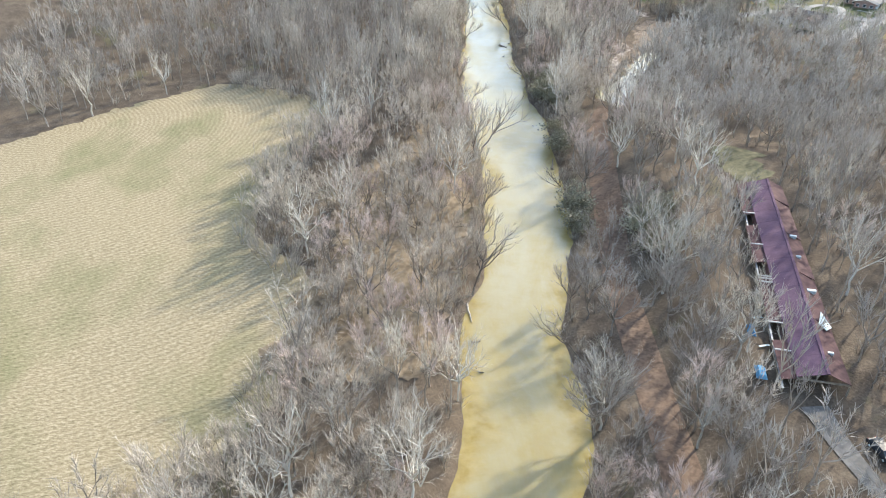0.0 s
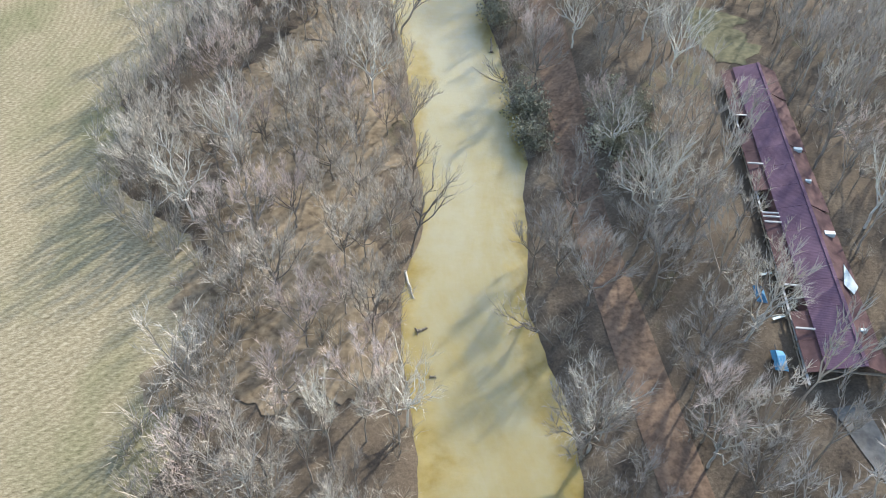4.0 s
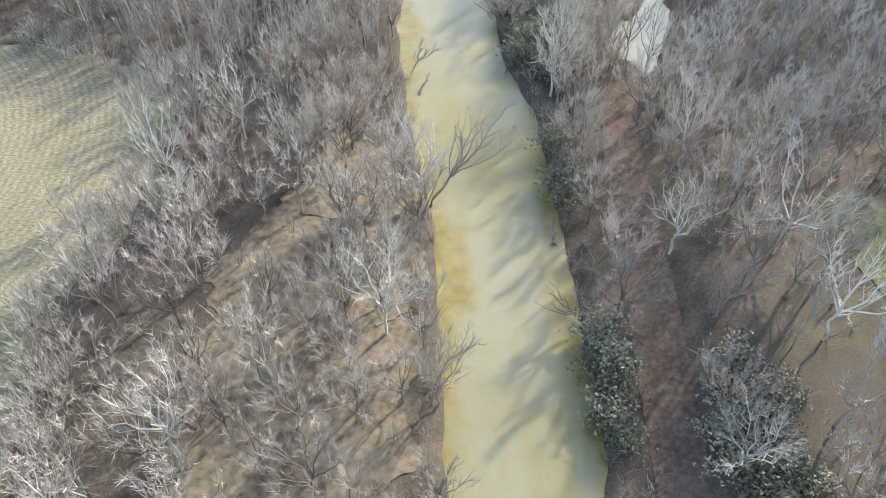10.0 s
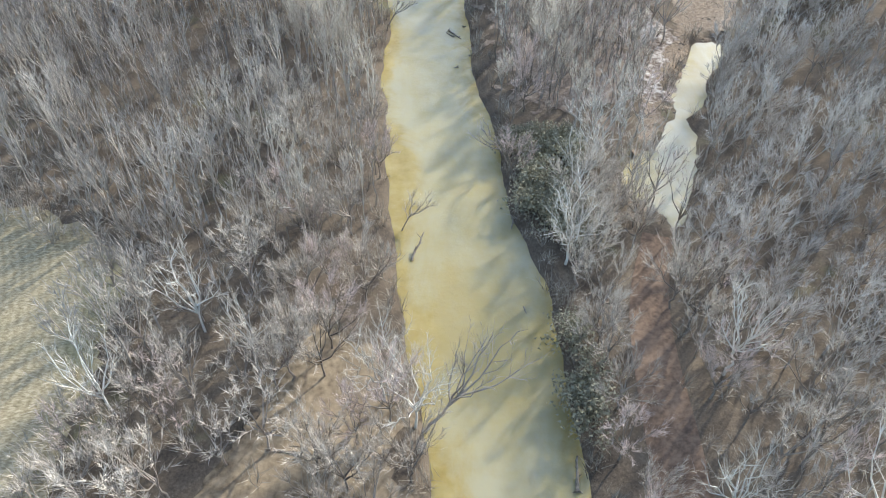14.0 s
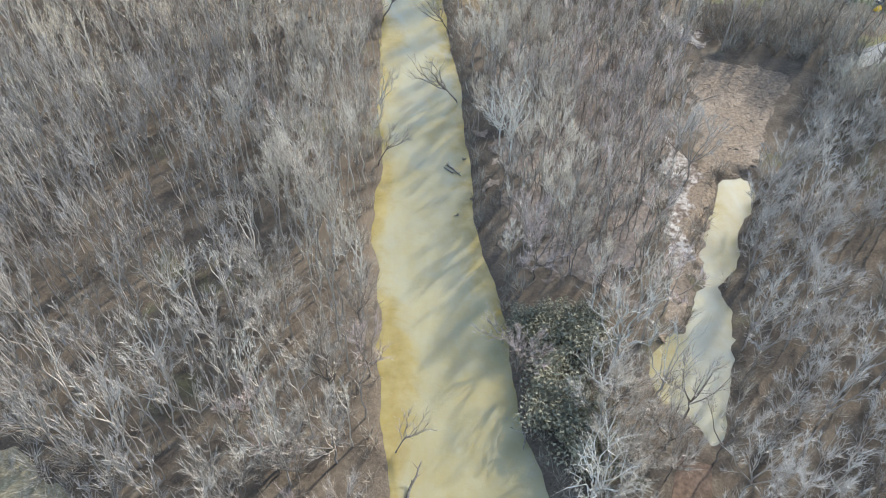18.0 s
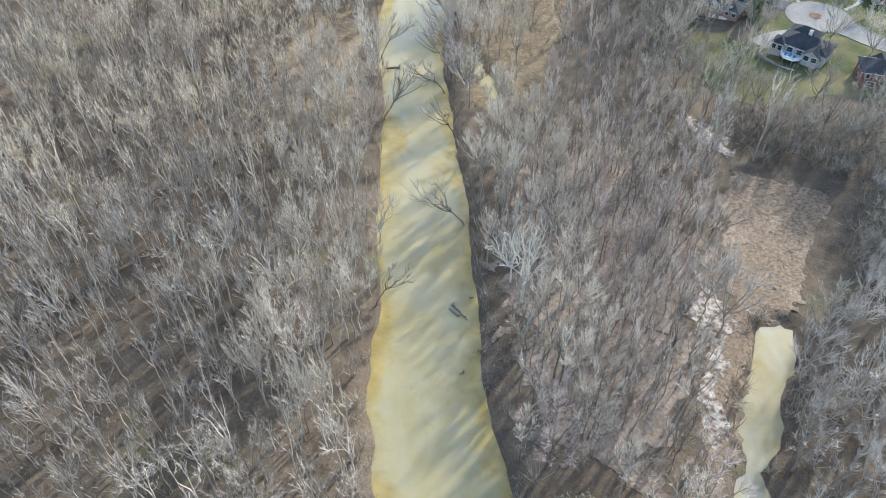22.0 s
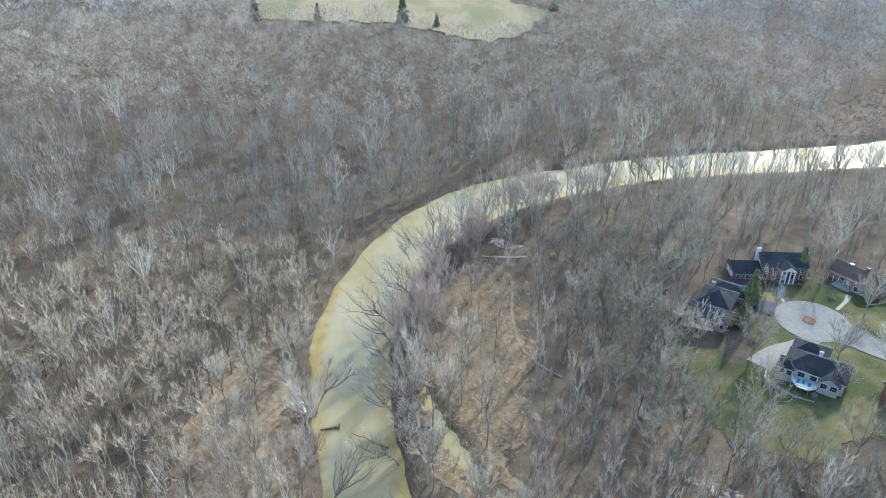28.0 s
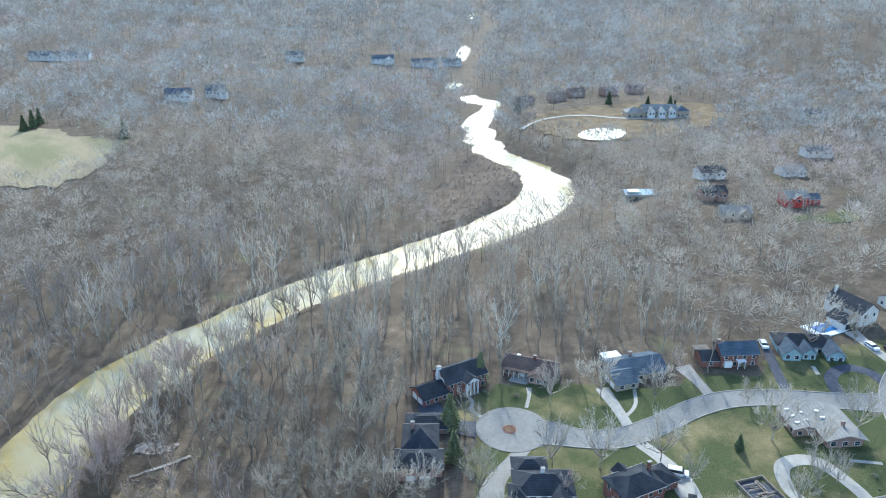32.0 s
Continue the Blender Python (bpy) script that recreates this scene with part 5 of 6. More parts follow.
for k in range(3):
    part("column", cyl(14.2, -1 + k * 1.6, -0.4, 3.3, 0.14, 10), WHITE_TRIM, h)
chimney(h, 9.8, 2.0, 3.8, 6.2, BRICK)

h = thing("house", 141.3, 314.6, -44, "rambling grey-roofed house with a glazed timber gable", "house")
wing(h, 0, 0, 6.6, 13, 3.4, 2.7, "y", SIDING_TAN, ROOF_BROWN, [("l", 4, 0.9, 1.3, 1.4)], eave=0.8)
wing(h, 4, 6.5, 17, 8.5, 3.4, 2.6, "x", SIDING_TAN, ROOF_BROWN, [("b", 5, 0.9, 1.2, 1.3), ("r", 2, 0.9, 1.2, 1.3)], eave=0.7)
wing(h, 13, -2.5, 7.5, 10, 3.2, 2.2, "y", SIDING_TAN, ROOF_BROWN, [("f", 2, 0.9, 1.3, 1.3), ("r", 3, 0.9, 1.2, 1.3)])
wing(h, 3, 13.5, 6, 5, 3.0, 1.6, "y", SIDING_TAN, ROOF_BLUE)
for k in range(5):
    x = 0.4 + k * 1.45
    part("gable_mullion", box(x - 0.08, x + 0.08, -0.95, -0.8, 0.2, 3.4 + (1 - abs(x - 3.3) / 3.3) * 2.5), WHITE_TRIM, h)
for z in (1.6, 3.3):
    part("gable_rail", box(0.2, 6.4, -0.95, -0.8, z - 0.08, z + 0.08), WHITE_TRIM, h)
part("gable_glass", box(0.2, 6.4, -0.82, -0.78, 0.2, 3.4), PANE, h)
chimney(h, 6.5, 9.5, 4.6, 7.4, BRICK, 1.8)

yard = thing("timber_frame", 160.5, 339.8, 61, "fenced rectangle of stacked lumber and wall frames on the lawn", "lumber stack")
for a in ((-6.2, 6.2, -3.6, -3.4), (-6.2, 6.2, 3.4, 3.6), (-6.2, -6.0, -3.4, 3.4), (6.0, 6.2, -3.4, 3.4)):
    part("sill_wall", box(*a, -0.3, 0.9), WOOD, yard)
part("pit_floor", box(-6, 6, -3.4, 3.4, -0.2, 0.22), DRIVE_DARK, yard)
rng = np.random.default_rng(4)
for k in range(34):
    L, x, y = rng.uniform(1.5, 4.0), rng.uniform(-4.6, 4.6), rng.uniform(-2.6, 2.6)
    part("plank", box(-L / 2, L / 2, -0.14, 0.14, 0, 0.1), DRIFT if k % 3 else WOOD, yard).matrix_local = pose(x, y, 0.24 + 0.011 * k, 0, 0, rng.choice([0, 90, 90, 84]) + rng.normal(0, 5))

car(154.2, 357.8, 118, CAR_WHITE, "white van parked on the concrete driveway", True, "van")
car(221.6, 366.3, 40, CAR_WHITE, "white car parked at the end of the dark lane")
car(240.6, 342.6, 58, CAR_WHITE, "white car parked on the pale driveway")
car(243.4, 338.0, 150, CAR_DARK, "dark car parked beside the driveway")
car(147.6, 350.6, 30, CAR_DARK, "dark car parked behind the red brick house")
toy = thing("play_tent", 144.2, 346.6, 30, "bright yellow plastic play cover on the grass", "play equipment")
part("cover", solid([(-1.2, -0.9, 0), (1.2, -0.9, 0), (1.2, 0.9, 0), (-1.2, 0.9, 0), (-0.8, 0, 1.1), (0.8, 0, 1.1)], [(0, 1, 5, 4), (1, 2, 5), (2, 3, 4, 5), (3, 0, 4), (3, 2, 1, 0)]), YELLOW, toy)
slide = thing("play_slide", 146.4, 346.0, 70, "red plastic slide on the grass", "play equipment")
part("chute", solid([(-1, -0.3, 0), (1, -0.3, 1.3), (1, 0.3, 1.3), (-1, 0.3, 0), (-1, -0.3, 0.1), (1, -0.3, 1.4), (1, 0.3, 1.4), (-1, 0.3, 0.1)], [(3, 2, 1, 0), (4, 5, 6, 7), (0, 1, 5, 4), (1, 2, 6, 5), (2, 3, 7, 6), (3, 0, 4, 7)]), RED_PAINT, slide)
part("ladder", box(1.0, 1.1, -0.3, 0.3, 0, 1.4), WOOD, slide)

# ---- houses farther off ----
h = thing("barn_house", 307, 466, -42, "low building with a pale blue-white metal roof among trees", "house")
wing(h, 0, 0, 14, 9, 3.4, 1.6, "x", SIDING_TAN, SHEET_PALE, [("f", 4, 1.0, 1.2, 1.2)])
part("roof_sheet", box(1, 7, -0.4, 4.5, 5.2, 5.3), WHITE_TRIM, h)
h = thing("red_house", 339, 406, -38, "bright red two-storey house with a grey roof and a green lawn", "house")
wing(h, 0, 0, 11, 8, 5.4, 2.6, "x", RED_PAINT, ROOF_GREY, [("f", 3, 3.4, 1.2, 1.4), ("f", 3, 0.8, 1.2, 1.4)])
wing(h, 10.5, 2, 8, 6, 3.4, 2.0, "x", RED_PAINT, ROOF_BLUE, [("f", 2, 1.0, 1.1, 1.2)])
wing(h, 3.4, -1.4, 4, 5, 5.3, 1.9, "y", RED_PAINT, ROOF_GREY, [("f", 1, 3.4, 1.4, 1.4)])
patch([(330, 402), (341, 393), (354, 387), (350, 375), (334, 381), (324, 394)], 2.5, LAWN, "red_house_lawn", "bright green front lawn", "lawn", 0.25)
FAR_HOUSES = [(322, 436, -40, 12, 9, 4.4, BRICK_PINK, ROOF_DARK), (306, 420, -45, 14, 8, 3.2, SIDING_TAN, ROOF_GREY), (352, 452, -35, 14, 9, 4.6, SIDING_WHITE, ROOF_DARK),
              (375, 366, -50, 15, 8, 3.2, BRICK_PINK, ROOF_DARK), (385, 424, -30, 13, 9, 3.4, SIDING_WHITE, ROOF_GREY), (430, 430, -40, 16, 9, 4.6, SIDING_WHITE, ROOF_BLUE),
              (425, 380, -20, 14, 9, 3.4, SIDING_TAN, ROOF_DARK), (400, 340, -50, 14, 9, 3.6, SIDING_WHITE, ROOF_GREY), (330, 340, -60, 14, 8, 3.2, BRICK, ROOF_DARK), (540, 470, -35, 20, 12, 5.4, SIDING_TAN, ROOF_DARK)]
for x, y, turn, w, d, hh, wall_mat, roof_mat in FAR_HOUSES:
    h = thing("house", x, y, turn, "suburban house with pitched roof half hidden by bare trees", "house", "houses beyond the woods")
    wing(h, 0, 0, w, d, hh, 2.6, "x", wall_mat, roof_mat, [("f", 4, hh - 1.9, 1.1, 1.3), ("r", 2, hh - 1.9, 1.0, 1.2)])
    wing(h, w * 0.55, -2, w * 0.35, 6, hh, 2.0, "y", wall_mat, roof_mat, [("f", 2, hh - 1.9, 1.0, 1.3)])
h = thing("mansion", 474, 555, -40, "large grey many-gabled mansion on a broad lawn", "house")
wing(h, 0, 0, 26, 12, 6.5, 4.2, "x", SIDING_TAN, ROOF_GREY, [("f", 7, 4.0, 1.4, 1.8), ("f", 7, 0.8, 1.4, 1.8)])
wing(h, -12, 2, 13, 10, 5.0, 3.4, "hip", SIDING_TAN, ROOF_GREY, [("f", 3, 1.0, 1.4, 1.8)])
wing(h, 26, 1, 10, 12, 5.6, 3.6, "hip", SIDING_TAN, ROOF_BLUE, [("f", 3, 1.0, 1.4, 1.8)])
for k in range(3):
    wing(h, 3 + k * 8, -2.5, 5, 8, 6.4, 3.0, "y", SIDING_WHITE, ROOF_GREY, [("f", 2, 3.6, 1.2, 1.8)])
terraces = [(455 + k * 24, 650 - k * 9 + 5 * math.sin(k * 4), -20 + 12 * math.sin(k * 3)) for k in range(5)]
for x, y, turn in terraces:
    h = thing("terrace_house", x, y, turn, "brown brick row house on the far slope", "house", "row of far houses")
    wing(h, 0, 0, 14, 9, 5.2, 2.8, "x", BRICK_PINK, ROOF_BROWN, [("f", 4, 3.2, 1.1, 1.4), ("f", 4, 0.8, 1.1, 1.4)])
for x, y, w in ((236, 1060, 34), (262, 1045, 24), (246, 805, 20), (275, 800, 14), (150, 930, 20), (520, 905, 26), (556, 880, 30), (590, 868, 22), (430, 930, 20)):
    h = thing("estate_house", x, y, -38, "pale far estate house on the wooded hill", "house", "estates on the far hill")
    wing(h, 0, 0, w, 12, 6, 4, "x", SIDING_WHITE, ROOF_BLUE, [("f", 5, 3.4, 1.4, 1.6)])
    wing(h, w * 0.6, -4, 8, 10, 6, 3.4, "y", SIDING_WHITE, ROOF_DARK, [("f", 2, 3.4, 1.4, 1.6)])
disc(412, 548, 19, WATER, "estate_pond", "bright oval ornamental pond on the estate lawn", "pond", 0.75, 13)
lane([(395, 600, 1.6), (420, 604, 1.6), (450, 590, 1.6), (462, 566, 1.6), (480, 545, 1.8), (500, 535, 1.8)], CONCRETE, "estate_drive", "pale looping estate drive", "driveway", 0.7)
for x, y, r in ((313, 466, 13), (346, 404, 15), (336, 388, 12), (486, 552, 34), (412, 548, 24)):
    HOUSE_SPOTS.append((x, y, r))
HOUSE_SPOTS += [(x + 6, y, 9.5) for x, y, *_ in FAR_HOUSES] + [(x + 6, y, 9) for x, y, *_ in terraces] + [(540, 890, 40), (250, 1050, 30), (255, 800, 14), (152, 930, 14), (184, 389, 11), (208, 370, 10), (164, 408, 9.5), (146, 420, 9.5), (133, 419, 5), (134, 351, 8), (141, 347, 7), (127, 356, 7), (128, 411, 6), (255, 352, 15), (273, 341, 10), (117, 407, 9.5), (112, 402, 8)]

# ---- the long barn ----
BA = 76.6
barn = thing("barn", 62.2, 84.6, BA - 90, "long low shed with flare-tinted plum metal roof and open gable end", "barn", z=7.0)
LEFT, EDGE, RX, RIGHT, EAVE, RIDGE, LEN = -8.2, -5.9, -1.7, 2.0, 2.9, 4.3, 70.0
for k in range(14):
    y0, y1 = k * 5.0, k * 5.0 + 4.96
    bm = bmesh.new()
    slab((EDGE - 0.2, y0, EAVE), (RX, y0, RIDGE), (RX, y1, RIDGE), (EDGE - 0.2, y1, EAVE), 0.1, bm)
    part("roof_sheet", bm, ROOF_FLARE_PLUM, barn)
    bm = bmesh.new()
    slab((RX, y0, RIDGE), (RIGHT, y0, 2.7 - 0.15 * (k % 3)), (RIGHT, y1, 2.7 - 0.15 * (k % 3)), (RX, y1, RIDGE), 0.1, bm)
    part("roof_sheet", bm, RUST, barn, "rusty red roof sheet")
    if k % 4 != 2:
        bm = bmesh.new()
        slab((LEFT, y0, 2.0), (EDGE, y0, 2.62), (EDGE, y1, 2.62), (LEFT, y1, 2.0), 0.08, bm)
        part("lean_to_sheet", bm, RUST, barn, "rusty red lean-to sheet")
    for x, top in ((LEFT + 0.1, 1.9), (EDGE, 2.7), (RIGHT - 0.1, 2.2)):
        part("post", box(x - 0.1, x + 0.1, y0 + 0.1, y0 + 0.3, -1.0, top), WOOD, barn)
    if k > 1:
        part("side_wall", box(EDGE - 0.05, EDGE + 0.05, y0 + 0.31, y1, -1.0, 2.6), RUST, barn)
        part("side_wall", box(RIGHT - 0.25, RIGHT - 0.15, y0 + 0.31, y1, -1.0, 2.2), RUST, barn)
part("ridge_cap", box(RX - 0.25, RX + 0.25, 0, LEN, RIDGE - 0.02, RIDGE + 0.07), ROOF_FLARE_PLUM, barn)
part("end_wall", box(EDGE, RIGHT, LEN - 0.2, LEN - 0.1, -1, 2.4), RUST, barn)
part("back_partition", box(EDGE, RIGHT, 10.0, 10.1, -1, 2.4), DRIVE_DARK, barn)
part("tie_beam", box(EDGE, RIGHT, 0.1, 0.3, 2.3, 2.6), WOOD, barn)
for y in (6.5, 14.2, 27.0, 28.2, 29.0, 41.0, 54.5):
    part("rafter", box(LEFT - 0.3, EDGE + 0.5, y - 0.14, y + 0.14, 2.78, 2.95), SIDING_GREY, barn, "bare pale rafter lying across the lean-to")
part("patch_sheet", solid([(-0.6, 14.0, 4.0), (0.5, 12.6, 3.65), (1.9, 14.6, 2.95), (0.7, 18.4, 3.5), (-0.6, 14.0, 3.9), (0.5, 12.6, 3.55), (1.9, 14.6, 2.85), (0.7, 18.4, 3.4)],
                          [(0, 1, 2, 3), (7, 6, 5, 4), (0, 4, 5, 1), (1, 5, 6, 2), (2, 6, 7, 3), (3, 7, 4, 0)]), SHEET_PALE, barn, "loose pale roofing sheet")
for y, w in ((44, 0.9), (36, 0.6), (24, 1.0), (6, 0.6)):
    part("roof_scrap", box(-0.6, -0.6 + w * 1.5, y, y + w * 0.7, 3.3, 3.95), SHEET_PALE, barn)
for k, x in enumerate((-5.2, -2.2)):
    tarp = thing("blue_tarp", 0, 0, 0, "flat bright blue plastic sheet in front of the open shed", "tarp")
    tarp.matrix_world = barn.matrix_world @ pose(x, -1.9, 0.1 + 0.02 * k, 3, 2, 3)
    part("sheet", box(-0.2, 2.7, -0.9, 0.9, 0, 0.12), TARP_BLUE, tarp)
fence = thing("board_fence", 54.0, 85.0, BA - 90.6, "long weathered board fence beside the shed", "fence", z=7.0)
for k in range(33):
    part("post", box(-0.08, 0.08, k * 2.0 - 0.08, k * 2.0 + 0.08, -0.6, 1.35), WOOD, fence)
    part("top_rail", box(-0.16, 0.16, k * 2.0, k * 2.0 + 1.99, 1.36, 1.46), SIDING_GREY, fence)
    part("rail", box(-0.05, 0.05, k * 2.0 + 0.08, k * 2.0 + 1.92, 0.4, 0.62), SIDING_TAN, fence)
for x, y, turn, L in ((55.6, 96.5, 12, 2.0), (57.4, 104.5, 6, 1.8)):
    board = thing("loose_board", x, y, turn, "pale loose board lying beside the fence", "board")
    board.location.z += 0.3
    part("plank", box(-L / 2, L / 2, -0.2, 0.2, 0.0, 0.07), SHEET_PALE, board)
trailer = thing("covered_trailer", 52.4, 89.6, 78, "small trailer under a bright blue tarpaulin beneath bare trees", "trailer")
part("cover", solid([(-1.7, -0.85, 0.45), (1.5, -0.9, 0.4), (1.6, 0.85, 0.42), (-1.6, 0.9, 0.48), (-1.3, -0.5, 1.15), (0.2, -0.55, 1.35), (1.2, -0.45, 0.95), (1.25, 0.4, 1.0), (0.1, 0.5, 1.3), (-1.35, 0.45, 1.1)],
                    [(0, 1, 6, 5, 4), (1, 2, 7, 6), (2, 3, 9, 8, 7), (3, 0, 4, 9), (4, 5, 8, 9), (5, 6, 7, 8), (3, 2, 1, 0)]), TARP_BLUE, trailer, "bright blue tarpaulin cover")
part("bed", box(-1.6, 1.5, -0.8, 0.8, 0.34, 0.46), DRIVE_DARK, trailer)
part("drawbar", box(1.5, 2.6, -0.06, 0.06, 0.36, 0.44), CAR_DARK, trailer)
for wy in (-0.92, 0.92):
    part("wheel", cyl(0, 0, -0.1, 0.1, 0.32, 14), RUBBER, trailer).matrix_local = pose(-0.2, wy, 0.32, 90)
tarp = thing("tarpaulin", 55.0, 101.0, 80, "crumpled blue tarpaulin heap under a tree", "tarp")
part("tarpaulin", solid([(-1.6, -0.7, 0), (1.4, -0.8, 0), (1.7, 0.7, 0), (-1.3, 0.8, 0), (-0.9, -0.1, 0.9), (0.2, 0.2, 0.6), (0.9, -0.1, 1.0)], [(0, 1, 6, 5, 4), (1, 2, 6), (2, 3, 4, 5, 6), (3, 0, 4), (3, 2, 1, 0)]), CAR_BLUE, tarp)
lane([(58, 82, 2.2), (58.5, 74, 1.7), (60, 66, 1.5), (63, 56, 1.5), (70, 40, 1.5)], plain("muddy_gravel", (0.10, 0.094, 0.085), (0.20, 0.188, 0.17), 0.9), "farm_track", "grey gravel farm track before the shed", "track", 0.12)
car(63.5, 72.5, 100, CAR_DARK, "dark car parked by the farm track")


# ---- woods ----
X, Y, rng = scatter(-260, 330, 20, 640, 6.1, 3)
OPEN_BANK = [(-38, 92), (3, 92), (9, 120), (12, 150), (13, 218), (-5, 216), (-30, 165), (-32, 130)]
thin = np.where(inside(X, Y, FLOOD_GRASS), 0.3, np.where(inside(X, Y, OPEN_BANK), 0.72, np.where(inside(X, Y, [(-16, 372), (8, 370), (12, 405), (-8, 418)]), 0.55, np.where((X > -62) & (X < 108) & (Y > 38) & (Y < 425), 0.97, 0.7))))
thin = np.where((X > 22) & (X < 36) & (Y > 95) & (Y < 400), 0.42, thin)
NARROWS = [(-78, 262), (-40, 236), (-8, 222), (12, 232), (11, 330), (10, 356), (-8, 366), (-40, 392), (-78, 410)]
thin = np.where(inside(X, Y, NARROWS), 0.5, thin)
ok = open_ground(X, Y) & (rng.random(X.size) < thin)
X, Y = X[ok], Y[ok]
edge = off_line(X, Y, RIVER_LINE)
turns, sizes = rng.uniform(0, 2 * np.pi, X.size), rng.uniform(0.72, 1.12, X.size)
pole = (ripple(X, Y, 40, 7) + 1.6 * step(Y, 225, 300) - 0.5) > 0.25
pick = rng.random(X.size)
near = (edge < 21) & (Y > 40) & (Y < 402) & (X > -45)
wide_ok = (X > -150) & (X < 215) & (Y > 30) & (Y < 560) & ~((X > 140) & (Y < 215))
singles = np.flatnonzero(near)[:300]
alone = np.zeros(X.size, bool)
alone[singles] = True

SHAPES = {"broad": [tree_parts(k, (BARK, TWIG)) for k in BROAD], "russet": [tree_parts(k, (BARK, TWIG_RUSSET)) for k in BROAD[:2]],
          "yard": [tree_parts(k, (BARK_MID, TWIG_PALE)) for k in YARD],
          "pole": [tree_parts(k, (BARK_MID, TWIG_PALE)) for k in POLE], "sycamore": [tree_parts(k, (BARK_PALE, TWIG_PALE)) for k in SYCAMORE],
          "dusky": [tree_parts(k, (BARK, TWIG_DUSK)) for k in BROAD], "leaning": [tree_parts(k, (BARK, TWIG)) for k in LEANING],
          "ruddy": [tree_parts(k, (BARK_MID, TWIG_RUSSET)) for k in LEANING], "bank": [tree_parts(k, (BARK_MID, TWIG_RUSSET)) for k in BROAD], "bush": [tree_parts(k, (BARK, IVY)) for k in EVERGREEN_BUSH],
          "cedar": [tree_parts(k, (BARK, CEDAR)) for k in CONIFER], "conifer": [tree_parts(k, (BARK, EVERGREEN)) for k in CONIFER]}
LABELS = {"broad": "bare grey-brown deciduous tree on the river bank", "russet": "bare reddish-twigged maple on the river bank",
          "pole": "tall slender bare tree with pale twigs near the river", "dusky": "bare dusky brown tree on the low east bank", "sycamore": "white-limbed bare sycamore on the river bank"}
for i in singles:
    name = "sycamore" if pick[i] < 0.06 else "russet" if pick[i] < 0.22 else "dusky" if X[i] > 24 and Y[i] < 175 else "pole" if pole[i] else "broad"
    me = SHAPES[name][i % len(SHAPES[name])]
    tree_thing("bare_tree" if name != "sycamore" else "sycamore_tree", me, X[i], Y[i], sizes[i], math.degrees(turns[i]), LABELS[name], name + " trees along the river")


def wood_of(mask, name, kinds, mats, label):
    n = np.flatnonzero(mask)
    return mass(name, kinds, np.c_[X[n], Y[n], sizes[n], turns[n], n % len(kinds)], mats, label)


rest = wide_ok & ~alone
kin = ripple(X, Y, 9, 4) * 7
# Trees by the narrows whose twig colour carries the sun's warmth.
tan = rest & (Y + kin > 335) & (Y + kin < 458) & (X < 84) & (X > -75)
slim = rest & (inside(X, Y, SLIM) | inside(X, Y, FLOOD_GRASS) | ((X > 30) & (X + kin < 78) & (Y > 345) & (Y < 455)))
olive = rest & ~slim & (((X + kin > 102) & (Y + kin < 356) & (Y > 235)) | ((X + kin > 76) & (Y > 350) & (Y + kin < 450) & (X < 126)))
dusk = rest & (((X + kin > 27) & (Y < 178) & (np.modf(pick * 37)[0] < 0.7)) | (Y - 0.75 * X + kin > 432) | ((X + kin < -16) & (Y + kin > 206) & (Y + kin < 340)))
wood_of(slim, "slim_woods", WOOD_SLIM, [BARK_MID, TWIG_RUSSET], "slim dark bare trees with thin crowns on the flooded ground")
rest &= ~slim
tan &= ~slim
tan &= ~olive
wood_of(tan & (pick > 0.06), "tan_woods", WOOD_POLE[:2] + WOOD_BROAD[:3], [BARK, TWIG_SUN_TAN], "bare woods near the narrows, tan twigs coloured sun-warm")
# This stretch of wood gets the twig colour that imitates haze.
hazed = rest & ~slim & (X + kin > 60) & (Y > 182) & (Y + kin < 296)
wood_of(hazed, "ashen_woods", WOOD_BROAD, [BARK_MID, TWIG_HAZE_GREY], "bare woods east of the pond, twigs greyed as by haze")
olive &= ~hazed
dusk &= ~hazed
rest &= ~hazed
wood_of(olive, "olive_woods", WOOD_BROAD, [BARK, TWIG_OLIVE], "dense olive-brown thicket woods below the houses")
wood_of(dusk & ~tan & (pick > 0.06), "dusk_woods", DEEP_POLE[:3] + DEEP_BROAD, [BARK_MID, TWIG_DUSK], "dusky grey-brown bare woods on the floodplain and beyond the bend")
rest &= ~(olive | ((tan | dusk) & (pick > 0.06)))
wood_of(rest & pole & (pick > 0.1), "pole_woods", WOOD_POLE, [BARK_MID, TWIG_PALE], "dense woods of tall slender bare trees with pale twigs")
wood_of(rest & ~pole & (pick > 0.24), "broad_woods", WOOD_BROAD, [BARK, TWIG], "dense bare grey-brown winter woods on the floodplain")
wood_of(rest & (pick <= 0.06), "sycamore_woods", WOOD_SYCAMORE, [BARK_PALE, TWIG_PALE], "scattered white-limbed sycamores among the woods")
wood_of(rest & (((pick > 0.06) & (pick <= 0.1)) | (~pole & (pick > 0.1) & (pick <= 0.24))), "maple_woods", WOOD_BROAD[:3], [BARK, TWIG_RUSSET], "bare reddish-twigged maples among the woods")

# Slim dark poles that stand close together on the flooded ground.
X, Y, rng = scatter(30, 90, 255, 355, 3.3, 47)
ok = open_ground(X, Y, 1.5) & inside(X + ripple(X, Y, 5, 3) * 4, Y + ripple(X, Y, 6, 5) * 5, SLIM) & (rng.random(X.size) < 0.85)
X, Y = X[ok], Y[ok]
turns, sizes = rng.uniform(0, 2 * np.pi, X.size), rng.uniform(0.5, 0.95, X.size)
wood_of(X > 0, "slim_poles", WOOD_SLIM, [BARK, TWIG_PALE], "close-standing slim dark bare trees on flooded ground")

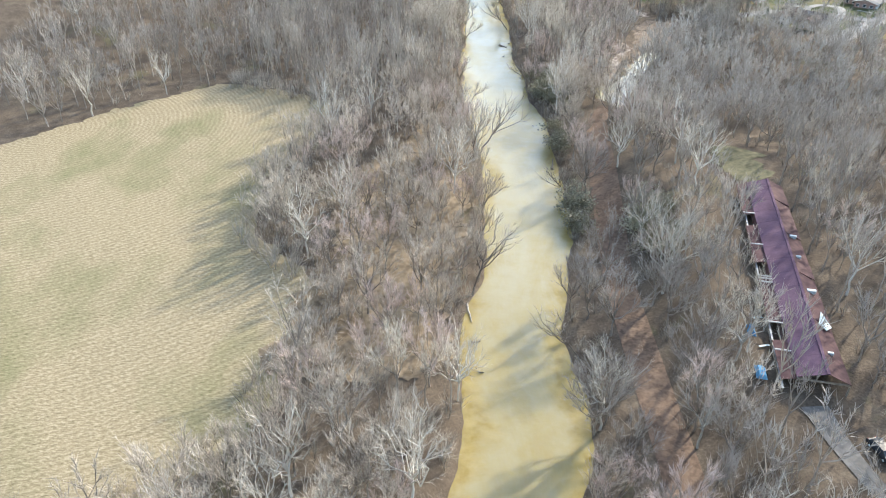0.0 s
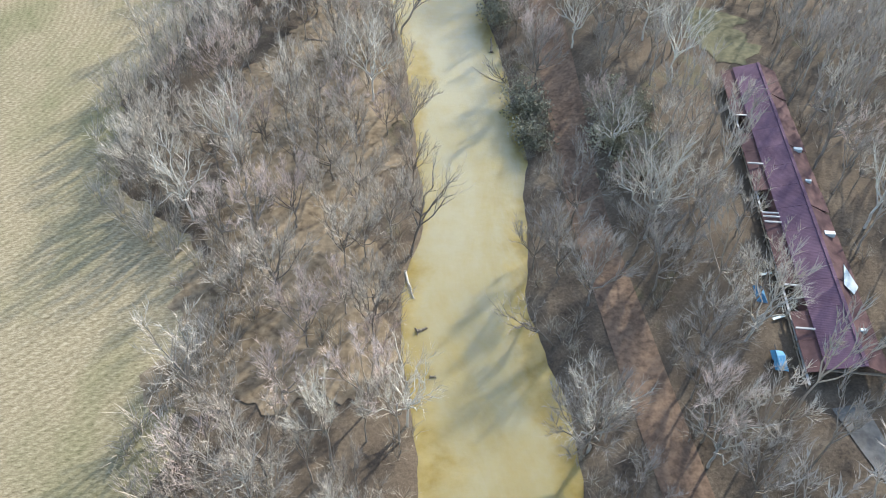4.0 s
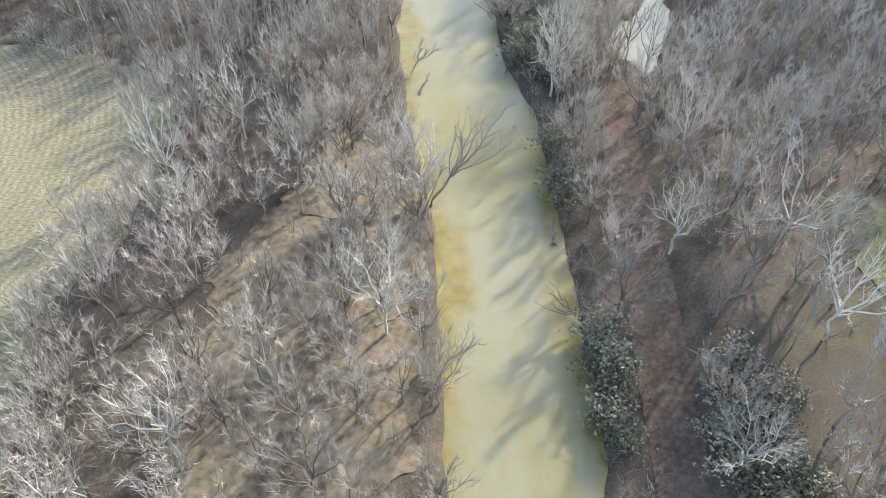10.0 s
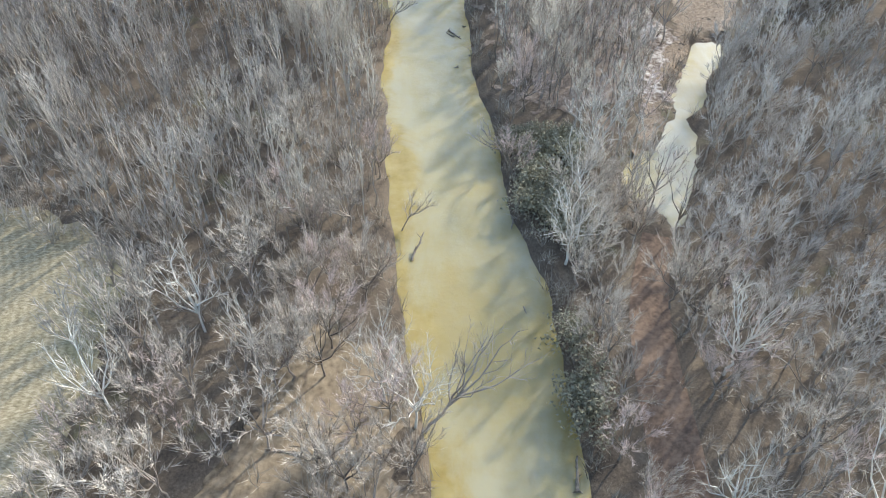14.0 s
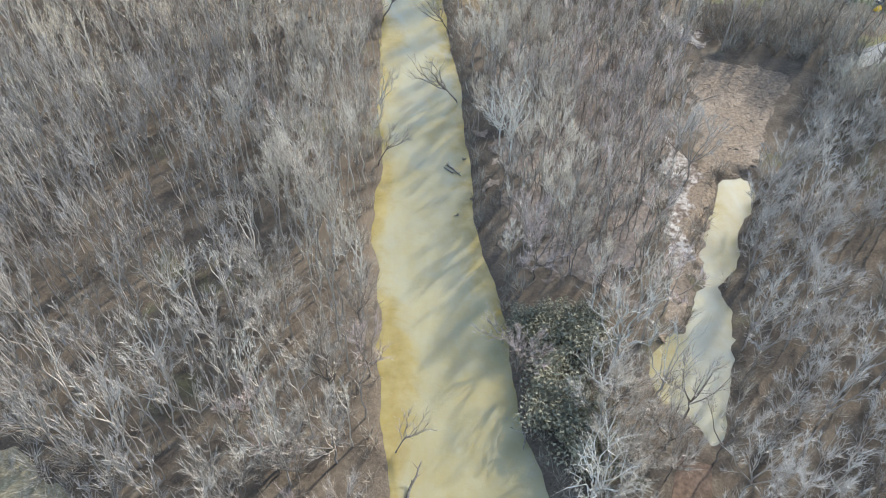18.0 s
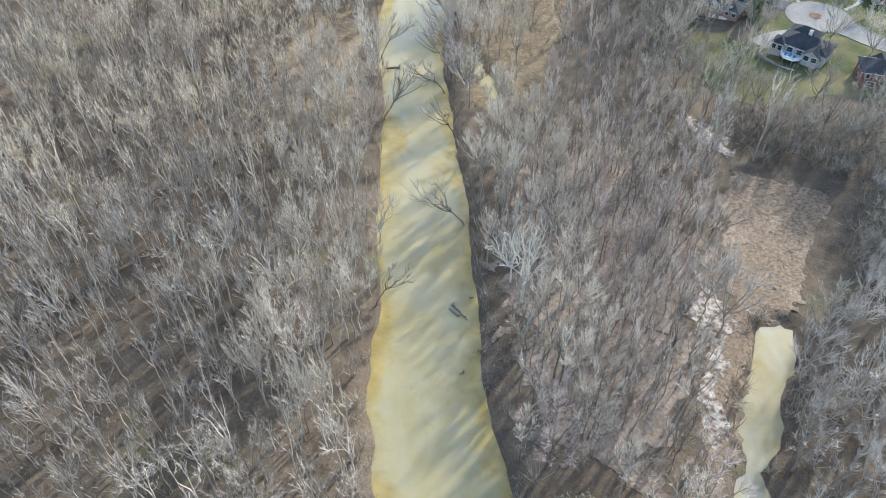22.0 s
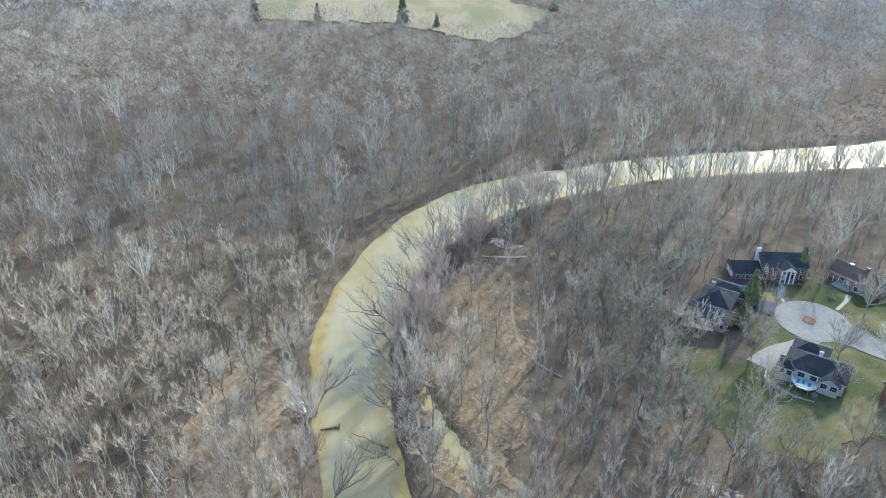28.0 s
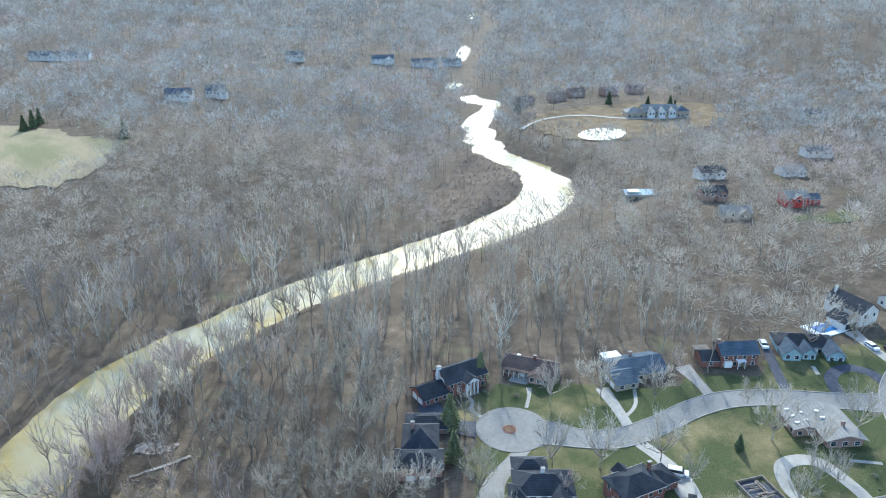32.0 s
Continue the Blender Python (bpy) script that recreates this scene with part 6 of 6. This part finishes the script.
# A dense stand of narrow pale-stemmed trees west of the river.
X, Y, rng = scatter(-80, 12, 220, 412, 3.9, 46)
ok = open_ground(X, Y, 1.5) & inside(X + ripple(X, Y, 5, 3) * 5, Y + ripple(X, Y, 6, 5) * 6, NARROWS) & (rng.random(X.size) < 0.8)
X, Y = X[ok], Y[ok]
turns, sizes, pick = rng.uniform(0, 2 * np.pi, X.size), rng.uniform(0.6, 1.08, X.size), ripple(X, Y, 8, 6) + rng.normal(0, 0.5, X.size)
pick -= 0.9 * step(-X, 18, 40) * (1 - step(Y, 290, 325))
# The northern part takes the tan with sun warmth in it.
warm = Y + ripple(X, Y, 9, 4) * 12 > 318
wood_of((pick > -0.1) & warm, "narrow_tan_woods", NARROW, [BARK_LIGHT, TWIG_SUN_TAN], "dense stand of narrow bare trees, tan twigs coloured sun-warm")
wood_of((pick > -0.1) & ~warm, "narrow_woods", NARROW, [BARK_LIGHT, TWIG_PALE], "dense stand of narrow bare trees with pale stems")
wood_of(pick <= -0.1, "narrow_dusky_woods", NARROW, [BARK_MID, TWIG_DUSK], "dense stand of narrow grey-brown bare trees")

X, Y, rng = scatter(-110, 150, 25, 470, 5.0, 5)
ok = open_ground(X, Y, 0.2) & (rng.random(X.size) < 0.55)
X, Y = X[ok], Y[ok]
shore = scatter(-60, 60, 30, 460, 2.6, 6)
bank = off_line(shore[0], shore[1], RIVER_LINE)
hug = (bank > 0.1) & (bank < 3.0) & (shore[2].random(bank.size) < 0.8)
X, Y = np.r_[X, shore[0][hug]], np.r_[Y, shore[1][hug]]
shore = scatter(40, 104, 215, 300, 1.7, 16)
bank = off_line(shore[0], shore[1], POND_LINE)
hug = (bank > 0.2) & (bank < 3.0) & (shore[2].random(bank.size) < 0.25)
X, Y = np.r_[X, shore[0][hug]], np.r_[Y, shore[1][hug]]
n = np.arange(X.size)
mass("brush", BRUSH, np.c_[X, Y, rng.uniform(0.6, 1.3, X.size), rng.uniform(0, 6.28, X.size), n % 4], [BARK, TWIG_OLIVE], "low bare undergrowth between the trees", "undergrowth")

# A belt of brush and saplings along the edge of the hay field.
X, Y, rng = scatter(-75, -12, 56, 262, 2.3, 36)
rim = off_line(X, Y, [(px, py, 0.0) for px, py in HAY[2:17]])
ok = (rim < 5.5) & (rng.random(X.size) < 0.75) & (off_line(X, Y, RIVER_LINE) > 1.5)
X, Y = X[ok], Y[ok]
mass("field_edge_brush", BRUSH, np.c_[X, Y, rng.uniform(0.7, 1.7, X.size), rng.uniform(0, 6.28, X.size), np.arange(X.size) % 4], [BARK_MID, TWIG], "grey bare brush along the edge of the hay field", "undergrowth")

X, Y, rng = scatter(94, 140, 286, 364, 2.5, 26)
ok = inside(X, Y, [(98, 362), (112, 352), (122, 350), (133, 342), (130, 332), (128, 318), (134, 300), (110, 290), (96, 320)]) & open_ground(X, Y)
X, Y = X[ok], Y[ok]
mass("thicket", BRUSH, np.c_[X, Y, rng.uniform(0.9, 1.6, X.size), rng.uniform(0, 6.28, X.size), np.arange(X.size) % 4], [BARK, TWIG_OLIVE], "tangled olive-brown thicket below the lawns", "undergrowth")

X, Y, rng = scatter(-1300, 2400, 60, 2700, 9.3, 9)
reach = np.hypot(X - 20, Y - 300)
ok = (~((X > -150) & (X < 215) & (Y > 30) & (Y < 560))) & (np.abs(np.arctan2(X - 16, Y - 150) - 0.5) < 0.95) & (rng.random(X.size) < np.clip((430 / np.maximum(reach, 1)) ** 1.5, 0.07, 1))
X, Y, reach = X[ok], Y[ok], reach[ok]
ok = open_ground(X, Y)
X, Y, reach = X[ok], Y[ok], reach[ok]
n = np.arange(X.size)
size = rng.uniform(0.75, 1.15, X.size) * (1 + step(reach, 400, 1500) * 0.9)
spots = np.c_[X, Y, size, rng.uniform(0, 6.28, X.size), n % 5]
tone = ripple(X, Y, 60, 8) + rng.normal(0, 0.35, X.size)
close = reach < 430
mass("middle_woods", MIDDLE, spots[close & (tone < 0.6)], [BARK, TWIG], "grey-brown bare woods between the far houses")
mass("middle_russet_woods", MIDDLE, spots[close & (tone >= 0.6)], [BARK, TWIG_RUSSET], "reddish bare woods between the far houses")
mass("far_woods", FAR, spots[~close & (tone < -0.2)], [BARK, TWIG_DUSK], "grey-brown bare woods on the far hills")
# The middle tones take the twig colour that has haze mixed in.
mass("far_grey_woods", FAR, spots[~close & (tone >= -0.2) & (tone < 0.7)], [BARK, TWIG_FAR_HAZE], "bare woods on the far hills, twigs paled as by haze")
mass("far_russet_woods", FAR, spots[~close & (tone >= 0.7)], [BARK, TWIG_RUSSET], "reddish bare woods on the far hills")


# ---- single trees, shrubs and driftwood ----
def planted(kind, spots, name, label, group, category="tree"):
    for k, (x, y, size, turn) in enumerate(spots):
        tree_thing(name, SHAPES[kind][k % len(SHAPES[kind])], x, y, size, turn, label, group, category=category)


planted("leaning", [(6.0, 121.6, 1.25, 38), (9.6, 156.2, 0.62, 30), (10.6, 191.6, 1.1, 10), (30.5, 249, 0.75, 170), (8.6, 300, 0.7, 10), (28.5, 322, 0.9, 175), (29.5, 353, 0.95, 165), (28.5, 373.5, 1.0, 195),
                    (11.5, 362, 0.95, 15), *[(44 + k * 5.0 + 1.5 * math.sin(k * 5), 454 + 43 * (k / 23) ** 0.5 + 1.2 * math.cos(k * 3), 0.72 + 0.16 * math.sin(k * 7), 105 + 40 * math.sin(k * 2.3)) for k in range(24)], *[(205 + k * 9, 490 + 1.5 * math.sin(k * 3), 0.6, 100 + 30 * math.sin(k * 2)) for k in range(10)], (11.5, 392, 1.0, 20), (25, 100, 0.7, 160), (31.5, 165, 0.75, 185), (9, 232, 0.6, 20)], "leaning_tree", "dark bare tree leaning out over the river", "leaning trees over the river")
spots = []
for k, (bx, by, bw) in enumerate(RIVER_LINE[RIVER_LINE[:, 1] > 385][:34:2]):
    if by < 470:
        spots.append((bx + bw * (0.93 if by < 430 else 0.75) + 1.4 + 0.8 * math.sin(k * 3), by - (0 if by < 430 else 0.6 * bw), 0.95 + 0.2 * math.sin(k * 5), 165 + 35 * math.sin(k * 2.1)))
        spots.append((bx + bw + 5 + 2 * math.sin(k * 7), by - 5 + 2 * math.cos(k * 4), 1.0 + 0.2 * math.cos(k * 5), 120 + 80 * math.sin(k * 1.7)))
planted("ruddy", spots, "leaning_tree", "ruddy many-stemmed bare tree on the floodplain bank", "dark trees by the narrows")
rng = np.random.default_rng(17)
xs, ys = rng.uniform(24, 130, 900), rng.uniform(396, 498, 900)
gap = off_line(xs, ys, RIVER_LINE)
ok = (gap > 0.8) & (gap < 13) & (ys < 418 + 0.75 * xs)
planted("bank", [(x, y, rng.uniform(0.6, 1.05), rng.uniform(0, 360)) for x, y in zip(xs[ok][:46], ys[ok][:46])], "bare_tree", "bare ruddy-brown tree on the inner bank of the bend", "trees along the bend")
planted("sycamore", [(9.4, 192.4, 1.0, 40), (-23.5, 147.5, 1.05, 80), (-30, 134, 0.95, 200), (2.5, 90.5, 0.9, 10), (25.5, 83.5, 0.95, 100), (40, 79, 0.85, 0), (50, 94, 0.9, 30), (45.5, 119, 0.95, 200),
                     (-15.5, 60.5, 0.8, 50), (-3.5, 73, 0.75, 150), (-36, 62, 0.85, 250), (41, 58, 0.8, 20), (9.8, 318, 0.9, 70), (10, 386, 1.0, 130), (33, 366, 0.9, 240), (44.5, 139, 0.8, 15)],
        "sycamore_tree", "tall white-limbed bare sycamore beside the river", "white sycamores")
planted("yard", [(117, 386, 1.08, 0), (136, 380, 0.97, 40), (143, 371.5, 1.15, 90), (155.5, 363, 1.15, 130), (163, 334, 0.75, 200), (153, 326, 0.6, 300), (150, 305, 0.7, 60), (183, 337.5, 0.94, 10),
                  (197.5, 333, 1.08, 80), (192, 358, 0.61, 140), (114, 375, 0.74, 110), (107, 394, 1.01, 190), (103, 401, 1.08, 45), (148, 312, 0.6, 20), (181, 347, 1.15, 220),
                  (172.5, 333.5, 0.81, 10), (176, 330.5, 0.68, 60), (156, 396, 0.94, 15), (168, 388, 1.15, 75), (176, 376, 0.94, 310), (228, 356, 1.01, 40), (240, 347, 0.94, 0), (258, 339, 1.08, 90), (134.5, 403, 0.5, 20), (154, 354, 0.64, 170)],
        "yard_tree", "bare rounded shade tree standing on a lawn", "shade trees on the lawns")
planted("russet", [(129.5, 370.5, 0.55, 0)], "yard_tree", "small bare reddish tree beside a raised deck", "shade trees on the lawns")
planted("cedar", [(129.8, 407.5, 0.95, 0), (150.5, 416, 0.8, 50), (121.5, 398, 0.8, 20)], "cedar_tree", "soft olive-green cedar beside a house", "cedars")
planted("conifer", [(172.5, 351.5, 0.4, 100), (143.5, 325, 0.3, 20), (178, 712, 1.0, 0), (79, 697, 1.4, 10), (-6, 716, 1.3, 40), (30, 708, 0.9, 70), (98, 690, 0.7, 100),
                    (150, 775, 0.9, 0), (143, 768, 0.9, 30), (156, 782, 0.8, 60), (440, 640, 0.9, 0), (505, 570, 0.8, 20), (520, 560, 0.9, 60), (512, 552, 0.7, 90), (500, 600, 0.9, 10)],
        "conifer_tree", "dark green pointed conifer", "conifers")
rng = np.random.default_rng(12)
spots = []
for cx, cy, rx, ry, n in ((47.5, 142, 3.6, 11, 30), (38, 251, 7, 8, 26), (36, 234, 4.0, 10, 24), (32.5, 150, 1.6, 14, 10), (34.5, 200, 2, 14, 8)):
    for _ in range(n):
        a, r = rng.uniform(0, 2 * np.pi), np.sqrt(rng.random())
        spots.append((cx + rx * r * np.cos(a), cy + ry * r * np.sin(a), rng.uniform(0.7, 1.35), rng.uniform(0, 360)))
planted("bush", spots, "evergreen_bush", "dense dull-green evergreen honeysuckle bush on the floodplain", "evergreen bushes on the right bank", "shrub")
planted("bush", [(121, 391, 0.35, 0), (124, 394, 0.3, 30), (146, 367, 0.35, 60), (170.5, 333, 0.35, 0), (152, 404, 0.4, 50), (162, 402, 0.4, 20), (118.5, 371, 0.35, 80), (122, 369.5, 0.35, 0), (147.5, 411, 0.3, 0), (136, 417, 0.3, 10), (207, 366, 0.35, 0),
                 (189, 321, 0.35, 0), (194, 324, 0.4, 30), (184, 325, 0.3, 10)], "garden_shrub", "low clipped evergreen garden shrub", "garden shrubs", "shrub")


def log(x, y, turn, L, r, label, mat=None, tip=0.0, roots=True, z=None):
    """A fallen trunk with a root plate or broken stubs."""
    root = thing("driftwood_log", x, y, turn, label, "log", "driftwood", z=(max(height(x, y), -0.05) if z is None else z))
    g = np.random.default_rng(int(abs(x * 7 + y)))
    u = np.linspace(0, 1, 6)
    line = np.c_[u * L, g.normal(0, 0.05 * L, 6) * u * (1 - u) * 2, 0.12 + u * tip]
    v, f = tube(line, r * (1 - 0.6 * u), 7)
    me = mesh_of("trunk", v, f, [mat or DRIFT], smooth=True)
    new("trunk", me).parent = root
    for k in range(3):
        at = line[2 + k] if k < 3 else line[1]
        d = np.array([0.5, g.normal(0, 0.7), g.uniform(0.2, 0.9)]) * L * 0.16
        v, f = tube(np.array([at, at + d * 0.5, at + d + (0, 0, 0.1)]), [r * 0.4, r * 0.28, 0.02], 4)
        new("branch_stub", mesh_of("branch_stub", v, f, [mat or DRIFT], smooth=True)).parent = root
    if roots:
        for k in range(6):
            a = k * 1.05
            d = np.array([-0.35, math.cos(a), math.sin(a)]) * r * 2.4
            v, f = tube(np.array([(0, 0, 0.12), d * 0.6 + (0, 0, 0.12), d + (0, 0, 0.12)]), [r * 0.5, r * 0.3, 0.03], 4)
            new("root", mesh_of("root", v, f, [mat or DRIFT], smooth=True)).parent = root
    return root


WATER_Z = 0.0
log(5.6, 106.3, 15, 1.6, 0.32, "pale broken stump lying in the shallows", z=WATER_Z)
log(4.9, 118.5, -82, 6.0, 0.24, "bleached trunk stranded along the muddy bank", plain("bleached_wood", (0.36, 0.32, 0.26), (0.56, 0.52, 0.45), 2.0), roots=False, z=WATER_Z)
log(10.6, 224.6, 62, 5.2, 0.26, "dark trunk sticking out of the river", tip=2.2, roots=False, z=-0.1)
log(30.4, 181.4, 80, 4.6, 0.3, "dark snag leaning against the bank", tip=1.0, z=WATER_Z)
log(23.8, 299.4, -58, 4.6, 0.28, "dark tangle of driftwood in mid river", z=WATER_Z)
log(24.6, 296.6, 130, 2.6, 0.2, "short drift log beside a larger one", z=WATER_Z)
log(16.6, 387.0, 178, 4.0, 0.45, "dark driftwood raft in the narrows", z=WATER_Z)
log(26.6, 378.5, 142, 9.5, 0.22, "fallen tree lying across the narrows", tip=0.3, z=0.15)
log(-33.0, 55.8, -160, 6.5, 0.2, "dark forked branch reaching over the water", tip=0.2, roots=False, z=0.1)
log(-46, 53, 40, 1.8, 0.14, "short dark stick in the water", roots=False, z=WATER_Z)
log(29.6, 233.5, -105, 2.8, 0.2, "short trunk stranded at the bank", z=WATER_Z)
log(28.2, 213, -80, 1.4, 0.14, "small dark stick in the current", roots=False, z=WATER_Z)
log(57, 292, -32, 7.5, 0.26, "fallen trunk on the floodplain")
log(1.5, 166, 25, 6.5, 0.3, "fallen grey trunk among the trees")
log(-10, 190, -15, 7.5, 0.3, "fallen grey trunk among the trees")
log(68.5, 262, 160, 7, 0.22, "dead trunk lying across the neck of the pond", z=0.2)
log(86, 316, 20, 6, 0.16, "thin dead trunk on the mudflat")
for x, y in ((8.4, 139), (9.7, 134), (7.6, 147), (27.5, 288), (24.2, 283.5), (27.3, 301), (6.6, 98)):
    log(x, y, (x * 53) % 360, 0.8, 0.18, "small dark snag breaking the water", z=WATER_Z)

# Ice-white shallow flood patches and silt beyond the narrows.
patch([(70, 460), (73, 464), (78, 459), (81, 456), (78, 453), (74, 456)], 0.8, PALE_SILT, "silt_patch", "pale silt patch near the river bend", "silt", 0.16, 0.8)
lane([(80, 449, 0.6), (74, 450, 0.5), (66, 452, 0.5)], PALE_SILT, "silt_channel", "narrow pale dry channel", "silt", 0.2)

lane([(71, 436, 0.35), (70.1, 431.8, 0.35), (67, 422, 0.35), (65.2, 412, 0.3), (64.8, 405, 0.3), (67.4, 397.4, 0.3), (71, 392, 0.25)], plain("worn_dirt", (0.17, 0.135, 0.095), (0.31, 0.255, 0.185), 1.0, 1.0), "dirt_path", "narrow worn dirt path across the flood meadow", "path", 0.2)

# Beaten-down dry grass and reeds on the flood meadow and the reed flat.
rng = np.random.default_rng(31)
for poly, count, size, name, label in ((FLOOD_GRASS, 9000, 1.0, "dry_grass", "beaten-down straw-brown grass tufts on the flood meadow"), (POINT_BAR, 6000, 2.6, "reeds", "brown standing reeds inside the river bend")):
    px, py = np.array(poly).T
    xs, ys = rng.uniform(px.min(), px.max(), count), rng.uniform(py.min(), py.max(), count)
    keep = inside(xs, ys, poly) & (ripple(xs, ys, 3.0, 11) > -0.35)
    xs, ys = xs[keep], ys[keep]
    d = np.c_[rng.normal(-0.4, 0.5, len(xs)), rng.normal(-0.6, 0.4, len(xs)), rng.uniform(0.2, 0.8, len(xs))]
    v, f = slivers(np.c_[xs, ys, land(xs, ys) + 0.05], unit(d), rng.uniform(0.5, 1.4, len(xs)) * size, 0.07 * size, rng)
    tagged(new(name, mesh_of(name, v, f, [TWIG_SUN_TAN if size < 2 else TWIG_RUSSET])), label, "grass", kind="stuff")

# Debris strewn over the mudflat.
rng = np.random.default_rng(21)
n = 2600
xs, ys = rng.uniform(54, 110, n), rng.uniform(248, 346, n)
keep = inside(xs, ys, FLATS)
xs, ys = xs[keep], ys[keep]
zs = land(xs, ys) + 0.12
d = np.c_[rng.normal(0, 1, (len(xs), 2)), np.abs(rng.normal(0, 0.2, len(xs)))]
d /= np.linalg.norm(d, axis=1)[:, None]
v, f = slivers(np.c_[xs, ys, zs], d, rng.uniform(0.5, 1.8, len(xs)), 0.1, rng)
tagged(new("mudflat_debris", mesh_of("mudflat_debris", v, f, [BARK])), "dark twigs and drift strewn over the mud", "debris", kind="stuff")

# Mailboxes and lamp posts along the street.
for x, y in ((157.6, 368.3), (199, 355.8), (179, 322.6), (184.5, 316.8), (190, 319.5), (233.8, 336.6), (206.6, 348.8)):
    post = thing("mailbox", x, y, 20, "small dark mailbox on a post at the kerb", "mailbox", "mailboxes along the street")
    part("post", box(-0.06, 0.06, -0.06, 0.06, -0.3, 1.05), WOOD, post)
    part("letter_box", cyl(0, 0, -0.28, 0.28, 0.14, 10), CAR_DARK, post).matrix_local = pose(0, 0, 1.15, 90)
lamp = thing("street_lamp", 208.2, 333.8, 0, "thin dark street lamp at the junction", "lamp post")
part("pole", cyl(0, 0, -0.3, 5.5, 0.09, 8, r1=0.06), CAR_DARK, lamp)
part("lantern", cyl(0, 0, 5.5, 6.0, 0.2, 8, r1=0.26), SHEET_PALE, lamp)
